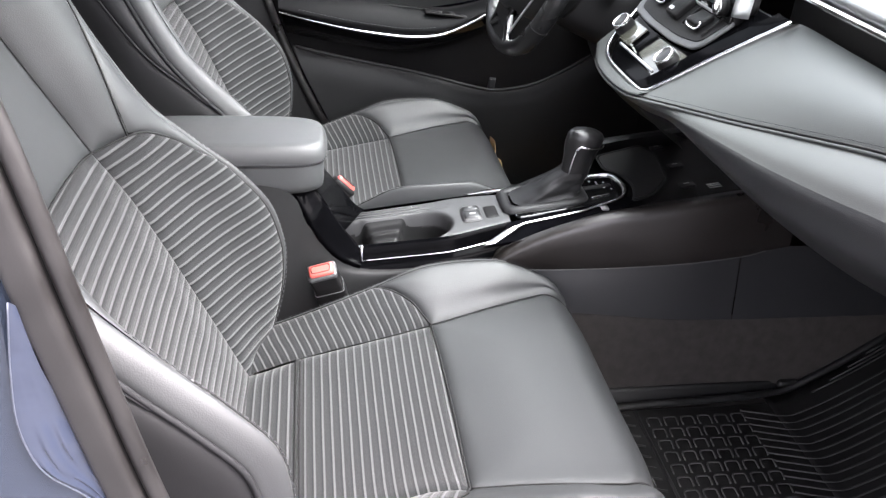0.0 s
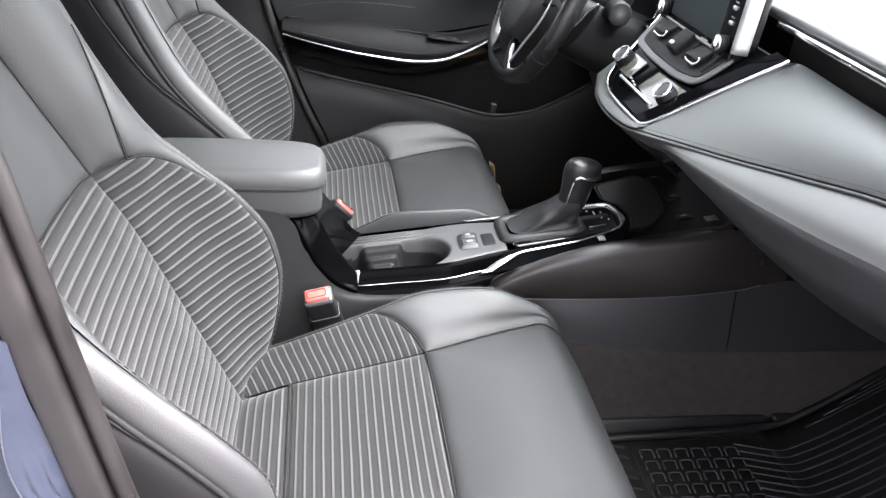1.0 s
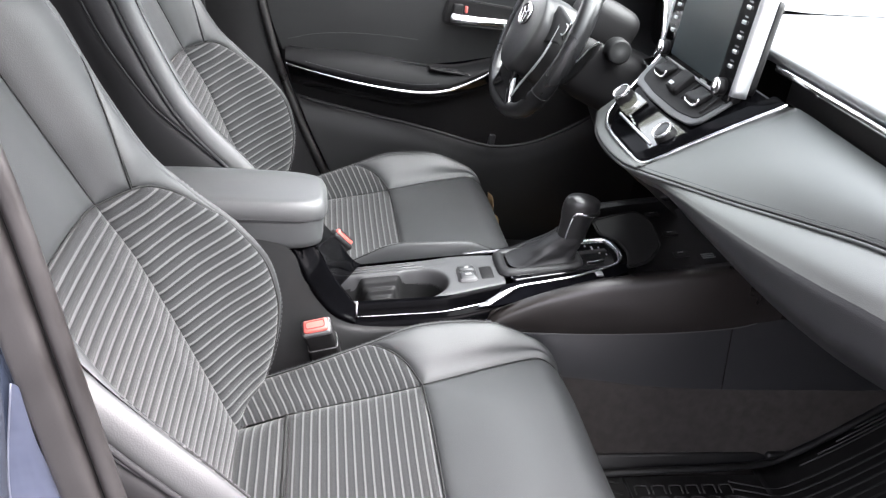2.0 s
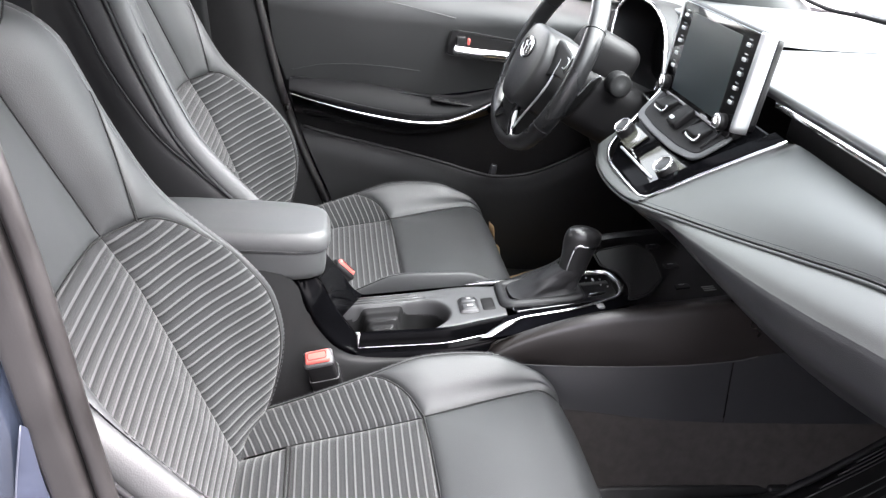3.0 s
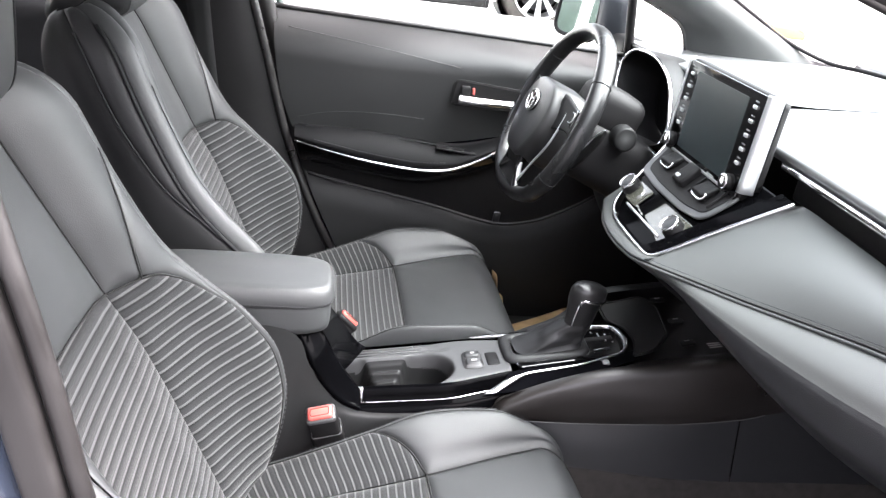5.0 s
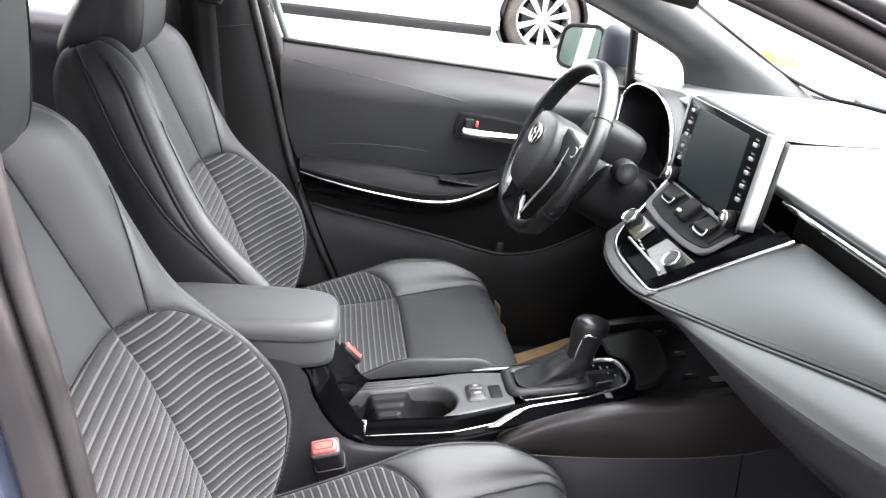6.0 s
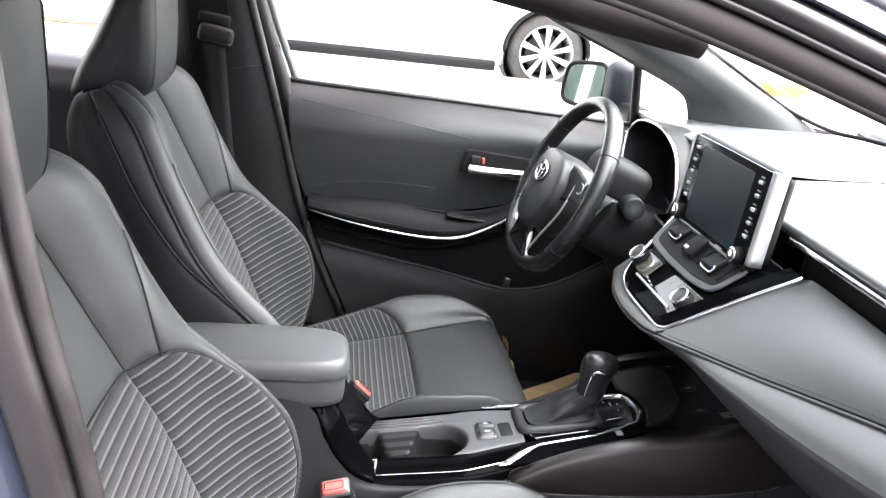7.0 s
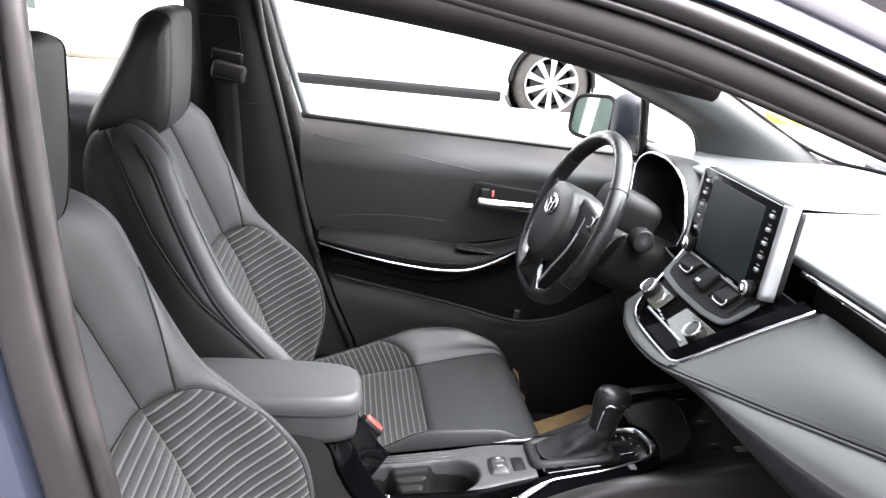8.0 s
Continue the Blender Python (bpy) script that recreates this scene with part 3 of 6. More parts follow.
    for sg in (1, -1):
        fl = sg < 0
        part("cushion_bolster_insert", seat_panel("cushion_bolster_insert", cp, lambda p, q: (-.19 + q * (lb(2 + 2 * p) + .19), sg * (2 + (2 if sg > 0 else 1.45) * p)), 20, 40, crown=.003, flip=not fl, lean=.038, stretch=1.27), FABRIC, seat, "grey fabric with pale stripes")
        part("cushion_bolster", seat_panel("cushion_bolster", cp, lambda p, q: (lb(2 + 2 * p) + q * (.507 - lb(2 + 2 * p)), sg * (2 + 2 * p)), 20, 56, crown=.004, flip=not fl), LEATHER, seat)
        if sg < 0:
            part("cushion_edge", seat_panel("cushion_edge", cp, lambda p, q: (-.19 + q * (lb(4) + .19), sg * (3.45 + .55 * p)), 8, 30, dip=.004, flip=not fl), LEATHER, seat)
        part("cushion_side", seat_panel("cushion_side", cp, lambda p, q: (-.19 + q * .697, sg * (4 + 4 * p)), 24, 60, crown=.002, flip=not fl), LEATHER, seat)
        line = [cp(l, sg * 4.1) for l in np.linspace(-.12, .34, 120)]
        nrm = [Vector((0, sg * .4, 1))] * 120
        part("cushion_stitching", stitches("cushion_stitching", line, nrm, r=.0004, lift=.0002), DARK_THREAD, seat)
    part("seat_base", rbox((.46, .44, .10), .02, Matrix.Translation((.07, yc, .385))), PLASTIC_DEEP, seat, "black plastic seat base")
    for dy in (-.19, .19):
        part("seat_rail", rbox((.56, .04, .055), .006, Matrix.Translation((.05, yc + dy, .335))), PLASTIC_DEEP, seat)

    # head restraint: one side profile carried across and rounded off
    prof = [(.648, .012), (.662, .036), (.723, .068), (.80, .100), (.828, .108), (.843, .088), (.838, .058), (.805, .022), (.762, -.026), (.716, -.080), (.678, -.104), (.655, -.070), (.648, -.025)]
    ring = [prof[-1]] + prof + prof[:2]
    cs, cn = .735, .022

    def head(w, th):
        s, n = crv(ring, 1 + (th + .87) % 1 * len(prof))
        k = abs(w)
        sc = max(0.0, 1 - min(k / .132, 1) ** 4.5) ** (1 / 4.5)
        s, n = cs + (s - cs) * sc, cn + (n - cn) * sc
        return Vector((-.125 - s * S23 + n * C23, yc + w, .453 + s * C23 + n * S23))
    hr = part("head_restraint", seat_panel("head_restraint", lambda w, th: head(w, th), lambda p, q: (-.098 + .196 * q, p), 64, 24, dip=.0, flip=False), LEATHER, seat, "black leather head restraint")
    for sg in (1, -1):
        # darker leather copy paints the shade on the restraint's sides
        part("side_panel", seat_panel("side_panel", lambda w, th: head(w, th), lambda p, q: (sg * (.098 + .034 * math.sin(q * math.pi / 2)), p), 64, 26, dip=.002, flip=sg < 0), LEATHER_DARK, hr)
        part("seam_piping", tube("seam_piping", [head(sg * .098, t) for t in np.linspace(.02, .98, 60)], .0018), PIPING, hr)
        part("post", tube("post", [(-.125 - s * S23 - .04, yc + sg * .06, .453 + s * C23) for s in (.64, .72)], .006), CHROME, hr)
    return seat


for y in (-.36, .36):
    front_seat(y)

# strip of clear protective film left along the outer seam of the passenger's back rest
rng = random.Random(11)
strip = [[back_point(s + rng.uniform(-.004, .004), -u, -.36) + Vector((rng.uniform(.001, .006), -.002 - rng.uniform(.0, .003), rng.uniform(0, .004))) for s in np.linspace(.035, .20, 22)] for u in (3.78, 3.9, 4.03, 4.14)]
solo("protective_film", net("protective_film", strip, 66, 10), CLEAR_FILM, "clear crinkled plastic film strip along the seat seam", "plastic film")


# ---- dashboard ----
dash = thing("dashboard", (.75, 0, .75), "black padded dashboard with stitched leather-look face and chrome trim", "dashboard")
# the sloping climate panel: its frame, and its chrome edge round to the passenger's side
S_O, S_Y = (.452, 0, .855), Vector((.69, 0, .655)).normalized()      # up the slope
stack = basis(S_O, (0, -1, 0), tuple(S_Y))                            # x to the passenger, y up the slope, z out
EDGE = [(-.172, .175, .002), (-.13, .085, .002), (-.107, .028, .002), (-.085, .004, .002), (-.04, -.007, .002), (.07, -.008, .002), (.101, -.004, .003), (.115, .012, .003), (.139, .068, .002), (.164, .128, -.001), (.190, .186, -.004)]
# padded face on the passenger's side: rows from the recess edge down to the seam, which runs on under the climate panel
seam_x = table([-.74, -.6, -.5, -.4, -.3, -.2, -.13, -.07, 0, .07, .13], [.575, .555, .54, .515, .487, .457, .437, .431, .430, .436, .455])
seam_z = table([-.74, -.6, -.5, -.4, -.3, -.2, -.13, -.07, 0, .07, .13], [.958, .945, .930, .908, .885, .865, .851, .839, .834, .836, .850])
YS = [-.74, -.6, -.5, -.4, -.3, -.2, -.14]
rows = []
for k in range(6):
    row, t = [], k / 5
    for y in YS:
        yy = y if y < -.15 else -.168 + .056 * t
        a, b = Vector((.607, yy, .978 - .02 * (-.16 - yy))), Vector((seam_x(yy), yy, seam_z(yy)))
        p = a.lerp(b, t)
        p += Vector((-.5, 0, .6)) * .018 * math.sin(math.pi * t) * min(1, .1 + max(0, (-.15 - y) / .2))
        if y > -.15 and k < 5:                     # the last column runs down the climate panel's edge
            p = stack @ (Vector(crv(EDGE, 10 - 3.2 * t)) + Vector((.0015, 0, -.002)))
        row.append(p)
    rows.append(row)
part("padded_face", net("padded_face", rows, 40, 20, flip=True), FACE_PAD, dash, "black leather-look padded face")
part("lower_band", net("lower_band", [[(.454, -.116, .858), (.447, -.07, .850), (.447, 0, .849), (.449, .06, .852), (.462, .10, .866), (.49, .13, .89)]] + [[(seam_x(y) - d, y, seam_z(y) + 2 * d) for y in (-.116, -.07, 0, .06, .10, .13)] for d in (.003, 0)], 30, 8, flip=True), DASH_PAD, dash)
# lower roll under the seam: full on the passenger's side, dying away under the panel
rows = []
YR = [-.74, -.6, -.5, -.4, -.3, -.25, -.2, -.16, -.13, -.07, 0, .07, .13]
for kx, kz, cx, cz in ((.01, -.01, .001, -.001), (-.17, -.09, .008, -.008), (-.29, -.165, .016, -.013), (-.372, -.258, .023, -.0175), (-.395, -.31, .026, -.019), (-.395, -.42, .040, -.026), (-.34, -.58, .055, -.034), (-.08, -.80, .088, -.045), (.35, -1.02, .125, -.060), (1.0, -1.2, .17, -.080)):
    row = []
    for y in YR:
        t = -.150 - y
        w = min(.16, .25 * (t + math.sqrt(t * t + .0025)))
        f = min(1, max(0, (.02 - y) / .30))
        f = f * f * (3 - 2 * f)
        row.append(Vector((seam_x(y) + kx * w + cx * (1 - f), y, seam_z(y) + kz * w + cz * (1 - f))))
    rows.append(row)
part("lower_roll", net("lower_roll", rows[:4], 56, 18, flip=True), DASH_PAD, dash, "black leather-look knee roll")
# the roll turning under: its shade is put into a darker material
part("roll_underside", net("roll_underside", rows[3:], 56, 20, flip=True), PLASTIC_SOFT, dash, "shaded underside of the knee roll, shade put into its darker colour")
seam = [Vector((seam_x(y) - .001, y, seam_z(y) + .0005)) for y in np.linspace(-.74, .125, 60)]
part("seam_bead", tube("seam_bead", [p + Vector((-.001, 0, -.0015)) for p in seam], .0022), FACE_PAD, dash)
part("seam_groove", tube("seam_groove", [p + Vector((.0012, 0, .0026)) for p in seam], .0013), SEAM, dash)
part("seam_stitching", stitches("seam_stitching", [p + Vector((.003, 0, .0075)) for p in seam[:44]], Vector((-.5, 0, .8)), length=.003, gap=.0016, r=.0003, lift=.0002), DARK_THREAD, dash)
# top pad
rows = []
for x, z in ((.612, 1.012), (.606, 1.022), (.614, 1.031), (.66, 1.038), (.80, 1.046), (1.0, 1.052), (1.2, 1.045), (1.34, 1.02)):
    rows.append([(x, y, z - .010 * (y / .7) ** 2) for y in (-.74, -.5, -.25, 0, .12)])
part("top_pad", net("top_pad", rows, 30, 40), TOP_PAD, dash, "grained black top pad")
rows = []
for x, z in ((.690, 1.030), (.672, 1.037), (.668, 1.047), (.680, 1.0495), (.74, 1.0485), (.80, 1.0480), (1.0, 1.0530), (1.2, 1.0455), (1.34, 1.0201)):
    rows.append([(x, y, z - .010 * (y / .7) ** 2) for y in (.121, .25, .45, .6, .74)])
part("top_pad_driver", net("top_pad_driver", rows, 24, 44), TOP_PAD, dash)
part("chrome_strip", tube("chrome_strip", [(.604, y, 1.011 - .010 * (y / .7) ** 2) for y in np.linspace(-.74, -.118, 24)], .004, flat=(.004, .0045)), CHROME, dash, "satin chrome strip")
part("recess", rbox((.03, .64, .05), .004, Matrix.Translation((.637, -.45, .992))), PLASTIC_DEEP, dash)
part("defroster_line", rbox((.13, .004, .003), .001, Matrix.Translation((.807, .245, 1.0455)) @ Matrix.Rotation(.26, 4, "Z")), PLASTIC_DEEP, dash)
for k in range(20):
    part("grille_slat", rbox((.0035, .07 - .0012 * abs(k - 10), .003), .001, Matrix.Translation((.955 + .0085 * k, .655 - .0005 * k, 1.0445)) @ Matrix.Rotation(.35, 4, "Z"), 1), PLASTIC_DEEP, dash)

# centre stack: sloping climate panel
def on_stack(x, y, z):
    """y across (car), distance up the slope, height above the panel."""
    return stack @ Matrix.Translation((-x, y, z))


outline = rounded([(-.105, .03), (-.06, -.006), (.085, -.006), (.108, .005), (.158, .182), (-.172, .182), (-.135, .09)], .014)
part("stack_body", slab("stack_body", outline, .03, .004, stack @ Matrix.Translation((0, 0, -.032))), GLOSS_TRIM, dash, "piano black climate panel")
part("stack_shoulder", net("stack_shoulder", [[stack @ Vector((x - d, y, z + h)) for x, y, z in EDGE[6:]] for d, h in ((0, .0), (.006, .002), (.03, .001 + .004))], 24, 8), GLOSS_TRIM, dash, "piano black panel edge")
part("stack_trim", tube("stack_trim", [stack @ Vector((x, y, z)) for x, y, z in EDGE], .0030, smooth_steps=5), CHROME, dash, "bright chrome edge")
part("switch_bezel", slab("switch_bezel", rounded([(-.132, .078), (-.06, .072), (.040, .073), (.104, .082), (.118, .150), (-.156, .172)], .020, 6), .006, .0025, stack), BEZEL, dash, "satin grey bezel")
part("switch_bay", slab("switch_bay", rounded([(-.117, .089), (-.05, .083), (.045, .084), (.098, .093), (.110, .150), (-.144, .170)], .014, 5), .003, .001, stack @ Matrix.Translation((0, 0, .0045))), PLASTIC_DEEP, dash, "black switch bay")
for y, up in ((.080, .124), (-.056, .120)):
    tg = part("toggle", rbox((.038, .030, .012), .004, on_stack(y, up, .011) @ Matrix.Rotation(-.3, 4, "X")), PLASTIC_DEEP, dash, "black toggle switch")
    part("toggle_edge", tube("toggle_edge", [on_stack(y + a, up + b, c) @ Vector((0, 0, 0)) for a, b, c in ((.017, -.005, .0165), (.0165, -.013, .014), (.012, -.0165, .013), (-.012, -.0165, .013), (-.0165, -.013, .014), (-.017, -.005, .0165))], .0024, smooth_steps=4), CHROME, tg, "bright chrome edge")
hz = part("hazard_block", rbox((.034, .040, .020), .005, on_stack(.012, .120, .010)), PLASTIC_DEEP, dash, "black hazard switch")
part("hazard_edge", rbox((.012, .006, .002), .0008, on_stack(.016, .109, .0205)), SILVER, hz)
for y in (-.024, -.092):
    part("bay_rib", rbox((.0025, .040, .006), .001, on_stack(y, .122, .008)), PLASTIC_DEEP, dash)
DIAL = Matrix.Diagonal((.82, .82, 1.35, 1))
for y in (.10, -.083):
    kn = part("climate_dial", lathe([(.0200, 0), (.0205, .003), (.0190, .010), (.018, .012)], on_stack(y, .047, .0) @ DIAL, 40), PLASTIC_DEEP, dash, "ribbed black dial")
    part("dial_ring", lathe([(.0185, .0), (.0190, .003), (.0178, .0045), (.0163, .004), (.0163, 0)], on_stack(y, .047, .0) @ DIAL @ Matrix.Translation((0, 0, .011)), 40, cap=False), CHROME, kn, "chrome ring")
    part("dial_cap", lathe([(.0163, .0), (.0160, .0018), (.013, .0024), (.0, .0024)], on_stack(y, .047, .0) @ DIAL @ Matrix.Translation((0, 0, .012)), 32), PLASTIC_SOFT, kn)
part("climate_display", slab("climate_display", rounded([(-.002, .030), (.107, .012), (.128, .062), (.122, .071), (.005, .067)], .003), .003, .0008, stack), LCD, dash, "grey climate display window")
part("left_display", slab("left_display", rounded([(-.088, .028), (-.045, .028), (-.045, .066), (-.098, .066)], .003), .003, .0008, stack), LCD, dash)
part("button_bar", rbox((.138, .0045, .004), .0018, on_stack(-.003, .023, .004)), SILVER, dash, "slim silver button bar")
for k in range(5):
    part("climate_button", rbox((.009, .003, .002), .0006, on_stack(.066 - .013 * k, .036 - .002 * k, .0012)), GREY_INK, dash)

# touch screen standing on the stack
screen = thing("touch_screen", (.565, .016, .955), "black tablet-style touch screen with silver side trims, switched off", "screen")
scr = basis((.553, .017, .952), (0, -1, 0), (.06, 0, .99))
part("housing", rbox((.262, .154, .020), .006, scr @ Matrix.Translation((0, .077, -.007))), PLASTIC_DEEP, screen)
part("bezel", slab("bezel", rounded([(-.129, 0), (.129, 0), (.129, .152), (-.129, .152)], .006), .004, .0012, scr @ Matrix.Translation((0, 0, .003))), PIANO, screen, "piano black bezel")
part("display", slab("display", rounded([(-.088, .016), (.084, .016), (.084, .140), (-.088, .140)], .003), .0015, .0004, scr @ Matrix.Translation((0, 0, .0066))), SCREEN, screen, "dark display glass")
for sx in (-1, 1):
    for k in range(5):
        part("side_button", rbox((.010, .0055, .003), .0012, scr @ Matrix.Translation((sx * .107, .132 - .0205 * k, .0085))), SILVER, screen)
        part("button_print", rbox((.009, .0022, .0008), .0002, scr @ Matrix.Translation((sx * .107, .1395 - .0205 * k, .0073))), GREY_INK, screen)
    dial = part("screen_dial", lathe([(.0125, 0), (.0125, .010), (.011, .013)], scr @ Matrix.Translation((sx * .107, .020, .007)), 28), PLASTIC_DEEP, screen)
    part("dial_face", lathe([(.0120, 0), (.0118, .002), (.009, .003), (.0, .003)], scr @ Matrix.Translation((sx * .107, .020, .019)), 28), CHROME, dial, "bright chrome face")
part("lower_slot", rbox((.20, .004, .004), .001, scr @ Matrix.Translation((0, .006, .0075))), GREY_INK, screen)
part("word_bar", rbox((.022, .004, .0012), .0003, scr @ Matrix.Translation((.045, .009, .0075))), WHITE_INK, screen)
for sx in (-1, 1):
    part("side_trim", net("side_trim", [[scr @ Vector((sx * x, y, z)) for y in (.014, .05, .10, .150, .154)] for x, z in ((.129, .006), (.134, .006), (.1375, .001), (.1385, -.013))], 14, 10, flip=sx < 0, thick=.002), SILVER, screen, "silver side trim")
    part("rear_shell", net("rear_shell", [[scr @ Vector((sx * x, y * k, z)) for y in (.02, .06, .12, .150)] for x, z, k in ((.138, -.013, 1), (.136, -.021, .985), (.128, -.027, .96))], 10, 8, flip=sx < 0, thick=.003), PLASTIC_DEEP, screen)

# instrument binnacle
bin_ = basis((.66, .410, .946), (0, -1, 0), (.18, 0, .98))
ring = [(-.150, -.050), (-.195, .0), (-.210, .055), (-.165, .089), (-.072, .0966), (-.006, .088), (.052, .0665), (.094, .030), (.1195, -.009), (.112, -.042), (-.02, -.078)]
part("binnacle_hood", surface("binnacle_hood", lambda p, q: bin_ @ Vector((*(crv([ring[-1]] + ring + ring[:2], 1 + p * len(ring)) * (1 + .10 * q)), .05 - .10 * q * q)), 60, 8, close_u=True), PLASTIC, dash, "black instrument hood")
part("binnacle_inner", surface("binnacle_inner", lambda p, q: bin_ @ Vector((*(crv([ring[-1]] + ring + ring[:2], 1 + p * len(ring)) * (1 - .10 * q)), .05 - .10 * q)), 60, 8, close_u=True, flip=True), PLASTIC_DEEP, dash)
part("binnacle_trim", tube("binnacle_trim", [bin_ @ Vector((x, y, .051)) for x, y in ring[:10]], .0035, smooth_steps=5), CHROME, dash, "thin chrome rim")
part("instrument_glass", slab("instrument_glass", [(x * .92, y * .92) for x, y in ring], .004, 0, bin_ @ Matrix.Translation((0, 0, -.05))), INSTRUMENT, dash, "dark instrument lens")
part("cluster_side", net("cluster_side", [[(.700, .40, 1.036), (.690, .28, 1.036), (.655, .13, 1.036)], [(.700, .34, .96), (.670, .26, .95), (.640, .13, .95)], [(.690, .30, .88), (.650, .24, .88), (.620, .13, .88)]], 14, 12), PLASTIC_DEEP, dash, "black panel beside the instruments")
# driver's side lower dash and knee panel
part("driver_face", net("driver_face", [[(.73, .74, 1.0), (.74, .6, .92), (.74, .4, .84), (.73, .24, .87), (.66, .12, .97)], [(.66, .74, .93), (.65, .6, .865), (.65, .4, .835), (.64, .22, .87), (.60, .12, .93)], [(.60, .74, .84), (.58, .6, .82), (.56, .4, .80), (.55, .22, .83), (.53, .13, .88)], [(.66, .74, .74), (.62, .6, .70), (.59, .4, .69), (.57, .22, .71), (.53, .13, .76)], [(.85, .74, .68), (.82, .6, .62), (.80, .4, .62), (.75, .22, .62), (.70, .13, .62)]], 30, 30), PLASTIC, dash, "black lower dash")
part("cluster_trim", tube("cluster_trim", [(.600, .335, .895), (.588, .28, .90), (.575, .215, .905), (.560, .165, .925)], .004, smooth_steps=6), CHROME, dash)
part("vent_panel", rbox((.05, .07, .05), .012, Matrix.Translation((.675, .700, .965))), PIANO, dash)
part("vent_trim", tube("vent_trim", [(.645, .73, .985), (.643, .70, .992), (.645, .672, .985)], .003, smooth_steps=4), CHROME, dash)
# dark closing panels below the passenger's side
part("glove_box", net("glove_box", [[(.58, y, .80) for y in (-.74, -.4, -.14)], [(.72, y, .75) for y in (-.74, -.4, -.14)], [(.86, y, .70) for y in (-.74, -.4, -.14)], [(1.1, y, .64) for y in (-.74, -.4, -.14)]], 16, 16, thick=.004), PLASTIC_DEEP, dash, "black glove box")

part("closing_panel", net("closing_panel", [[(.62, y, .80) for y in (-.10, 0, .10)], [(.70, y, .74) for y in (-.10, 0, .10)], [(.76, y, .70) for y in (-.10, 0, .10)], [(.80, y, .60) for y in (-.10, 0, .10)]], 10, 14, thick=.004), PLASTIC_DEEP, dash)
# steering column, wheel and stalk
wheel = thing("steering_wheel", (.42, .385, .955), "black leather steering wheel with silver spoke trim", "steering wheel")
whl = basis((.404, .383, .929), (0, -1, 0), (math.sin(radians(22)), 0, math.cos(radians(22))))   # z towards the driver


def rim_pt(a, k=1.0):
    x, y = .183 * k * math.sin(a), .180 * k * math.cos(a)
    if y < -.13 * k:
        y = -.13 * k + (y + .13 * k) * .62
    return whl @ Vector((x, y, 0))


N_R = 96
verts = []
for i in range(N_R):
    a = 2 * math.pi * i / N_R
    c, out = rim_pt(a), (rim_pt(a) - whl.translation).normalized()
    ax = (whl.to_3x3() @ Vector((0, 0, 1)))
    for k in range(14):
        t = 2 * math.pi * k / 14
        verts.append(c + out * .0145 * math.cos(t) + ax * .0185 * math.sin(t))
part("rim", mesh("rim", verts, [tuple([i * 14 + k, i * 14 + (k + 1) % 14, ((i + 1) % N_R) * 14 + (k + 1) % 14, ((i + 1) % N_R) * 14 + k]) for i in range(N_R) for k in range(14)]), WHEEL_LEATHER, wheel, "smooth black leather rim")
for a0 in (55, 118, -55, -118):
    a = radians(a0)
    out = (rim_pt(a) - whl.translation).normalized()
    ax = whl.to_3x3() @ Vector((0, 0, 1))
    part("rim_seam", tube("rim_seam", [rim_pt(a) + out * .0149 * math.cos(t) + ax * .0189 * math.sin(t) for t in np.linspace(0, 2 * math.pi, 20)], .0009), PIPING, wheel)
hub = rounded([(-.092, .018), (-.060, .064), (.060, .064), (.092, .018), (.090, -.030), (.050, -.100), (-.050, -.100), (-.090, -.030)], .030, 6)
HQ = np.linspace(0, 1, 13)
HK = (.97, .97, .97, .965, .95, .925, .90, .86, .62, .42, .22, .08, 0)
HZ = (-.030, -.010, .012, .024, .031, .0355, .038, .0395, .0425, .0442, .0450, .0453, .0455)
part("hub", surface("hub", lambda p, q: whl @ Vector((*(np.array(hub[int(round(p * len(hub))) % len(hub)]) * float(np.interp(q, HQ, HK))), float(np.interp(q, HQ, HZ)))), len(hub), 13, close_u=True), HUB, wheel, "black airbag cover")
em = part("emblem", slab("emblem", [(.030 * math.cos(t), .021 * math.sin(t)) for t in np.linspace(0, 2 * math.pi, 33)[:-1]], .003, .001, whl @ Matrix.Translation((0, .012, .0437))), PIPING, wheel)
for rx, ry, ox, oy in ((.029, .020, 0, 0), (.010, .019, 0, 0), (.018, .007, 0, .009)):
    part("emblem_ring", tube("emblem_ring", [whl @ Vector((ox + rx * math.cos(t), .012 + oy + ry * math.sin(t), .0477)) for t in np.linspace(0, 2 * math.pi, 41)[:-1]], .0019, closed=True), CHROME, em, "chrome oval")
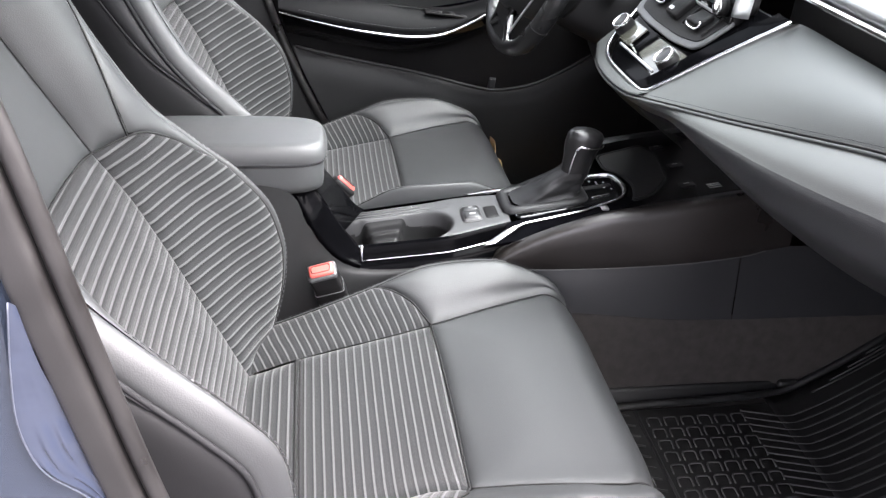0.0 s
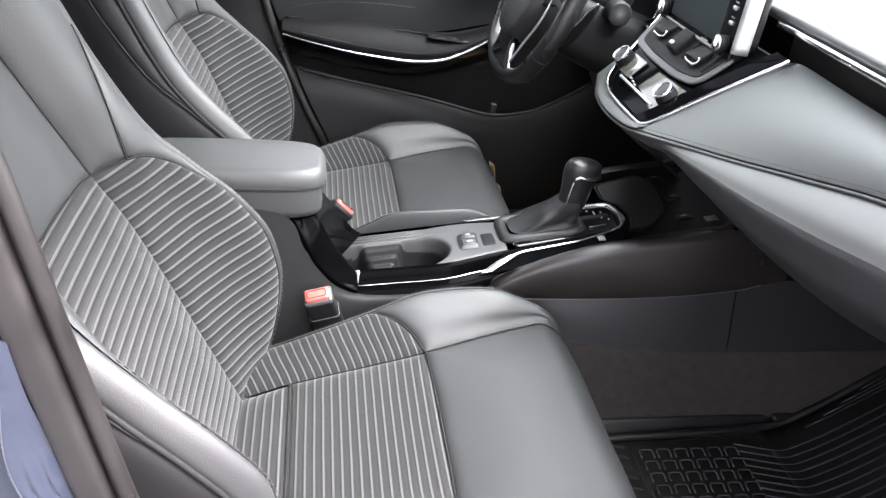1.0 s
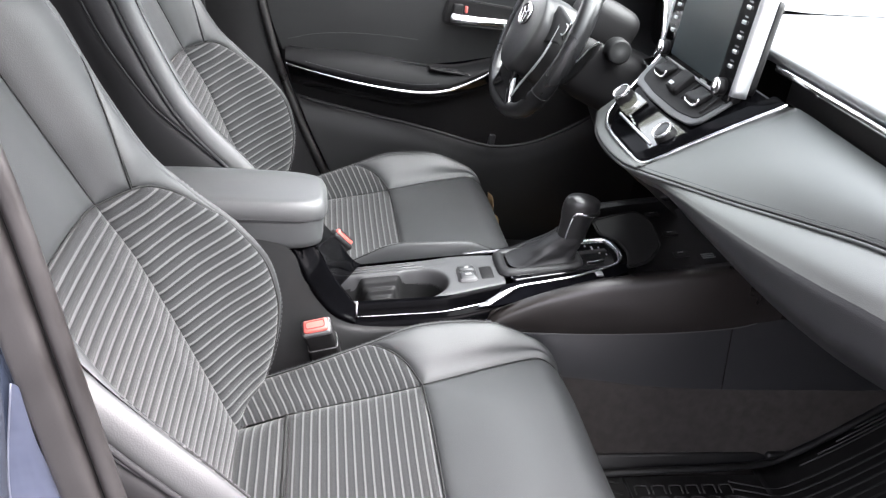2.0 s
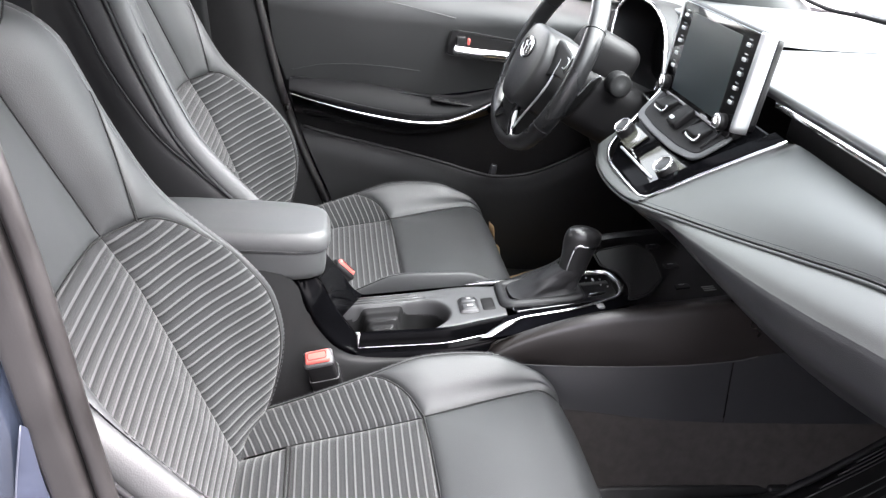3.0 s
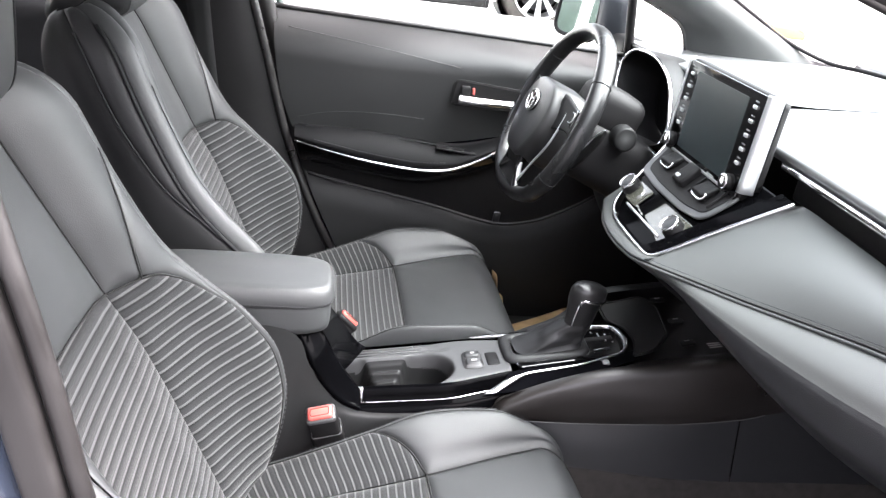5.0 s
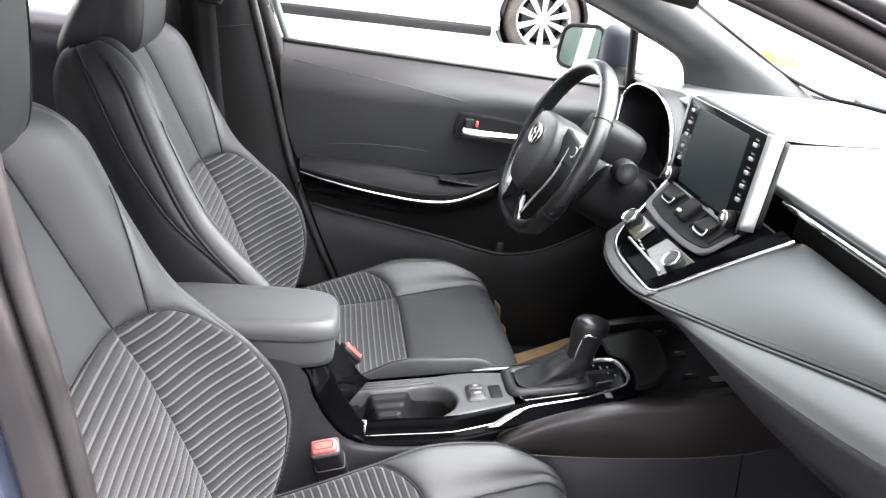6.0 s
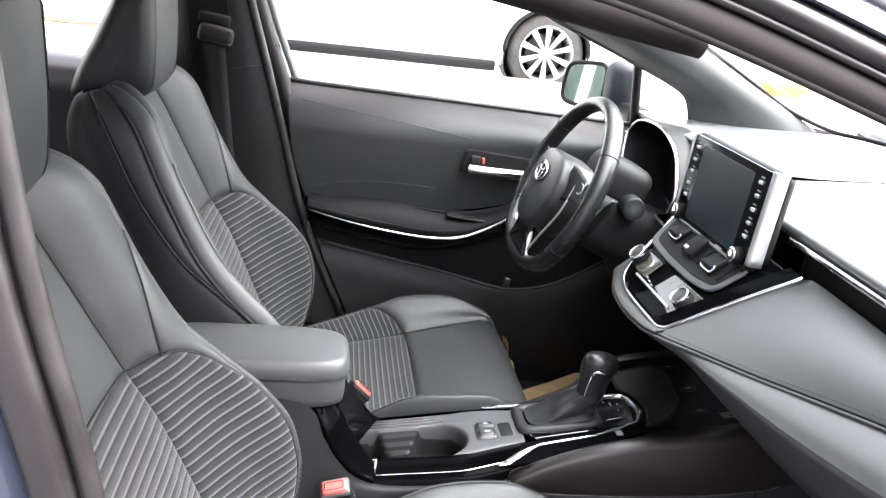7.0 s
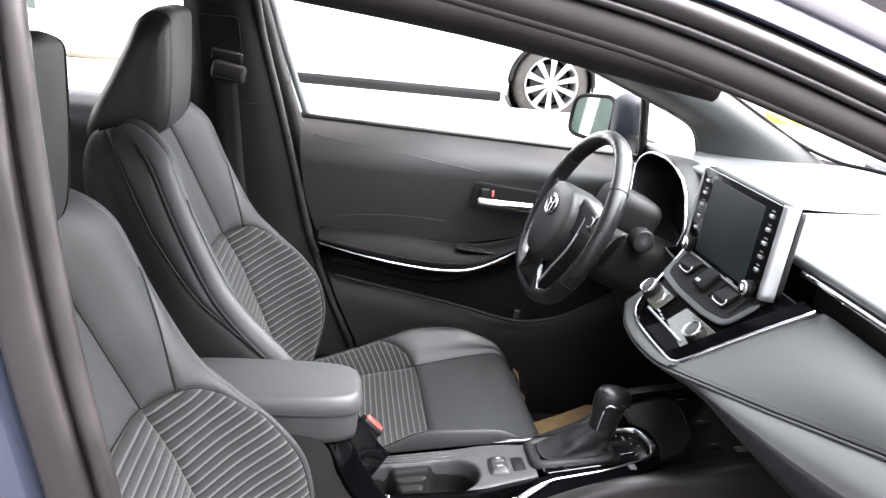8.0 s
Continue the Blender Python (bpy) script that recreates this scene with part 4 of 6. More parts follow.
for sx in (-1, 1):
    part("spoke", net("spoke", [[whl @ Vector((sx * x, y, z)) for y in ys] for x, z, ys in ((.070, .010, (.058, .025, -.016)), (.105, .002, (.050, .025, -.002)), (.135, -.003, (.045, .025, .003)), (.168, -.004, (.048, .025, .0)))], 16, 12, flip=sx > 0, thick=.012), PLASTIC, wheel)
    part("hub_line", tube("hub_line", [whl @ Vector((sx * x, y, .012)) for x, y in ((.098, .046), (.108, .020), (.104, -.035), (.078, -.090), (.056, -.140))], .0022, smooth_steps=5), SILVER, wheel)
    part("switch_pad", rbox((.040, .034, .008), .004, whl @ Matrix.Translation((sx * .128, .030, .004)) @ Matrix.Rotation(-sx * .15, 4, "Y")), PIANO, wheel)
    part("switch_ring", tube("switch_ring", [whl @ Vector((sx * .128 + .013 * math.cos(t), .030 + .010 * math.sin(t), .0095)) for t in np.linspace(0, 2 * math.pi, 25)[:-1]], .0013, closed=True), SILVER, wheel)
    part("spoke_trim", tube("spoke_trim", [whl @ Vector((sx * x, y, z)) for x, y, z in ((.036, -.084, .018), (.042, -.108, .016), (.053, -.138, .010), (.057, -.150, .007), (.050, -.156, .008))], [.005, .0065, .0075, .0065, .004], smooth_steps=5), SILVER, wheel, "silver spoke trim")
part("lower_spoke", net("lower_spoke", [[whl @ Vector((x, -.072, .020 - abs(x) * .1)) for x in (-.048, 0, .048)], [whl @ Vector((x, -.11, .012 - abs(x) * .1)) for x in (-.046, 0, .046)], [whl @ Vector((x, -.150, .000)) for x in (-.075, 0, .075)]], 14, 12, thick=.016), PIANO, wheel, "gloss black lower spoke")
paddle = rounded([(.070, -.060), (.074, -.030), (.100, -.006), (.114, .020), (.140, .042), (.139, .020), (.118, -.030), (.092, -.062)], .006)
for sx in (-1, 1):
    part("shift_paddle", slab("shift_paddle", [(sx * x, y) for x, y in paddle][::sx], .006, .002, whl @ Matrix.Translation((0, 0, -.063))), PLASTIC_DEEP, wheel, "black shift paddle")
    part("paddle_edge", tube("paddle_edge", [whl @ Vector((sx * x, y, -.056)) for x, y in ((.076, -.030), (.100, -.007), (.114, .019), (.138, .040))], .0011, smooth_steps=5), SILVER, wheel)
column = thing("steering_column", (.50, .383, .89), "black plastic steering column shroud with stalk switches", "steering column")
part("shroud", surface("shroud", lambda p, q: whl @ Vector((.068 * (1 + .12 * q) * math.copysign(abs(math.cos(2 * math.pi * p)) ** .6, math.cos(2 * math.pi * p)), -.02 + .062 * (1 + .15 * q) * math.copysign(abs(math.sin(2 * math.pi * p)) ** .6, math.sin(2 * math.pi * p)), -.035 - .22 * q)), 40, 8, close_u=True), PLASTIC_DEEP, column)
part("upper_cover", rbox((.112, .095, .12), .030, whl @ Matrix.Translation((0, .062, -.100)), 5), PLASTIC_DEEP, column, "dark grey upper shroud")
stalk = part("stalk", tube("stalk", [whl @ Vector((.05, .0, -.10)), Vector((.53, .335, .916)), Vector((.535, .318, .917))], [.009, .009, .013], 12), PLASTIC_DEEP, column)
part("stalk_knob", lathe([(.014, 0), (.0225, .004), (.0240, .010), (.0240, .012), (.0235, .031), (.0232, .0325), (.0222, .0345), (.0205, .0355), (.0195, .0357), (.0, .0357)], basis((.532, .325, .918), (1, 0, 0), (0, 0, 1)), 28), PLASTIC, stalk)
part("stalk", tube("stalk", [whl @ Vector(v) for v in ((-.05, -.02, -.13), (-.12, -.01, -.125), (-.17, 0, -.12))], [.008, .008, .011], 10), PLASTIC_DEEP, column)


# ---- centre console ----
console = thing("centre_console", (.25, 0, .30), "black centre console with gloss trim, chrome lines and cup holders", "console")
SLOPE = math.atan2(.15, .989)


def con(x, y, h=0.0):
    """A point on the console's sloping top, h above it."""
    return Vector((x, y, .566 + (x - .04) * .152 + h))


top_m = basis(tuple(con(0, 0)), (math.cos(SLOPE), 0, math.sin(SLOPE)), (0, 1, 0))
# side walls
for sg, yy in ((-1, -.10), (1, .10)):
    part("side_wall", net("side_wall", [[(-.30, yy * .76, .69), (-.080, yy * .76, .69), (-.030, yy * .755, .618), (.046, yy * .76, .546), (.25, yy * .80, .560), (.32, yy * .80, .572)], [(-.30, yy * .95, .58), (-.10, yy * .92, .58), (-.05, yy * .88, .55), (.04, yy * .88, .51), (.25, yy * .84, .535), (.32, yy * .84, .55)], [(-.30, yy * 1.1, .30), (-.12, yy * 1.1, .30), (-.02, yy * 1.1, .30), (.05, yy * 1.12, .30), (.25, yy * .86, .30), (.32, yy * .86, .30)]], 30, 16, flip=sg > 0), PLASTIC, console, "dark grey plastic side")
    # knee bolster panel beside the selector: inner edge, crest, bulging face, foot
    crest = [(.258, .079, .556), (.278, .082, .5790), (.322, .088, .6063), (.380, .094, .6326), (.438, .100, .6529), (.507, .105, .6661), (.580, .110, .6794), (.72, .116, .704)]
    inner = [(.258, .076, .558), (.268, .074, .578), (.312, .073, .591), (.372, .069, .603), (.440, .053, .618), (.515, .038, .634), (.590, .045, .650), (.72, .05, .675)]
    foot = [(.252, .081, .549), (.275, .084, .5425), (.318, .088, .545), (.372, .098, .5495), (.440, .108, .556), (.517, .118, .565), (.605, .122, .5726), (.74, .124, .600)]
    if sg > 0:                                    # on the driver's side it swings out round the tray
        crest = [(.252, .090, .570), (.276, .092, .579), (.300, .094, .590), (.350, .096, .614), (.400, .100, .637), (.450, .140, .650), (.51, .180, .660), (.72, .195, .685)]
        inner = [(x + .002, y - .016, z - .004) for x, y, z in crest]
        foot = [(x, y + .016, .55 + .1 * (x - .25)) for x, y, z in crest]
    rows = []
    for k in range(8):
        row = []
        for a, c, b in zip(inner, crest, foot):
            a, b, c = (Vector((q[0], sg * q[1], q[2])) for q in (a, b, c))
            row.append((a, a.lerp(c, .45) + Vector((0, 0, .002)), c + Vector((0, -sg * .010, -.0012)), c + Vector((0, sg * .004, -.003)), c.lerp(b, .16) + Vector((0, sg * .010, 0)), c.lerp(b, .45) + Vector((0, sg * .011, 0)), c.lerp(b, .8) + Vector((0, sg * .006, 0)), b)[k])
        rows.append(row)
    part("knee_panel", net("knee_panel", rows, 60, 40, flip=sg > 0), KNEE if sg < 0 else LEATHER_DARK, console, "dark knee panel with a soft sheen")
    if sg > 0:
        part("pad_stitching", stitches("pad_stitching", [Vector(crv(crest, t)) + Vector((0, -.008, .0008)) for t in np.linspace(1, 4.5, 60)], Vector((0, -.3, 1)), r=.0005), DARK_THREAD, console)
    # lower panels and carpeted foot
    part("tunnel_panel", net("tunnel_panel", [[(.27, yy * .84, .543), (.40, yy * 1.02, .553), (.55, yy * 1.2, .569), (.66, yy * 1.22, .581)], [(.27, yy * .86, .51), (.40, yy * 1.10, .52), (.55, yy * 1.24, .52), (.665, yy * 1.26, .525)], [(.27, yy * .88, .46), (.40, yy * 1.16, .474), (.55, yy * 1.3, .466), (.67, yy * 1.32, .462)]], 24, 10, flip=sg > 0), PLASTIC_SOFT, console)
    part("tunnel_panel", net("tunnel_panel", [[(.662, yy * 1.225, .584), (.70, yy * 1.23, .60), (.78, yy * 1.24, .60), (.95, yy * 1.25, .60)], [(.667, yy * 1.265, .525), (.75, yy * 1.28, .525), (.85, yy * 1.3, .525), (.97, yy * 1.3, .525)], [(.672, yy * 1.325, .462), (.75, yy * 1.33, .462), (.85, yy * 1.34, .462), (1.0, yy * 1.35, .462)]], 20, 10, flip=sg > 0), PLASTIC_SOFT, console)
    part("panel_seam", tube("panel_seam", [Vector(crv([(.275, yy * .86, .5425), (.40, yy * 1.045, .5525), (.55, yy * 1.215, .568), (.66, yy * 1.235, .581), (.70, yy * 1.24, .592)], t)) for t in np.linspace(0, 4, 30)], .0009), SEAM_LINE, console)
    part("tunnel_carpet", net("tunnel_carpet", [[(.2, yy * .74, .470), (.27, yy * .86, .472), (.40, yy * 1.14, .482), (.55, yy * 1.27, .474), (.8, yy * 1.31, .468), (1.1, yy * 1.33, .468)], [(.2, yy * .95, .40), (.27, yy * 1.04, .40), (.40, yy * 1.28, .40), (.55, yy * 1.38, .40), (.8, yy * 1.41, .40), (1.1, yy * 1.42, .40)], [(.2, yy * 1.3, .31), (.27, yy * 1.35, .31), (.40, yy * 1.45, .31), (.55, yy * 1.5, .31), (.8, yy * 1.5, .31), (1.1, yy * 1.5, .31)]], 30, 12, flip=sg > 0), CARPET, console, "dark grey tufted carpet")

# cup holder tray: satin rim, one joined recess with a raised bridge
TX0, TX1 = -.03, .291
near_y = table([-.03, .05, .10, .187, .24, .291], [-.044, -.046, -.050, -.057, -.049, -.040])
far_y = table([-.03, .05, .15, .236, .291], [.076, .073, .072, .069, .060])


def well(x, y):
    """How deep the joined cup recess is here, 0 to 1, with a raised bridge between the cups."""
    t = min(max((x + .030) / .180, 0), 1)
    k = math.hypot(x + .030 - .180 * t, (y + .004 + .006 * t) * 1.08) / .045
    d = 1 / (1 + math.exp((k - 1) * 26))
    half = .016 + max(0, y) * .62
    step = .30 + .16 * sum(1 / (1 + math.exp((e - y) * 1400)) for e in (.006, .017, .027))
    return d, d * (1 - step / (1 + math.exp((abs(x - .092) - half) * 480)))


def ease(t):
    t = min(max(t, 0), 1)
    return t * t * (3 - 2 * t)


NX, NY = 400, 230
pts, deep = [], []
for j in range(NY):
    for i in range(NX):
        x = TX0 + (TX1 - TX0) * i / (NX - 1)
        y0, y1 = near_y(x), far_y(x)
        y = y0 + (y1 - y0) * j / (NY - 1)
        rim, d = well(x, y)
        pts.append(con(x, y, .004 - .062 * d - .005 * math.exp(-min(y - y0, y1 - y) / .003) - .003 * ease((y - .034) / .012) * ease((.215 - x) / .05)))
        deep.append(rim)
cells = quads(NX, NY)
part("cup_tray", mesh("cup_tray", pts, [f for f in cells if max(deep[v] for v in f) < .5]), CONSOLE_GREY, console, "satin grey cup holder tray")
# faces inside the well get a darker plastic that stands in for shade
part("cup_recess", mesh("cup_recess", pts, [f for f in cells if max(deep[v] for v in f) >= .5]), PLASTIC, console, "joined cup recess, its shade put into a darker colour")
for k in range(3):
    part("tray_rib", tube("tray_rib", [con(x, .046 + .008 * k, .0015) for x in (.03, .08, .13, .165 - .012 * k)], .0016, 8), CONSOLE_GREY, console)
# parking brake switch and the pocket behind it
br = part("brake_switch", rbox((.034, .048, .010), .007, top_m @ Matrix.Translation((.236, .000, .0045))), BUCKLE_GREY, console, "parking brake switch")
for y, w in ((.0115, .007), (-.0105, .010)):
    key = part("switch_key", rbox((.027, .0195, .006), .004, top_m @ Matrix.Translation((.236, y, .0088)) @ Matrix.Rotation(-.12 if y > 0 else .12, 4, "X")), PLASTIC_SOFT, br, "dark grey key")
    part("switch_mark", rbox((w, .005, .0008), .0002, top_m @ Matrix.Translation((.237, y, .0120))), WHITE_INK, br)
part("switch_pocket", rbox((.026, .044, .010), .006, top_m @ Matrix.Translation((.269, .000, .0005))), PLASTIC_DEEP, console)

# gloss black surround on both sides, with a chrome line along its foot
for sg in (-1, 1):
    edge = near_y if sg < 0 else far_y
    xs_ = (.040, .10, .16, .20, .245, .291)
    rows = [[con(x, edge(x) + sg * a, h) for x in xs_] for a, h in ((-.001, .003), (.004, .0), (.010, -.018), (.013, -.021), (.022, -.030), (.027, -.044))]
    part("gloss_strip", net("gloss_strip", rows, 30, 14, flip=sg > 0), GLOSS_TRIM, console, "piano black strip")
    part("chrome_line", tube("chrome_line", [con(x, edge(x) + sg * .0125, -.0185) for x in np.linspace(.046, .262, 16)], .0013), CHROME, console, "thin chrome line")
    y_in = -.044 if sg < 0 else .064
    gate = [[con(x, y, h) for x, y, h in ((.285, y_in, .004), (.36, y_in - sg * .008, .0045), (.43, y_in - sg * .016, .005), (.505, y_in - sg * .026, .005))],
            [con(x, y, h) for x, y, h in ((.262, y_in + sg * .028, -.017), (.36, y_in + sg * .026, -.012), (.43, y_in + sg * .010, -.006), (.515, y_in - sg * .014, -.002))]]
    part("gloss_side", net("gloss_side", gate, 24, 6, flip=sg > 0), UNREFLECTING_BLACK, console, "deep black side strip")
    wedge = [[con(.240, y_in + sg * .028, -.016), con(.260, y_in + sg * .021, -.008), con(.278, y_in + sg * .0145, -.001), con(.294, y_in + sg * .011, .0035)], [con(.262, y_in + sg * .029, -.015), con(.280, y_in + sg * .022, -.008), con(.297, y_in + sg * .016, -.002), con(.314, y_in + sg * .008, .0025)]]
    if sg > 0:
        wedge = [[con(.234, .0735, .004), con(.262, .0725, .0075), con(.284, .069, .009), con(.304, .065, .010)], [con(.240, .068, .006), con(.266, .064, .008), con(.287, .060, .0095), con(.306, .058, .010)]]
    part("chrome_wedge", net("chrome_wedge", wedge, 16, 4, flip=sg > 0, thick=.002), CHROME, console, "bright chrome wedge")
loop = [(.296, -.057, .001), (.312, -.050, .001), (.333, -.0465, .001), (.37, -.0440, .002), (.405, -.0410, .003), (.440, -.0345, .005), (.474, -.0260, .007), (.488, -.014, .0085), (.4945, .014, .0085), (.490, .048, .0085), (.478, .061, .0085), (.440, .063, .0085)]
part("chrome_sweep", tube("chrome_sweep", [con(x, y, h) for x, y, h in loop], [.0028, .0030, .0028, .0026, .0025, .0025, .0027, .0038, .0046, .0042, .0032, .0026], smooth_steps=6), CHROME, console, "bright chrome sweep")
part("chrome_bar", rbox((.030, .002, .0016), .0006, top_m @ Matrix.Translation((.455, -.010, .0100)) @ Matrix.Rotation(.1, 4, "Z")), CHROME, console)
# bow that climbs to the arm rest
near_line = [(-.036, .692), (-.018, .672), (-.003, .646), (.016, .614), (.036, .586), (.047, .570)]
far_line = [(-.040, .690), (-.012, .655), (.008, .630), (.028, .602), (.046, .580), (.060, .571)]
inner_line = near_line[:3] + [(.000, .622), (-.004, .592), (-.012, .562)]
bow = [[(n[0] + (f[0] - n[0]) * t, -.056 + .131 * t, n[1] + (f[1] - n[1]) * t) for t in (0, .33, .67, 1)] for n, f in zip(inner_line, far_line)]
part("bow_trim", net("bow_trim", bow, 16, 24), GLOSS_TRIM, console, "piano black front bow")
outer_line = [(-.058, .676), (-.040, .646), (-.024, .618), (-.006, .590), (.016, .567), (.046, .552)]
tuck = (.026, .008, 0, 0, 0, 0)                 # the top end tucks in under the arm rest
band = [[(x, -.056 + k, z) for (x, z), k in zip(near_line, tuck)], [(x - .002, -.062 + k, z - .001) for (x, z), k in zip(near_line, tuck)], [(.4 * a[0] + .6 * b[0], -.073 + k, .4 * a[1] + .6 * b[1] - .004) for a, b, k in zip(near_line, outer_line, tuck)], [(x, -.078 + k, z) for (x, z), k in zip(outer_line, tuck)], [(x - .004, -.074 + k, z - .012) for (x, z), k in zip(outer_line, tuck)]]
part("bow_edge", net("bow_edge", band, 30, 14), GLOSS_TRIM, console, "piano black bow edge")
part("corner_cap", net("corner_cap", [[con(.041, -.046, .005), con(.041, -.052, .001), con(.042, -.060, -.018)], [con(.050, -.047, .005), con(.050, -.053, .001), con(.049, -.061, -.018)]], 6, 8, thick=.0025), CHROME, console, "chrome corner cap")
# selector plate
part("gate_plate", slab("gate_plate", rounded([(.305, -.040), (.47, -.030), (.497, -.020), (.511, .010), (.506, .058), (.484, .074), (.305, .072)], .012), .008, .002, top_m), PIANO, console, "piano black selector plate")
part("gate_slot", rbox((.050, .010, .003), .001, top_m @ Matrix.Translation((.458, .024, .0085))), PLASTIC_DEEP, console)
for x, y, w in ((.452, .046, .004), (.462, .036, .012), (.474, .036, .004), (.470, .018, .004), (.480, .010, .003)):
    part("gate_mark", rbox((.0025, w, .0008), .0002, top_m @ Matrix.Translation((x, y, .0086))), WHITE_INK, console)
part("release_mark", rbox((.012, .012, .004), .0015, Matrix.Translation(con(.448, -.038, .001))), SILVER, console)
# rear tray under the stack
part("front_tray", net("front_tray", [[(.50, y, .628) for y in (-.06, 0, .06, .14)], [(.56, y, .640) for y in (-.06, 0, .06, .15)], [(.64, y, .657) for y in (-.06, 0, .06, .16)], [(.72, y, .69) for y in (-.06, 0, .06, .16)]], 14, 14), PLASTIC_DEEP, console)
mat_edge = rounded([(.503, -.030), (.543, -.020), (.582, .026), (.598, .12), (.582, .160), (.497, .142), (.494, .088), (.516, .064), (.521, .02), (.513, -.012)], .012)
part("tray_mat", slab("tray_mat", mat_edge, .004, .0015, top_m @ Matrix.Translation((0, 0, .002))), TRAY_MAT, console, "dark rubber pad")
part("tray_lip", tube("tray_lip", [top_m @ Vector((.545 + (x - .545) * 1.05, .055 + (y - .055) * 1.05, .004)) for x, y in mat_edge], .0016, closed=True), TRAY_MAT, console)
for x, y in ((.607, -.006), (.616, .068), (.612, .147)):
    sk = part("socket", rbox((.026, .015, .004), .0015, top_m @ Matrix.Translation((x, y, .003))), PLASTIC_DEEP, console, "covered socket")
    part("socket_mark", rbox((.010, .002, .001), .0003, top_m @ Matrix.Translation((x, y + .003, .0056))), GREY_INK, sk)
for k in range(3):
    part("print_bar", rbox((.022, .003, .0008), .0002, top_m @ Matrix.Translation((.645, -.022 - .006 * k, .008))), GREY_INK, console)

# arm rest
arm = thing("arm_rest", (-.13, -.01, .64), "black leather padded arm rest with stitched seam", "arm rest")


def pad(x0, x1, y0, y1, z0, z1, crown, roundness):
    """A cushion: a rounded-rectangle plan with edges that roll over into a crowned top."""
    def f(p, q):
        a = 2 * math.pi * p
        ca, sa = math.copysign(abs(math.cos(a)) ** .5, math.cos(a)), math.copysign(abs(math.sin(a)) ** .42, math.sin(a))
        i = int(round(q * 15))
        if i < 3:
            k, h = ((0, 0), (.95, 0), (.985, .05))[i]
        elif i < 11:
            t = (i - 3) / 7 * math.pi / 2
            k, h = 1 - roundness * (1 - math.cos(t)), .30 + .70 * math.sin(t) if i > 3 else .25
        else:
            k, h = (1 - roundness) * (.85, .65, .42, .2, 0)[i - 11], 1.0
        x, y = (x0 + x1) / 2 + (x1 - x0) / 2 * ca * (1 - (1 - k) * .5), (y0 + y1) / 2 + (y1 - y0) / 2 * sa * k
        if k < 1 - roundness:
            x = (x0 + x1) / 2 + (x1 - x0) / 2 * ca * k * (1 - roundness * .5) / (1 - roundness)
        c = crown * (1 - (x - (x0 + x1) / 2) ** 2 / ((x1 - x0) / 2) ** 2) * (1 - (sa * k) ** 2) * max(0, h - .3) / .7
        return (x, y, z0 + (z1 - z0) * h + c)
    return surface("pad", f, 96, 16, close_u=True)


part("lid", pad(-.30, -.004, -.076, .060, .719, .750, .006, .16), ARM_LEATHER, arm, "padded black leather lid")
part("base", pad(-.30, -.009, -.0752, .0592, .676, .723, .0, .03), LEATHER, arm)
part("stitching", stitches("stitching", [(x, -.0772, .7265) for x in np.linspace(-.27, -.03, 60)] + [(-.012, -.060, .7265), (-.003, -.04, .7265), (-.003, .04, .7265)], Vector((.2, -1, .1)), length=.004, gap=.002, r=.0005, lift=.0003), DARK_THREAD, arm)
part("stem", rbox((.26, .12, .08), .01, Matrix.Translation((-.19, -.005, .635))), PLASTIC_DEEP, arm)

# gear selector
lever = thing("gear_selector", (.38, .012, .62), "black leather gear selector with a wrinkled boot and chrome accent", "gear lever")


def boot(p, q):
    a = 2 * math.pi * p
    ca, sa = math.copysign(abs(math.cos(a)) ** .6, math.cos(a)), math.copysign(abs(math.sin(a)) ** .6, math.sin(a))
    b, t = con(.362, .0215, .012), Vector((.402, .012, .676))
    c = b.lerp(t, q ** .9)
    rx, ry = .060 + (.021 - .060) * q ** .58, .036 + (.0185 - .036) * q ** .58
    w = (.0034 * math.sin(3 * a + 3.5 * q + 1) + .0016 * math.sin(5 * a - 5 * q) + .0012 * math.sin(q * 13 + 2 * a)) * (1.1 - q) * min(1, q * 5)
    return c + Vector((math.cos(SLOPE) * (rx + w) * ca, (ry + w) * sa, math.sin(SLOPE) * (rx + w) * ca * (1 - q)))


part("boot", surface("boot", boot, 72, 44, close_u=True), LEATHER_DARK, lever, "wrinkled black leather boot")


def boot_ring(p, q):
    a, t = 2 * math.pi * p, 2 * math.pi * q
    ca, sa = math.copysign(abs(math.cos(a)) ** .34, math.cos(a)), math.copysign(abs(math.sin(a)) ** .34, math.sin(a))
    k = .009 * math.cos(t)
    return con(.356 + (.064 + k) * ca, .0205 + (.0355 + k) * sa, .006 + .008 * math.sin(t))


part("boot_frame", surface("boot_frame", boot_ring, 64, 14, close_u=True), LEATHER_DARK, lever, "padded leather boot frame")

kn = [(.015, .0), (.0185, .003), (.0195, .020), (.0208, .036), (.0228, .050), (.0236, .062), (.0222, .074), (.0160, .082), (.0004, .086)]
km = basis((.403, .012, .664), (1, 0, -.12), (0, 1, 0))


def knob(p, q):
    r, h = crv(kn, q * (len(kn) - 1))
    a = 2 * math.pi * p
    k = max(0, min(1, (h - .05) / .03))
    return km @ Vector((r * (1.26 + .10 * k) * math.cos(a) + .003 * k, r * (.92 + .05 * k) * math.sin(a), h))


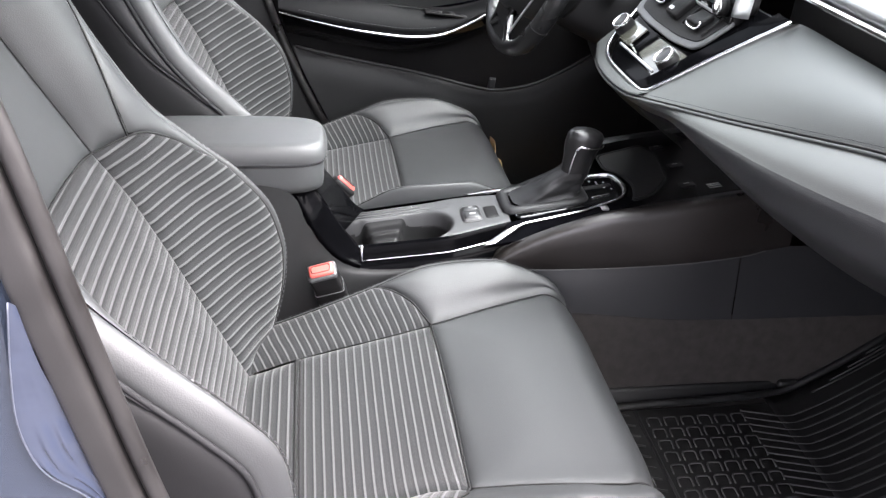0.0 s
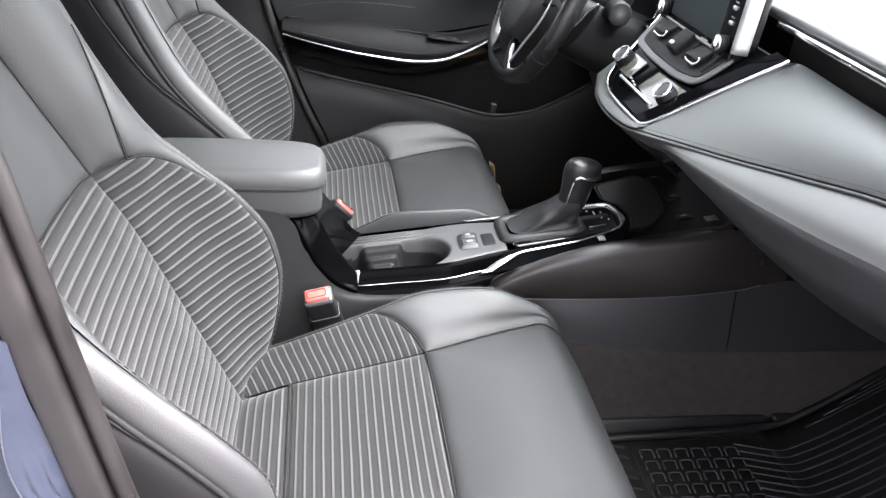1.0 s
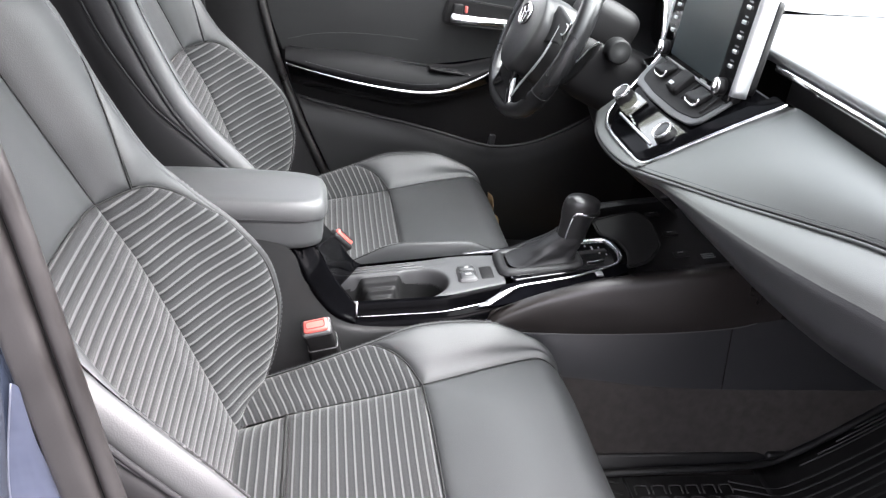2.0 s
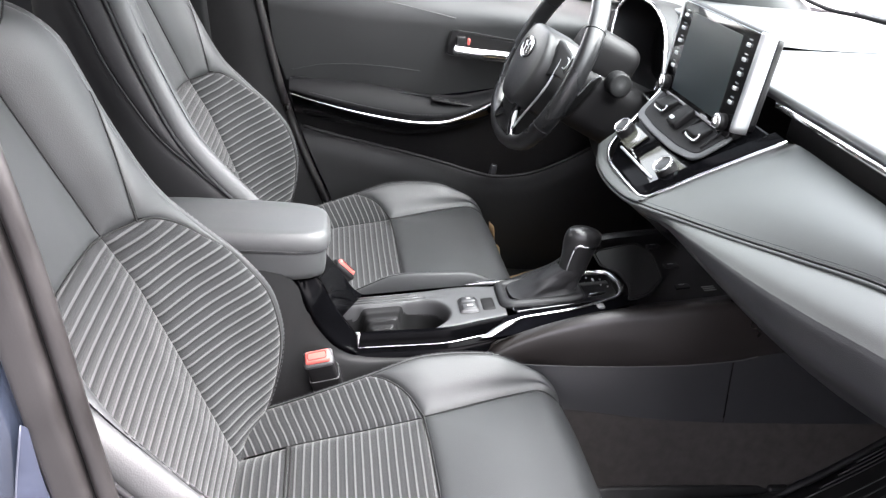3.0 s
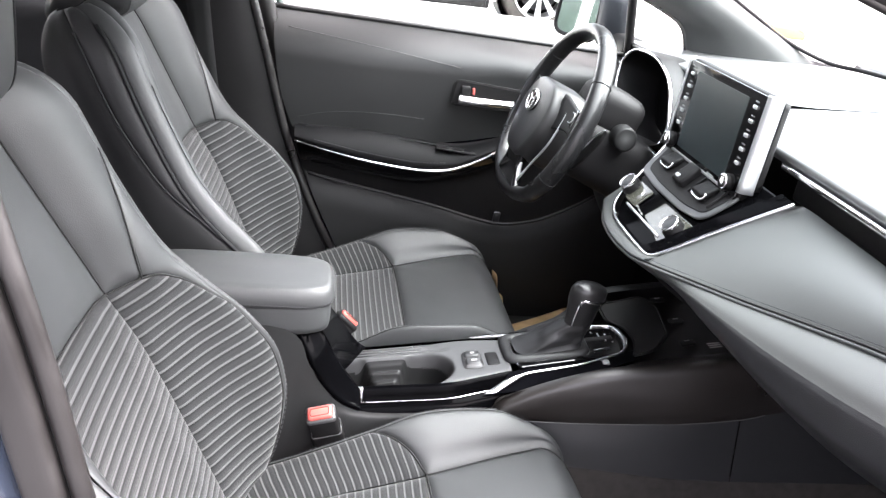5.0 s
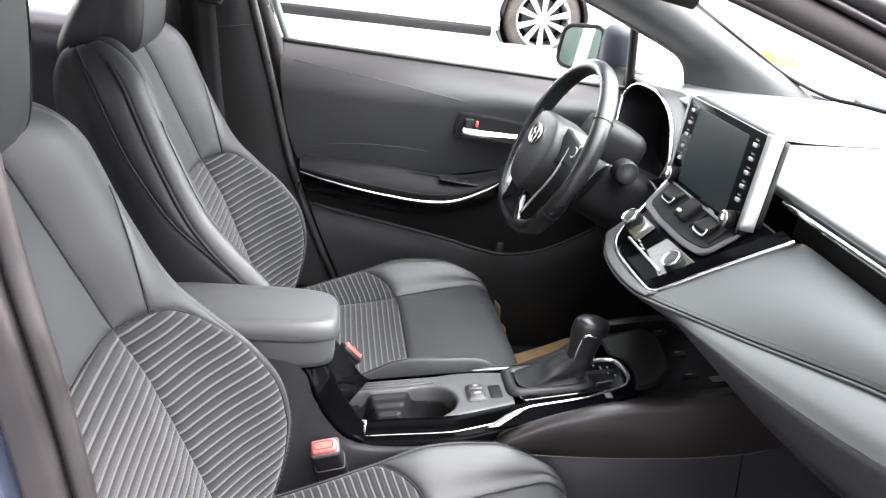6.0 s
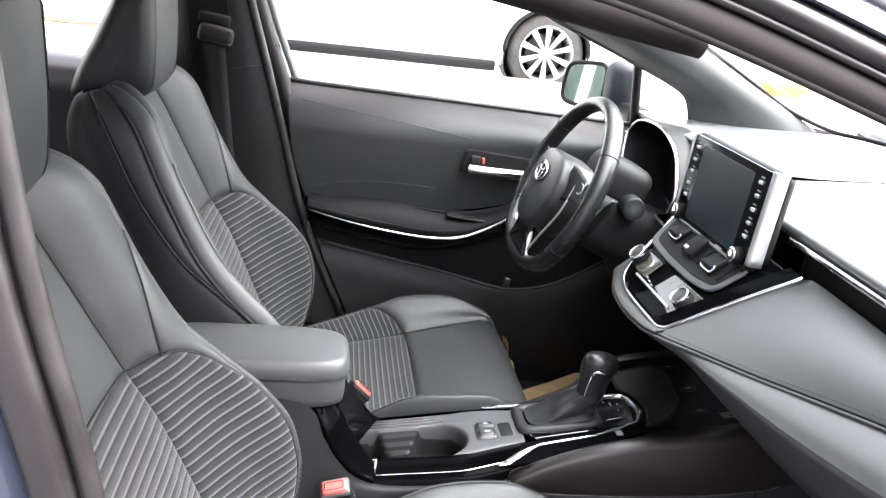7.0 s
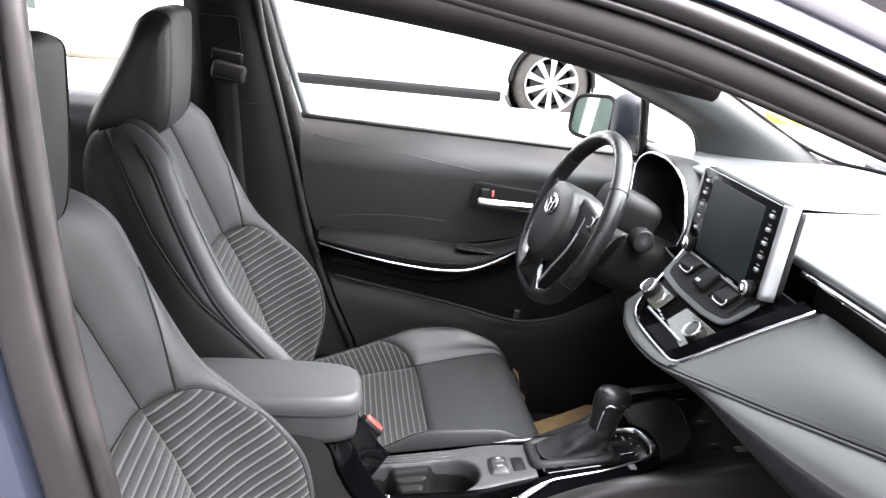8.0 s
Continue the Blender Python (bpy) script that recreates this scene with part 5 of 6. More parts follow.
part("knob", surface("knob", knob, 40, 30, close_u=True), WHEEL_LEATHER, lever, "black leather knob")
part("knob_accent", tube("knob_accent", [km @ Vector((.003 + .0312 * math.cos(a), .0235 * math.sin(a), h)) for a, h in [(t, .060) for t in np.linspace(-.1, -1.95, 16)] + [(-2.08, .057), (-2.16, .050)]], .002, flat=(.0013, .0022)), CHROME, lever, "chrome accent")
part("knob_line", tube("knob_line", [km @ Vector((.002 + .0290 * k * math.cos(a), .0222 * k * math.sin(a), h)) for a, h, k in ((-2.16, .050, 1.02), (-2.22, .036, .98), (-2.26, .022, .93), (-2.28, .006, .88))], .0009), SILVER, lever)
part("knob_collar", lathe([(.0172, 0), (.0185, .002), (.0185, .007), (.0172, .009)], km @ Matrix.Translation((0, 0, -.003)), 28, cap=False), PLASTIC_DEEP, lever)

# seat belt buckles
def buckle(x, y, z, tilt, lean, rim=BUCKLE_GREY, wide=.021):
    b = thing("belt_buckle", (x, y, z - .06), "black seat belt buckle with a red release button", "belt buckle", "belt buckles")
    m = Matrix.Translation((x, y, z)) @ Matrix.Rotation(tilt, 4, "Y") @ Matrix.Rotation(lean, 4, "X")
    part("body", rbox((.043, .026, .115), .005, m @ Matrix.Translation((0, 0, -.060))), PLASTIC_DEEP, b)
    part("frame", rbox((.045, .028, .012), .005, m @ Matrix.Translation((0, 0, -.004))), rim, b, "button frame")
    part("lower_shell", rbox((.048, .031, .060), .006, m @ Matrix.Translation((0, 0, -.078))), PLASTIC_DEEP, b)
    part("shell_rim", tube("shell_rim", [m @ Vector((px, py, -.049)) for px, py in rounded([(-.023, -.0145), (.023, -.0145), (.023, .0145), (-.023, .0145)], .005)], .0007, closed=True), BUCKLE_GREY, b)
    part("button_line", tube("button_line", [m @ Vector((x, y, .0085)) for x, y in rounded([(-.014, -.007), (.014, -.007), (.014, .005), (-.014, .005)], .004)], .0007, closed=True), PIPING, b)
    part("button", rbox((.038, wide, .011), .005, m @ Matrix.Translation((0, -.001, .003))), RED, b, "red release button")
    part("stalk", rbox((.036, .014, .10), .005, m @ Matrix.Translation((0, .002, -.12))), PLASTIC_DEEP, b)
    return b


buckle(-.016, -.121, .572, -.25, .45)
buckle(.030, .150, .582, .75, -.2, PLASTIC_DEEP, .014)


# ---- driver's door (closed, seen from inside) ----
door = thing("driver_door", (.25, .74, .45), "closed driver's door with black padded trim, chrome strip and grey handle", "car door")
rear_x = table([.30, .47, .60, .68, .745, .78, .85, .95, 1.033], [.06, .025, -.035, -.072, -.092, -.105, -.130, -.147, -.155])


def belt_z(x):
    return 1.026 - .037 * x


chrome_z = table([-.10, 0, .10, .20, .27, .34, .40, .52], [.752, .732, .715, .706, .712, .740, .775, .830])


def door_net(name, z_of, y_of, mat, x1, rows=9, cols=9, label="", nu=40, nv=24):
    c = []
    for j in range(rows):
        t = j / (rows - 1)
        row = []
        for i in range(cols):
            zr = z_of(-.1, t)
            x0 = rear_x(zr)
            x = x0 + (x1 - x0) * i / (cols - 1)
            z = z_of(x, t)
            row.append((x, y_of(x, t), z))
        c.append(row)
    return part(name, net(name, c, nu, nv), mat, door, label)


# upper panel: from the belt line down to above the arm rest
door_net("upper_trim", lambda x, t: belt_z(x) + (chrome_z(min(x, .34)) + .020 + .03 * min(1, max(0, x / .2)) - belt_z(x)) * t, lambda x, t: .738 - .050 * math.sin(min(1, t / .34) * math.pi / 2) + .022 * max(0, t - .34) ** 1.5, DOOR_TRIM, .70, 13, 9, "black padded upper trim", 50, 52)
part("belt_edge", tube("belt_edge", [(x, .738, belt_z(x) + .001) for x in np.linspace(-.153, .70, 24)], .006), RUBBER, door)
# the crease's highlight, painted as a thin line of lighter plastic
part("upper_crease", tube("upper_crease", [(-.12, .700, .996), (.08, .688, .972), (.27, .6865, .944)], .0009, smooth_steps=8), PLASTIC_SOFT, door)
# arm rest pad
arm_h = table([-.1, .0, .1, .2, .3, .38, .46, .52], [.024, .048, .062, .058, .040, .020, .008, .004])
rows = []
for dy, k in ((.004, 1.0), (-.014, .92), (-.030, .72), (-.042, .46), (-.049, .20), (-.047, .03)):
    rows.append([(x, .704 + dy * g, chrome_z(x) + .002 + arm_h(x) * k) for x, g in ((-.095, .7), (-.03, .95), (.05, 1), (.12, 1.0), (.20, 1), (.28, .95), (.36, .8), (.44, .6), (.52, .4))])
part("arm_pad", net("arm_pad", rows, 50, 20), ARM_SOFT, door, "padded black arm rest")
part("arm_stitching", stitches("arm_stitching", [(x, .704 - .0515, chrome_z(x) + .018) for x in np.linspace(-.05, .26, 60)], Vector((0, -1, .2)), r=.0008), DARK_THREAD, door)
part("chrome_strip", tube("chrome_strip", [(x, .706 - .050 * k, chrome_z(x) - .002) for x, k in ((-.094, .70), (-.03, .9), (.05, .98), (.12, 1.0), (.20, 1), (.27, .97), (.34, .85), (.40, .7), (.46, .55))], [.002, .0024, .0028, .0032, .0040, .0044, .0042, .0038, .003], smooth_steps=6), CHROME, door, "bright chrome strip")
part("gloss_insert", net("gloss_insert", [[(x, .655 + .012 * k, chrome_z(x) - .006) for x, k in ((-.09, 2), (.05, 0), (.20, 0), (.34, .6), (.46, 2))], [(x, .672 + .008 * k, chrome_z(x) - .03) for x, k in ((-.085, 2), (.05, 0), (.20, 0), (.34, .6), (.46, 2))], [(x, .70, chrome_z(x) - .052) for x in (-.08, .05, .20, .34, .46)]], 40, 12), PIANO, door, "piano black insert")
# window switch cluster
part("pad_edge", tube("pad_edge", [(-.088, .697, .781), (-.02, .693, .777), (.0363, .690, .773), (.11, .687, .768), (.19, .687, .763), (.27, .684, .757), (.345, .680, .752)], .0016, smooth_steps=6), PIPING, door)
part("scoop_edge", tube("scoop_edge", [(-.090, .697, .797), (-.03, .6945, .813), (.043, .693, .8205), (.12, .693, .821), (.20, .6938, .8165)], .0006, smooth_steps=6), PLASTIC_SOFT, door)
part("switch_plate", rbox((.115, .030, .005), .002, Matrix.Translation((.29, .680, .752)) @ Matrix.Rotation(.10, 4, "Y")), PLASTIC_DEEP, door, "black window switch plate")
for k in range(3):
    part("window_switch", rbox((.014, .012, .006), .002, Matrix.Translation((.266 + .028 * k, .674, .7560 - .003 * k)) @ Matrix.Rotation(.10, 4, "Y")), PLASTIC, door)
# lower panel with pocket
low_z = table([-.1, -.05, .1, .20, .29, .36, .42, .50, .58, .72], [.676, .660, .629, .610, .590, .572, .563, .575, .61, .70])
door_net("middle_trim", lambda x, t: chrome_z(x) - .045 + (low_z(x) - chrome_z(x) + .045) * t, lambda x, t: .702 + .016 * t, PLASTIC_DEEP, .72, 5, 9, "", 40, 12)
door_net("lower_trim", lambda x, t: low_z(x) + (.30 - low_z(x)) * t, lambda x, t: .690 + .03 * (1 - math.sin(min(1, .15 + t * 1.2) * math.pi / 2)) + (.012 if t == 0 else 0), PLASTIC, .80, 8, 9, "dark grey lower trim", 44, 24)
part("pocket_edge", tube("pocket_edge", [(x, .702, low_z(x)) for x in np.linspace(-.06, .70, 40)], .004), PLASTIC, door)
part("kick_clip", rbox((.016, .012, .034), .003, Matrix.Translation((.412, .712, .574)) @ Matrix.Rotation(.1, 4, "Y")), PLASTIC_SOFT, door)
# release handle in its recess
part("handle_cup", slab("handle_cup", rounded([(.254, .862), (.443, .857), (.438, .902), (.262, .918)], .012), .012, .003, Matrix(((1, 0, 0, 0), (0, 0, -1, .694), (0, 1, 0, 0), (0, 0, 0, 1)))), PLASTIC_DEEP, door, "black handle recess")
part("cup_rim", tube("cup_rim", [(x, .681, z) for x, z in rounded([(.252, .860), (.445, .855), (.440, .904), (.260, .920)], .014)], .0016, closed=True), PLASTIC, door)
part("release_handle", net("release_handle", [[(.270, .672, .885), (.31, .666, .883), (.36, .664, .882), (.412, .668, .880)], [(.268, .664, .877), (.31, .656, .875), (.36, .654, .874), (.414, .662, .873)], [(.270, .672, .868), (.31, .668, .866), (.36, .666, .866), (.412, .672, .866)]], 24, 10, thick=.004), CHROME, door, "satin silver release handle")
part("lock_switch", rbox((.022, .012, .022), .003, Matrix.Translation((.285, .676, .896))), PLASTIC, door)
part("lock_flag", rbox((.006, .010, .014), .002, Matrix.Translation((.303, .673, .897))), RED, door, "red lock flag")
# outer skin and window frame
part("jamb", net("jamb", [[(rear_x(z) - .05, .735, z) for z in (.30, .5, .7, .85, 1.0)], [(rear_x(z) + .06, .728, z) for z in (.30, .5, .7, .85, 1.0)]], 16, 4, thick=.01), PLASTIC_DEEP, door)
part("outer_skin", net("outer_skin", [[(-.18, .80, .98), (.3, .80, .96), (.78, .78, .95)], [(-.12, .86, .7), (.3, .87, .7), (.85, .85, .7)], [(.05, .84, .28), (.3, .84, .28), (.85, .83, .28)]], 20, 16, flip=True), PAINT, door, "slate blue outer skin")
part("window_pane", net("window_pane", [[(-.17, .745, 1.01), (.2, .75, 1.01), (.66, .75, 1.0)], [(-.21, .70, 1.16), (.2, .705, 1.16), (.64, .71, 1.155)], [(-.26, .635, 1.32), (.0, .64, 1.32), (.19, .64, 1.31)]], 12, 10), GLASS, door, "clear window glass")
part("quarter_pane", net("quarter_pane", [[(.675, .735, 1.00), (.73, .735, 1.01), (.82, .735, 1.02)], [(.665, .715, 1.08), (.71, .715, 1.08), (.78, .715, 1.06)], [(.65, .70, 1.155), (.665, .70, 1.15), (.69, .70, 1.13)]], 8, 8), GLASS, door)
part("quarter_divider", tube("quarter_divider", [(.668, .722, 1.01), (.654, .712, 1.09), (.636, .695, 1.19)], .011, smooth_steps=4), PLASTIC_DEEP, door, "black divider bar")
part("frame_rear", tube("frame_rear", [(-.135, .735, .90), (-.162, .725, 1.01), (-.20, .70, 1.12), (-.235, .67, 1.24), (-.265, .64, 1.33)], .019, smooth_steps=4), RUBBER, door)
# pale grey stands in for daylight falling on the frame's inner edge
part("frame_trim", tube("frame_trim", [(-.126, .752, 1.00), (-.150, .742, 1.06), (-.176, .722, 1.13), (-.212, .690, 1.24), (-.240, .662, 1.33)], .009, smooth_steps=4), FRAME_LIT, door, "door frame, outside light put into its pale grey")
for o in door.children:
    if o.name.startswith(("window_pane", "quarter_pane")):
        o.visible_shadow = False
# exterior mirror
mir = thing("door_mirror", (.60, .90, 1.02), "slate blue door mirror with clear glass", "door mirror")
mm = basis((.606, .945, 1.060), (.58, -.81, .0), (.08, .06, 1))
ms = rounded([(-.062, -.05), (.066, -.058), (.064, .060), (-.058, .046)], .03, 6)
part("glass", slab("glass", ms, .003, .0, mm @ Matrix.Translation((0, 0, .012))), MIRROR, mir, "mirror glass")
part("rim", tube("rim", [mm @ Vector((x * 1.04, y * 1.05, .014)) for x, y in ms], .006, closed=True), PLASTIC_DEEP, mir)
part("housing", surface("housing", lambda p, q: mm @ Vector((*(np.array(ms[int(round(p * len(ms))) % len(ms)]) * (1.09 * math.sqrt(max(0, 1 - (q * .995) ** 2.4)))), .012 - .13 * q)), len(ms), 12, close_u=True), PAINT, mir, "slate blue housing")
part("shell", rbox((.085, .07, .148), .03, Matrix.Translation((.672, .868, 1.064)) @ Matrix.Rotation(-.5, 4, "Z")), MOULDING, mir, "dark lower shell")
part("foot", rbox((.06, .12, .05), .015, Matrix.Translation((.69, .80, 1.015))), PLASTIC_DEEP, mir)


# ---- car body round the cabin ----
body = thing("car_body", (0, 0, 0.2), "slate blue sedan body with open passenger door and black door seals", "car")
part("cabin_floor", rbox((2.6, 1.48, .05), .01, Matrix.Translation((0.0, 0, .275))), CARPET, body, "dark carpeted floor")
part("rocker", rbox((1.5, .10, .16), .03, Matrix.Translation((.35, -.76, .27))), PAINT, body, "slate blue sill")
part("rocker", rbox((2.6, .10, .16), .03, Matrix.Translation((0, .80, .27))), PAINT, body, "slate blue sill")
part("firewall", rbox((.05, 1.46, .85), .01, Matrix.Translation((1.28, 0, .62))), PLASTIC_DEEP, body)
part("toe_board", net("toe_board", [[(.95, y, .30) for y in (-.74, -.16)], [(1.10, y, .42) for y in (-.74, -.16)], [(1.24, y, .66) for y in (-.74, -.16)]], 6, 10), CARPET, body)
part("toe_board", net("toe_board", [[(.95, y, .30) for y in (.16, .74)], [(1.10, y, .42) for y in (.16, .74)], [(1.24, y, .66) for y in (.16, .74)]], 6, 10), CARPET, body)
for sg in (-1, 1):
    part("kick_panel", rbox((.62, .04, .74), .01, Matrix.Translation((1.05, sg * .745, .62))), PLASTIC_DEEP, body)
    part("wing", rbox((.95, .06, .62), .05, Matrix.Translation((1.75, sg * .82, .62))), PAINT, body, "slate blue front wing")
part("roof", net("roof", [[(-1.6, y, 1.30 - .05 * (y / .5) ** 2) for y in (-.56, 0, .56)], [(-.8, y, 1.43 - .05 * (y / .5) ** 2) for y in (-.56, 0, .56)], [(-.2, y, 1.455 - .05 * (y / .5) ** 2) for y in (-.58, 0, .58)], [(.22, y, 1.415 - .06 * (y / .5) ** 2) for y in (-.58, 0, .58)]], 16, 20, thick=.03), PAINT, body, "slate blue roof")
part("headliner", net("headliner", [[(-1.5, y, 1.25 - .05 * (y / .5) ** 2) for y in (-.55, 0, .55)], [(-.8, y, 1.385 - .05 * (y / .5) ** 2) for y in (-.55, 0, .55)], [(-.2, y, 1.41 - .05 * (y / .5) ** 2) for y in (-.57, 0, .57)], [(.2, y, 1.375 - .06 * (y / .5) ** 2) for y in (-.57, 0, .57)]], 16, 20), HEADLINER, body, "pale fabric headliner")
for sg in (-1, 1):
    # windscreen pillar and roof rail
    rail = [(-1.0, .60, 1.35), (-.5, .625, 1.375), (-.2, .64, 1.372), (.0, .648, 1.352), (.25, .665, 1.285), (.55, .69, 1.185), (.85, .715, 1.075), (1.12, .735, .985)]
    if sg > 0:
        low = [(.05, .655, 1.335), (.186, .67, 1.302), (.288, .67, 1.284), (.425, .67, 1.230), (.568, .67, 1.177), (.717, .67, 1.119), (.765, .67, 1.088), (.785, .67, 1.040)]
        high = [(.30, .585, 1.42), (.45, .60, 1.365), (.55, .61, 1.318), (.66, .615, 1.263), (.769, .62, 1.206), (.90, .62, 1.138), (1.0, .62, 1.088), (1.08, .62, 1.045)]
        part("pillar_trim", net("pillar_trim", [[Vector(a).lerp(Vector(b), t) + Vector((0, -.045, -.01)) * (t * (1 - t) * 4) for a, b in zip(low, high)] for t in (0, .08, .35, .7, .94, 1)], 44, 20), PILLAR_TRIM, body, "grey windscreen pillar trim")
        part("trim_edge", tube("trim_edge", [Vector(a) + Vector((0, .004, -.002)) for a in low], .005, 8, smooth_steps=4), RUBBER, body)
        part("pillar_skin", tube("pillar_skin", [(x + .02, y + .03, z + .03) for x, y, z in rail], .026, smooth_steps=4), PAINT, body)
        part("windscreen_seal", tube("windscreen_seal", high[1:-1] + [(1.10, .60, 1.055), (1.15, .54, 1.053), (1.20, .42, 1.052), (1.25, .2, 1.05), (1.26, 0, 1.05)], .005, smooth_steps=5), PLASTIC_DEEP, body)
# near side door opening: roof rail seals and painted skin
near = [(-.26, -.655, 1.375), (-.15, -.675, 1.366), (-.047, -.70, 1.338), (.10, -.70, 1.312), (.25, -.70, 1.270), (.45, -.71, 1.205), (.75, -.72, 1.09), (1.05, -.735, .985)]


def rail_line(dy, dz):
    """A line along the opening's head, dy inwards of the lip and dz above it."""
    return [(x + (dz + .005) * .35, y + dy, z + (dz + .005) * .9) for x, y, z in near]


for name, dy, dz, r, mat, lab in (("seal_lip", .0, .001, .0025, RAIL, "black rubber seal"), ("seal_groove", .003, .0190, .002, PLASTIC_DEEP, ""), ("seal_ridge", -.003, .0222, .0026, RUBBER, "black rubber seal"), ("seal_bulb", -.003, .0318, .0070, RUBBER, "black rubber seal"), ("paint_gap", .001, .0402, .003, PLASTIC_DEEP, "")):
    part(name, tube(name, rail_line(dy, dz), r, 14, smooth_steps=6), mat, body, lab)
part("rail_trim", net("rail_trim", [rail_line(dy, dz) for dy, dz in ((.0, .0), (-.004, .005), (-.005, .011), (-.002, .018), (.008, .021))], 40, 12, flip=True), RAIL, body, "black inner trim strip")
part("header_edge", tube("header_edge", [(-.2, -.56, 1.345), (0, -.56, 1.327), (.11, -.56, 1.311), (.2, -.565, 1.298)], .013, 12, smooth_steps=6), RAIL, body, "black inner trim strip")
part("rail_skin", net("rail_skin", [rail_line(dy, dz) for dy, dz in ((.004, .038), (-.008, .0405), (-.009, .043), (-.002, .050), (.008, .058), (.016, .061))], 40, 16, flip=True), PAINT, body, "slate blue paint")
part("drip_moulding", net("drip_moulding", [rail_line(dy, dz) for dy, dz in ((.006, .055), (.005, .059), (.008, .068), (.014, .077), (.034, .079))], 40, 12, flip=True), MOULDING, body, "dark roof moulding")
part("rail_filler", net("rail_filler", [[(x, y + .03, z + .01) for x, y, z in near], [(x + .02, y + .03, z + .06) for x, y, z in near], [(x + .04, y + .04, z + .12) for x, y, z in near]], 30, 8), PLASTIC_DEEP, body)
# near B pillar: painted face, trim and double seal
bp_line = [(-.098, -.765, .70), (-.126, -.765, .815), (-.150, -.765, .95), (-.168, -.765, 1.06), (-.188, -.765, 1.16), (-.200, -.765, 1.25), (-.206, -.765, 1.33), (-.215, -.75, 1.40)]
for name, dx, dy, r, mat, lab in (("pillar_seal", -.0062, .003, .0058, RUBBER, "black rubber door seal"), ("pillar_groove", -.0125, .006, .004, PLASTIC_DEEP, "")):
    part(name, tube(name, [(x + dx, y + dy, z) for x, y, z in bp_line], r, 12, smooth_steps=6), mat, body, lab)
part("pillar_seal_base", tube("pillar_seal_base", [(x - .0235, y, z) for x, y, z in bp_line], .01, 20, smooth_steps=6, flat=(.0085, .0105)), RUBBER, body, "wide black rubber door seal")
part("pillar_face", net("pillar_face", [[(x - .031, y + .002, z) for x, y, z in bp_line], [(x - .05, y - .010, z) for x, y, z in bp_line], [(x - .10, y - .018, z) for x, y, z in bp_line], [(x - .22, y - .02, z) for x, y, z in bp_line]], 24, 12), PAINT, body, "slate blue painted pillar")
rng = random.Random(5)
film_l = [(-.186, -.7745, .975), (-.1925, -.7775, .93), (-.1950, -.7798, .895), (-.1920, -.7796, .868), (-.185, -.7787, .850), (-.172, -.774, .830), (-.158, -.768, .805)]
film_r = [(-.184, -.771, .970), (-.180, -.770, .93), (-.1735, -.768, .895), (-.169, -.768, .868), (-.166, -.767, .850), (-.160, -.766, .830), (-.152, -.765, .805)]
cols = 9
film_net = [[Vector(a).lerp(Vector(b), k / (cols - 1)) + Vector((0, -.0022 - rng.uniform(0, .0022) * (0 < k < cols - 1) * (2 < i), 0)) for k in range(cols)] for i, (a, b) in enumerate(zip(film_l, film_r))]
part("pillar_film", net("pillar_film", film_net, 40, 40), FILM, body, "clear protective film")
part("film_edge", tube("film_edge", [Vector(p) + Vector((0, -.003, 0)) for p in film_l], .0005, smooth_steps=5), FILM_EDGE, body)
part("pillar_inner", net("pillar_inner", [[(x - .012, y + .012, z) for x, y, z in bp_line], [(x - .03, y + .05, z) for x, y, z in bp_line], [(x - .12, y + .07, z) for x, y, z in bp_line], [(x - .2, y + .06, z) for x, y, z in bp_line]], 20, 10), PLASTIC, body, "black pillar trim")
# far B pillar with belt guide
part("far_pillar", net("far_pillar", [[(-.265, .62, 1.34), (-.245, .645, 1.24), (-.205, .668, 1.08), (-.155, .69, .90), (-.115, .705, .74), (.0, .71, .45)], [(-.30, .605, 1.34), (-.285, .625, 1.24), (-.255, .645, 1.08), (-.225, .665, .90), (-.20, .68, .74), (-.10, .69, .45)], [(-.36, .605, 1.34), (-.355, .625, 1.24), (-.345, .645, 1.08), (-.34, .665, .90), (-.34, .68, .74), (-.34, .69, .45)], [(-.40, .63, 1.34), (-.40, .655, 1.24), (-.40, .68, 1.08), (-.42, .70, .90), (-.46, .71, .74), (-.5, .72, .45)]], 24, 18), PLASTIC_DEEP, body, "black pillar trim")
part("pillar_inset", slab("pillar_inset", rounded([(-.355, 1.05), (-.262, 1.05), (-.285, 1.24), (-.365, 1.24)], .01), .004, .001, Matrix(((1, 0, 0, 0), (0, -.16, -.987, .823), (0, 1, 0, 0), (0, 0, 0, 1)))), PLASTIC_DEEP, body)
part("trim_joint", tube("trim_joint", [(-.275, .6435, 1.058), (-.24, .6475, 1.064), (-.212, .6625, 1.068)], .0012, smooth_steps=5), PIPING, body)
part("pillar_seal", tube("pillar_seal", [(-.262, .618, 1.34), (-.240, .650, 1.22), (-.200, .672, 1.07), (-.155, .692, .90), (-.112, .706, .74), (-.05, .71, .58), (.02, .71, .44)], .010, 10, smooth_steps=5), RUBBER, body, "black rubber door seal")
part("sill_trim", rbox((.75, .03, .26), .01, Matrix.Translation((-.18, .738, .42))), PLASTIC_DEEP, body)
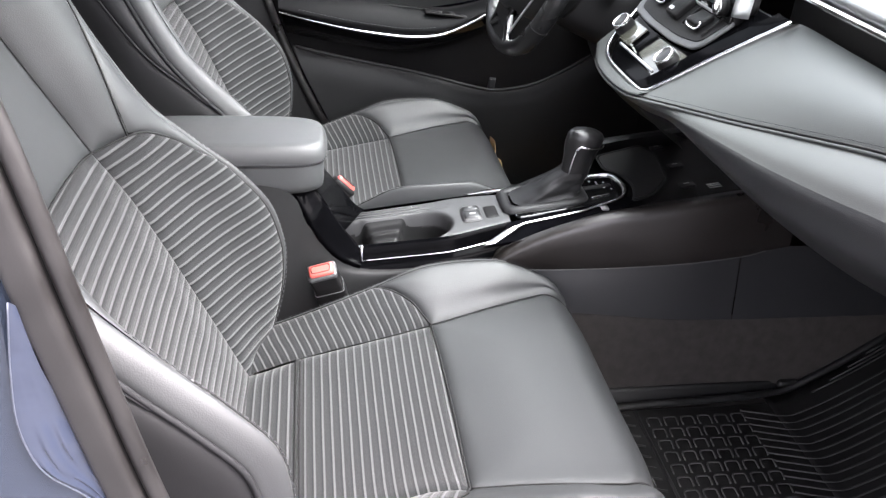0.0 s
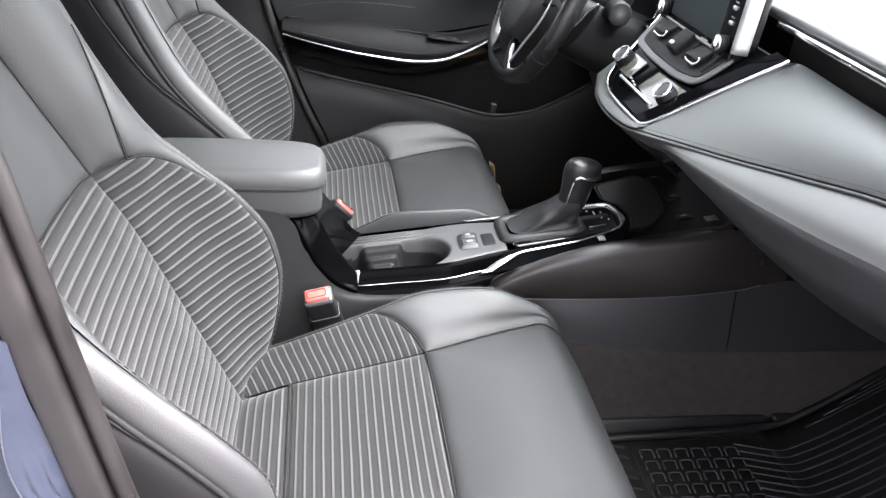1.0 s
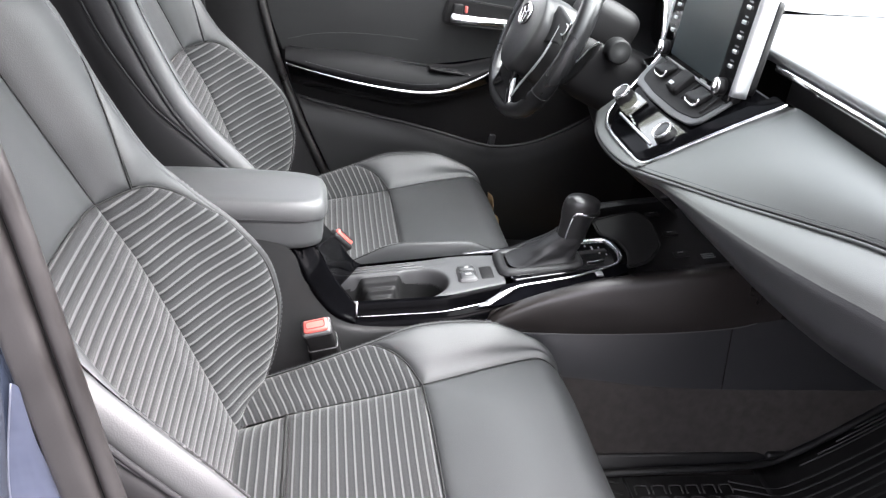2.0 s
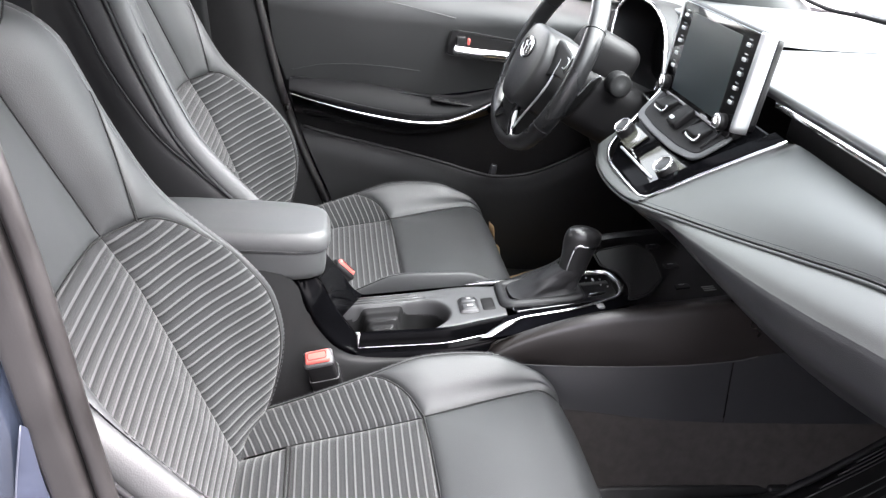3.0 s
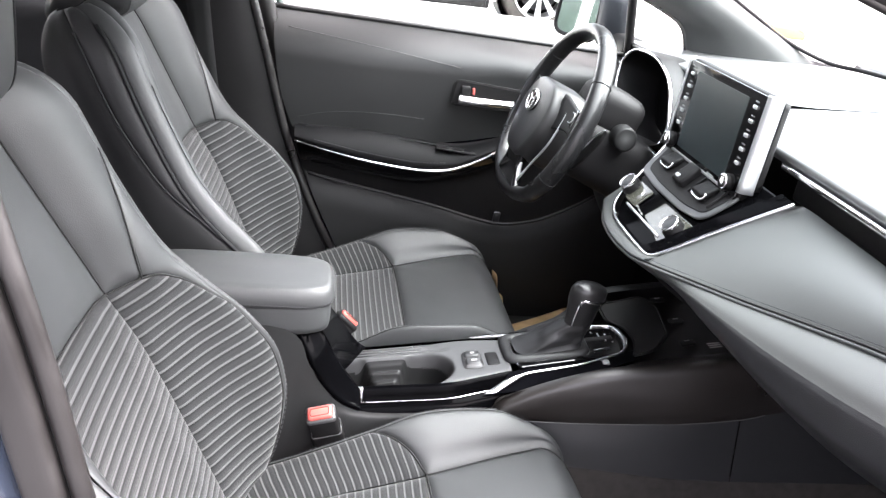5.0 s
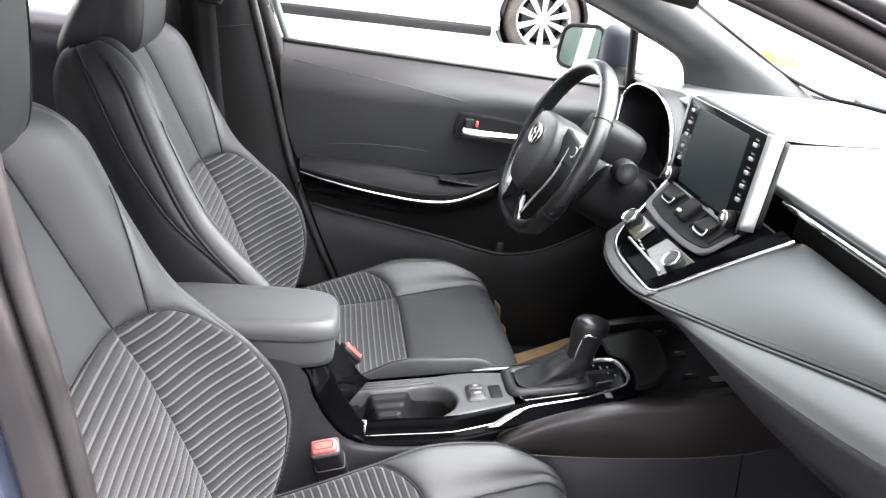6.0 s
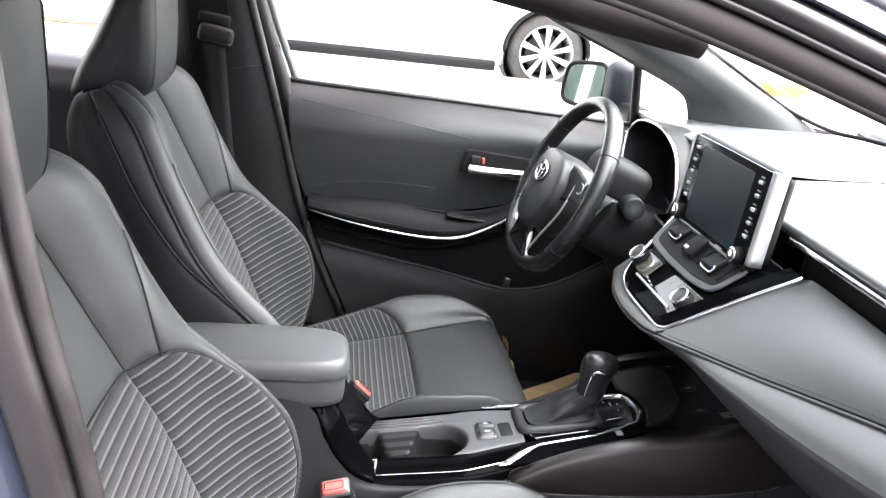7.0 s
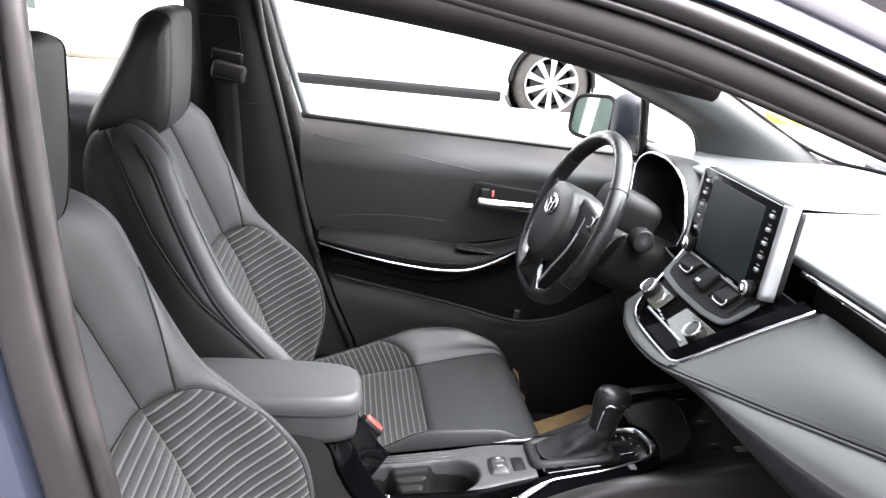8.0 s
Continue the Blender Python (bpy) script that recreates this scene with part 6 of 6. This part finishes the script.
# rear left door and window line seen between the seats
part("rear_door_trim", net("rear_door_trim", [[(-1.5, .745, 1.045), (-.9, .75, 1.045), (-.40, .75, 1.035)], [(-1.5, .70, 1.035), (-.9, .705, 1.035), (-.40, .705, 1.025)], [(-1.5, .675, .99), (-.9, .68, .99), (-.40, .685, .98)], [(-1.5, .69, .85), (-.9, .69, .85), (-.40, .70, .85)], [(-1.5, .72, .30), (-.9, .72, .30), (-.40, .72, .30)]], 14, 14), PLASTIC_SOFT, body)
part("rear_pane", net("rear_pane", [[(-1.4, .74, 1.03), (-.45, .745, 1.03)], [(-1.2, .70, 1.18), (-.42, .70, 1.18)], [(-1.0, .63, 1.33), (-.42, .635, 1.33)]], 6, 6), GLASS, body).visible_shadow = False
part("rear_bulkhead", rbox((.12, 1.4, .75), .04, Matrix.Translation((-1.42, 0, .62))), PLASTIC_DEEP, body)
part("rear_bench", rbox((.55, 1.30, .22), .05, Matrix.Translation((-1.05, 0, .42))), LEATHER_DARK, body, "black rear bench")
part("rear_side_near", rbox((1.25, .06, .75), .02, Matrix.Translation((-.98, -.76, .66))), PLASTIC_DEEP, body)
part("windscreen", net("windscreen", [[(1.27, -.60, 1.02), (1.36, 0, 1.03), (1.27, .60, 1.02)], [(.85, -.595, 1.17), (.93, 0, 1.20), (.85, .595, 1.17)], [(.40, -.56, 1.31), (.48, 0, 1.36), (.40, .56, 1.31)], [(.24, -.55, 1.345), (.30, 0, 1.385), (.24, .55, 1.345)]], 16, 16), SCREEN_GLASS, body, "clear windscreen")
part("bonnet", net("bonnet", [[(1.3, y, .98 - .03 * (y / .6) ** 2) for y in (-.72, 0, .72)], [(1.9, y, .90 - .03 * (y / .6) ** 2) for y in (-.72, 0, .72)], [(2.35, y, .72 - .03 * (y / .6) ** 2) for y in (-.70, 0, .70)]], 16, 16), PAINT, body, "slate blue bonnet")
for x in (-1.12, 1.58):
    for y in (-.74, .74):
        part("wheel", lathe([(.20, -.10), (.315, -.10), (.325, -.07), (.325, .07), (.315, .10), (.20, .10)], Matrix.Translation((x, y, .325)) @ Matrix.Rotation(math.pi / 2, 4, "X"), 32), TYRE, body)

# outer shell behind and in front of the cabin
for sg in (-1, 1):
    part("rear_quarter", net("rear_quarter", [[(-.40, sg * .80, .98), (-1.0, sg * .80, 1.0), (-1.6, sg * .77, 1.0), (-2.2, sg * .70, .96)], [(-.32, sg * .86, .70), (-1.0, sg * .87, .70), (-1.6, sg * .85, .70), (-2.28, sg * .74, .66)], [(-.25, sg * .83, .30), (-1.0, sg * .84, .34), (-1.6, sg * .82, .34), (-2.25, sg * .72, .34)]], 20, 12, flip=sg < 0), PAINT, body, "slate blue rear side")
part("boot_lid", net("boot_lid", [[(-1.62, y, 1.04 - .02 * (y / .6) ** 2) for y in (-.72, 0, .72)], [(-2.1, y, 1.03 - .02 * (y / .6) ** 2) for y in (-.70, 0, .70)], [(-2.28, y, .92 - .02 * (y / .6) ** 2) for y in (-.70, 0, .70)], [(-2.32, y, .45) for y in (-.70, 0, .70)]], 16, 20), PAINT, body, "slate blue boot lid")
part("rear_window", net("rear_window", [[(-1.15, y, 1.365 - .05 * (y / .5) ** 2) for y in (-.52, 0, .52)], [(-1.62, y, 1.05) for y in (-.60, 0, .60)]], 10, 8), GLASS, body)
part("front_bumper", net("front_bumper", [[(2.30, -.74, .74), (2.42, -.4, .74), (2.45, 0, .74), (2.42, .4, .74), (2.30, .74, .74)], [(2.34, -.76, .50), (2.48, -.4, .50), (2.52, 0, .50), (2.48, .4, .50), (2.34, .76, .50)], [(2.28, -.74, .25), (2.42, -.4, .22), (2.46, 0, .22), (2.42, .4, .22), (2.28, .74, .25)]], 24, 14), PAINT, body, "slate blue bumper")

# passenger's door, swung wide open ahead of the opening; unseen, added to block light
near_door = thing("passenger_door", (.98, -.80, .30), "wide open slate blue front door with black inner trim", "car door")
DA = radians(64)


def swung(a, z, d):
    """a along the open door from its hinge, height, and d out from its inner face towards the front."""
    return Vector((.985 - a * math.cos(DA) + d * math.sin(DA), -.80 - a * math.sin(DA) - d * math.cos(DA), z))


part("inner_trim", net("inner_trim", [[swung(a, z, d) for a in (.02, .35, .7, 1.06)] for z, d in ((1.0, .03), (.97, .0), (.85, -.012), (.74, .01), (.68, .03), (.5, .02), (.30, .03))], 24, 24), DOOR_TRIM, near_door, "black padded inner trim")
part("arm_rest", net("arm_rest", [[swung(a, z, d) for a in (.25, .5, .75, .95)] for z, d in ((.745, .01), (.75, -.03), (.735, -.055), (.70, -.05), (.67, .02))], 20, 14), ARM_SOFT, near_door)
part("outer_skin", net("outer_skin", [[swung(a, z, d) for a in (.0, .35, .7, 1.08)] for z, d in ((1.0, .045), (.90, .10), (.7, .135), (.5, .13), (.28, .10))], 20, 20, flip=True), PAINT, near_door, "slate blue outer skin")
part("door_edge", net("door_edge", [[swung(1.06, z, .03), swung(1.08, z, d)] for z, d in ((1.0, .045), (.90, .10), (.7, .135), (.5, .13), (.28, .10))], 4, 16), PAINT, near_door)
part("window_frame", tube("window_frame", [swung(.12, 1.0, .04), swung(.40, 1.14, .0), (swung(.75, 1.29, -.05)), swung(.95, 1.335, -.07), swung(1.06, 1.33, -.07), swung(1.08, 1.18, -.02), swung(1.07, 1.0, .03)], .020, smooth_steps=5), PLASTIC_DEEP, near_door, "black window frame")
part("window_pane", net("window_pane", [[swung(.14, 1.0, .04), swung(.6, 1.0, .04), swung(1.06, 1.0, .04)], [swung(.40, 1.13, .0), swung(.75, 1.15, .0), swung(1.07, 1.17, -.01)], [swung(.74, 1.28, -.05), swung(.9, 1.315, -.06), swung(1.05, 1.32, -.065)]], 10, 10), GLASS, near_door, "clear window glass").visible_shadow = False

# seat belt on the far pillar
belt = thing("seat_belt", (-.29, .63, .80), "black seat belt webbing hanging from its pillar guide", "seat belt")
part("guide", rbox((.066, .022, .026), .007, Matrix.Translation((-.306, .634, 1.158)) @ Matrix.Rotation(.12, 4, "Y")), PLASTIC_DEEP, belt, "black adjuster block")
part("guide_ring", rbox((.072, .024, .040), .012, Matrix.Translation((-.301, .622, 1.128)) @ Matrix.Rotation(.16, 4, "Y") @ Matrix.Rotation(-.25, 4, "X")), PLASTIC_DEEP, belt, "black belt ring")
part("guide_slot", rbox((.060, .006, .006), .002, Matrix.Translation((-.301, .6115, 1.114)) @ Matrix.Rotation(.16, 4, "Y")), PIPING, belt)
part("webbing", net("webbing", [[(-.330, .618, 1.115), (-.315, .630, .95), (-.300, .645, .80), (-.285, .655, .60)], [(-.283, .614, 1.115), (-.268, .626, .95), (-.253, .641, .80), (-.238, .651, .60)]], 20, 4, thick=.0015), WEBBING, belt, "black webbing")

# floor mats and the paper sheet in the driver's footwell
fm = thing("rubber_floor_mat", (.65, -.42, .30), "black ribbed all-weather rubber floor mat", "floor mat")
part("base", slab("base", rounded([(.40, -.70), (.80, -.70), (.80, -.175), (.40, -.175)], .03), .006, .002, Matrix.Translation((0, 0, .302))), MAT_RUBBER, fm)


def toe(x, y):
    """The mat's top: flat, then rising up the toe board."""
    t = max(0, x - .765)
    return .309 + .75 * t * t / (t + .10)


part("slope", net("slope", [[(x, y, toe(x, y)) for y in (-.70, -.45, -.16 + .10 * max(0, x - .80))] for x in (.76, .80, .84, .90, .98, 1.06, 1.14)], 20, 24, flip=True, thick=.004), MAT_RUBBER, fm)
part("rim", tube("rim", [(.42, -.176, .312), (.55, -.172, .316), (.70, -.168, .318)] + [(x, -.158 + .10 * max(0, x - .80), toe(x, 0) + .006) for x in (.79, .84, .90, .98, 1.06, 1.14)], .007, smooth_steps=5), MAT_RUBBER, fm)
part("side_wall", net("side_wall", [[(.42, -.168, .306), (.55, -.164, .306), (.70, -.160, .306), (.80, -.152, .312)], [(.42, -.150, .335), (.55, -.150, .337), (.70, -.150, .337), (.80, -.146, .333)]], 24, 6, thick=.004), MAT_RUBBER, fm)
clip = part("mat_clip", rbox((.040, .016, .014), .006, Matrix.Translation((.805, -.150, .330))), MAT_RUBBER, fm, "rubber corner tab")
tread = tube("tread_rib", [(-.011, -.010, 0), (-.011, .002, .0028), (-.007, .0055, .0034), (.007, .0055, .0034), (.011, .002, .0028), (.011, -.010, 0)], .0014, 6, smooth_steps=2)
tread.materials.append(MAT_RIDGE)
for i in range(6):
    for j in range(12):
        o = tagged(new("tread_rib", tread))
        o.parent, o.location = fm, Vector((.534 + .0305 * i, -.207 - .0266 * j, .309)) - ORIGIN[fm.name]
part("divider", tube("divider", [(.512, -.18, .309), (.510, -.66, .309)], .0024, 6), MAT_RIDGE, fm)
for k in range(19):
    part("ridge", tube("ridge", [(.415, -.165 - .0236 * k, .309), (.500, -.192 - .0236 * k, .309)], .0017, 6), MAT_RIDGE, fm)
for k in range(29):
    y = -.192 - .0168 * k
    part("ridge", tube("ridge", [(.700, y, .3095), (.735, y - .010, .3095), (.775, y - .0205, .310)] + [(x, y - .0205 + (x - .79) * .07, toe(x, y) + .0012) for x in (.80, .85, .92, 1.0, 1.08)], .0016, 6, smooth_steps=3), MAT_RIDGE, fm)
for k in range(7):
    x0 = .835 + .034 * k
    y = -.180 + .0168 * k * .55
    part("ridge", tube("ridge", [(x, y + (x - x0) * .07, toe(x, y) + .0012) for x in np.linspace(x0, 1.08, 5)], .0016, 6, smooth_steps=2), MAT_RIDGE, fm)
solo("driver_floor_mat", slab("driver_floor_mat", rounded([(.38, .18), (.98, .18), (.98, .70), (.38, .70)], .03), .008, .002, Matrix.Translation((0, 0, .302))), MAT_RUBBER, "black rubber floor mat in the driver's footwell", "floor mat")
top_y = np.linspace(.34, .575, 7)
sheet = [[(.388 + .004 * (i % 2), y, .455 + .19 * (y - .36) + (.010 if i % 2 else 0)) for i, y in enumerate(top_y)],
         [(.400 + .006 * (i % 2), y, .41) for i, y in enumerate(top_y)],
         [(.425 + .010 * (i % 2), y + .012, .336) for i, y in enumerate(top_y)],
         [(.52, .30 + .055 * i, .334 + .008 * (i % 2)) for i in range(7)],
         [(.66, .30 + .068 * i, .332 + .010 * ((i + 1) % 2)) for i in range(7)]]
solo("paper_sheet", net("paper_sheet", sheet, 40, 24, thick=.0008), KRAFT, "crumpled brown kraft paper sheet in the footwell", "paper")


# ---- outside ----
def ground_z(y):
    t = min(max((y - 1.4) / 3.6, 0), 1)
    return .30 * t * t * (3 - 2 * t)


xs = [-600, -60, -15, -6, -3, 0, 3, 6, 15, 60, 600]
ys = [-600, -60, -15, -6, -3, 0, 1, 1.4, 2, 2.6, 3.2, 3.8, 4.4, 5, 6, 9, 15, 60, 600]
solo("ground", mesh("ground", [(x, y, ground_z(y)) for y in ys for x in xs], quads(len(xs), len(ys))), CONCRETE, "pale sunlit concrete car park", "ground", "structure")

# added out of view: dark ground that lowers the bounce into the cabin
solo("road", mesh("road", [(x, y, .004) for y in (-60, -15, -5, -2, 0, 1.35) for x in (-60, -15, -5, 0, 5, 15, 60)], quads(7, 6)), ASPHALT, "unseen dark ground added round the car to cut bounced light", "road", "structure")

suv = thing("parked_car", (.2, 6.6, .30), "white car parked alongside with ten-spoke alloy wheels", "car")
G = .30
FY = 5.86
rows = []
for z, y in ((.20, FY + .06), (.30, FY), (.55, FY - .03), (.80, FY - .05), (1.02, FY - .02), (1.10, FY + .06), (1.45, FY + .22), (1.68, FY + .38), (1.74, FY + .75), (1.74, FY + 1.2)):
    rows.append([(x, y + k, G + z * h) for x, k, h in ((-2.6, .5, .9), (-2.45, .12, 1), (-1.6, 0, 1), (-.4, 0, 1), (.5, 0, 1), (1.2, 0, 1), (1.55, 0, 1 if z < 1.05 else .97), (2.1, .02, 1 if z < 1.05 else .8), (2.5, .12, 1 if z < .9 else .62), (2.75, .5, .9 if z < .9 else .56))])
side = net("body_side", rows, 300, 110)
WX, WZ = 1.775, G + .335
bm = bmesh.new()
bm.from_mesh(side)
bmesh.ops.delete(bm, geom=[f for f in bm.faces if any(math.hypot(f.calc_center_median().x - wx, f.calc_center_median().z - WZ) < .375 for wx in (WX, WX - 2.75))], context="FACES")
part("body_side", bm, WHITE_PAINT, suv, "white body side")
part("sill", rbox((3.0, .12, .085), .02, Matrix.Translation((-.15, FY + .07, G + .185))), PLASTIC_DEEP, suv, "black sill")
for wx in (WX, WX - 2.75):
    wh = part("wheel", lathe([(.240, -.09), (.30, -.105), (.325, -.09), (.332, -.05), (.332, .08), (.30, .1), (.240, .1)], Matrix.Translation((wx, FY + .075, WZ)) @ Matrix.Rotation(math.pi / 2, 4, "X"), 48, cap=False), TYRE, suv, "grey worn tyre")
    part("rim", lathe([(.241, .098), (.237, .11), (.226, .10), (.216, .03), (.21, -.05)], Matrix.Translation((wx, FY + .075, WZ)) @ Matrix.Rotation(math.pi / 2, 4, "X"), 48, cap=False), ALLOY, wh)
    part("disc", lathe([(.0, .02), (.17, .02), (.17, .0), (.0, .0)], Matrix.Translation((wx, FY + .075, WZ)) @ Matrix.Rotation(math.pi / 2, 4, "X"), 32), BRAKE, wh)
    part("hub", lathe([(.055, .05), (.05, .088), (.03, .094), (.0, .094)], Matrix.Translation((wx, FY + .075, WZ)) @ Matrix.Rotation(math.pi / 2, 4, "X"), 24), ALLOY, wh)
    for k in range(10):
        m = Matrix.Translation((wx, FY + .075, WZ)) @ Matrix.Rotation(2 * math.pi * k / 10, 4, "Y")
        bm = bmesh.new()
        vs = [bm.verts.new(v) for v in ((-.012, -.078, .03), (.012, -.078, .03), (.027, -.095, .226), (-.027, -.095, .226), (-.012, -.05, .03), (.012, -.05, .03), (.022, -.06, .226), (-.022, -.06, .226))]
        for f in ((0, 1, 2, 3), (7, 6, 5, 4), (0, 4, 5, 1), (1, 5, 6, 2), (2, 6, 7, 3), (3, 7, 4, 0)):
            bm.faces.new([vs[i] for i in f])
        bm.transform(m)
        part("spoke", bm, ALLOY, wh, "silver spoke")
    part("arch", tube("arch", [(wx + .375 * math.sin(a), FY - .032, WZ + .375 * math.cos(a) - .0) for a in np.linspace(-1.62, 1.62, 40)], .022, 8, flat=(.018, .018)), PLASTIC_DEEP, suv, "black wheel arch")
    part("arch_liner", lathe([(.39, .02), (.39, -.25), (0, -.25)], Matrix.Translation((wx, FY + .005, WZ)) @ Matrix.Rotation(math.pi / 2, 4, "X"), 40, cap=False), PLASTIC_DEEP, suv)

solo("kerb", rbox((17, .22, .24), .03, Matrix.Translation((.5, 5.40, .335))), CONCRETE, "low pale concrete kerb before the parking row", "kerb", "structure")

hall = thing("building", (-6, 12, .3), "long pale building with a row of green-grey windows", "building")
part("wall", rbox((16, 1.0, 4.2), .02, Matrix.Translation((-9, 12, 2.3))), WALL, hall, "pale wall")
for k in range(4):
    for x0, x1 in ((-5.20, -3.80), (-3.73, -3.30)):
        xm, w = (x0 + x1) / 2 - 3.0 * k, x1 - x0
        win = part("window", rbox((w, .10, 1.9), .01, Matrix.Translation((xm, 11.47, 1.37))), WINDOW_DARK, hall, "green-grey glazing")
        part("sill", rbox((w + .06, .18, .05), .01, Matrix.Translation((xm, 11.43, .40))), WALL, win)
        if w > 1:
            part("frame", rbox((.06, .14, 1.9), .01, Matrix.Translation((xm - .2, 11.46, 1.37))), WALL, win)
shed = thing("showroom", (-19, 3, 0), "pale showroom behind the car with tall dark window bays", "building")
part("wall", rbox((1.0, 16, 5.0), .02, Matrix.Translation((-19, 2, 2.5))), WALL, shed, "pale wall")
for k in range(9):
    win = part("window", rbox((.10, 1.38, 3.4), .01, Matrix.Translation((-18.47, -4.6 + 1.65 * k, 2.0))), WINDOW_DARK, shed, "tall dark glazing")
    part("frame", rbox((.14, .07, 3.4), .01, Matrix.Translation((-18.46, -4.6 + 1.65 * k, 2.0))), WALL, win)
solo("grass_bank", net("grass_bank", [[(x, 7.3 + j * .3, .30 + .05 * math.sin(math.pi * j / 3) + .012 * math.sin(x * 9 + j)) for x in np.linspace(-4.5, -1.9, 12)] for j in range(4)], 60, 14), DRY_GRASS, "strip of dry straw-coloured grass on the car park", "grass", "stuff")
solo("kerb_block", rbox((.44, .30, .14), .03, Matrix.Translation((4.99, 7.45, .36))), YELLOW, "yellow painted parking block on the ground", "parking block")
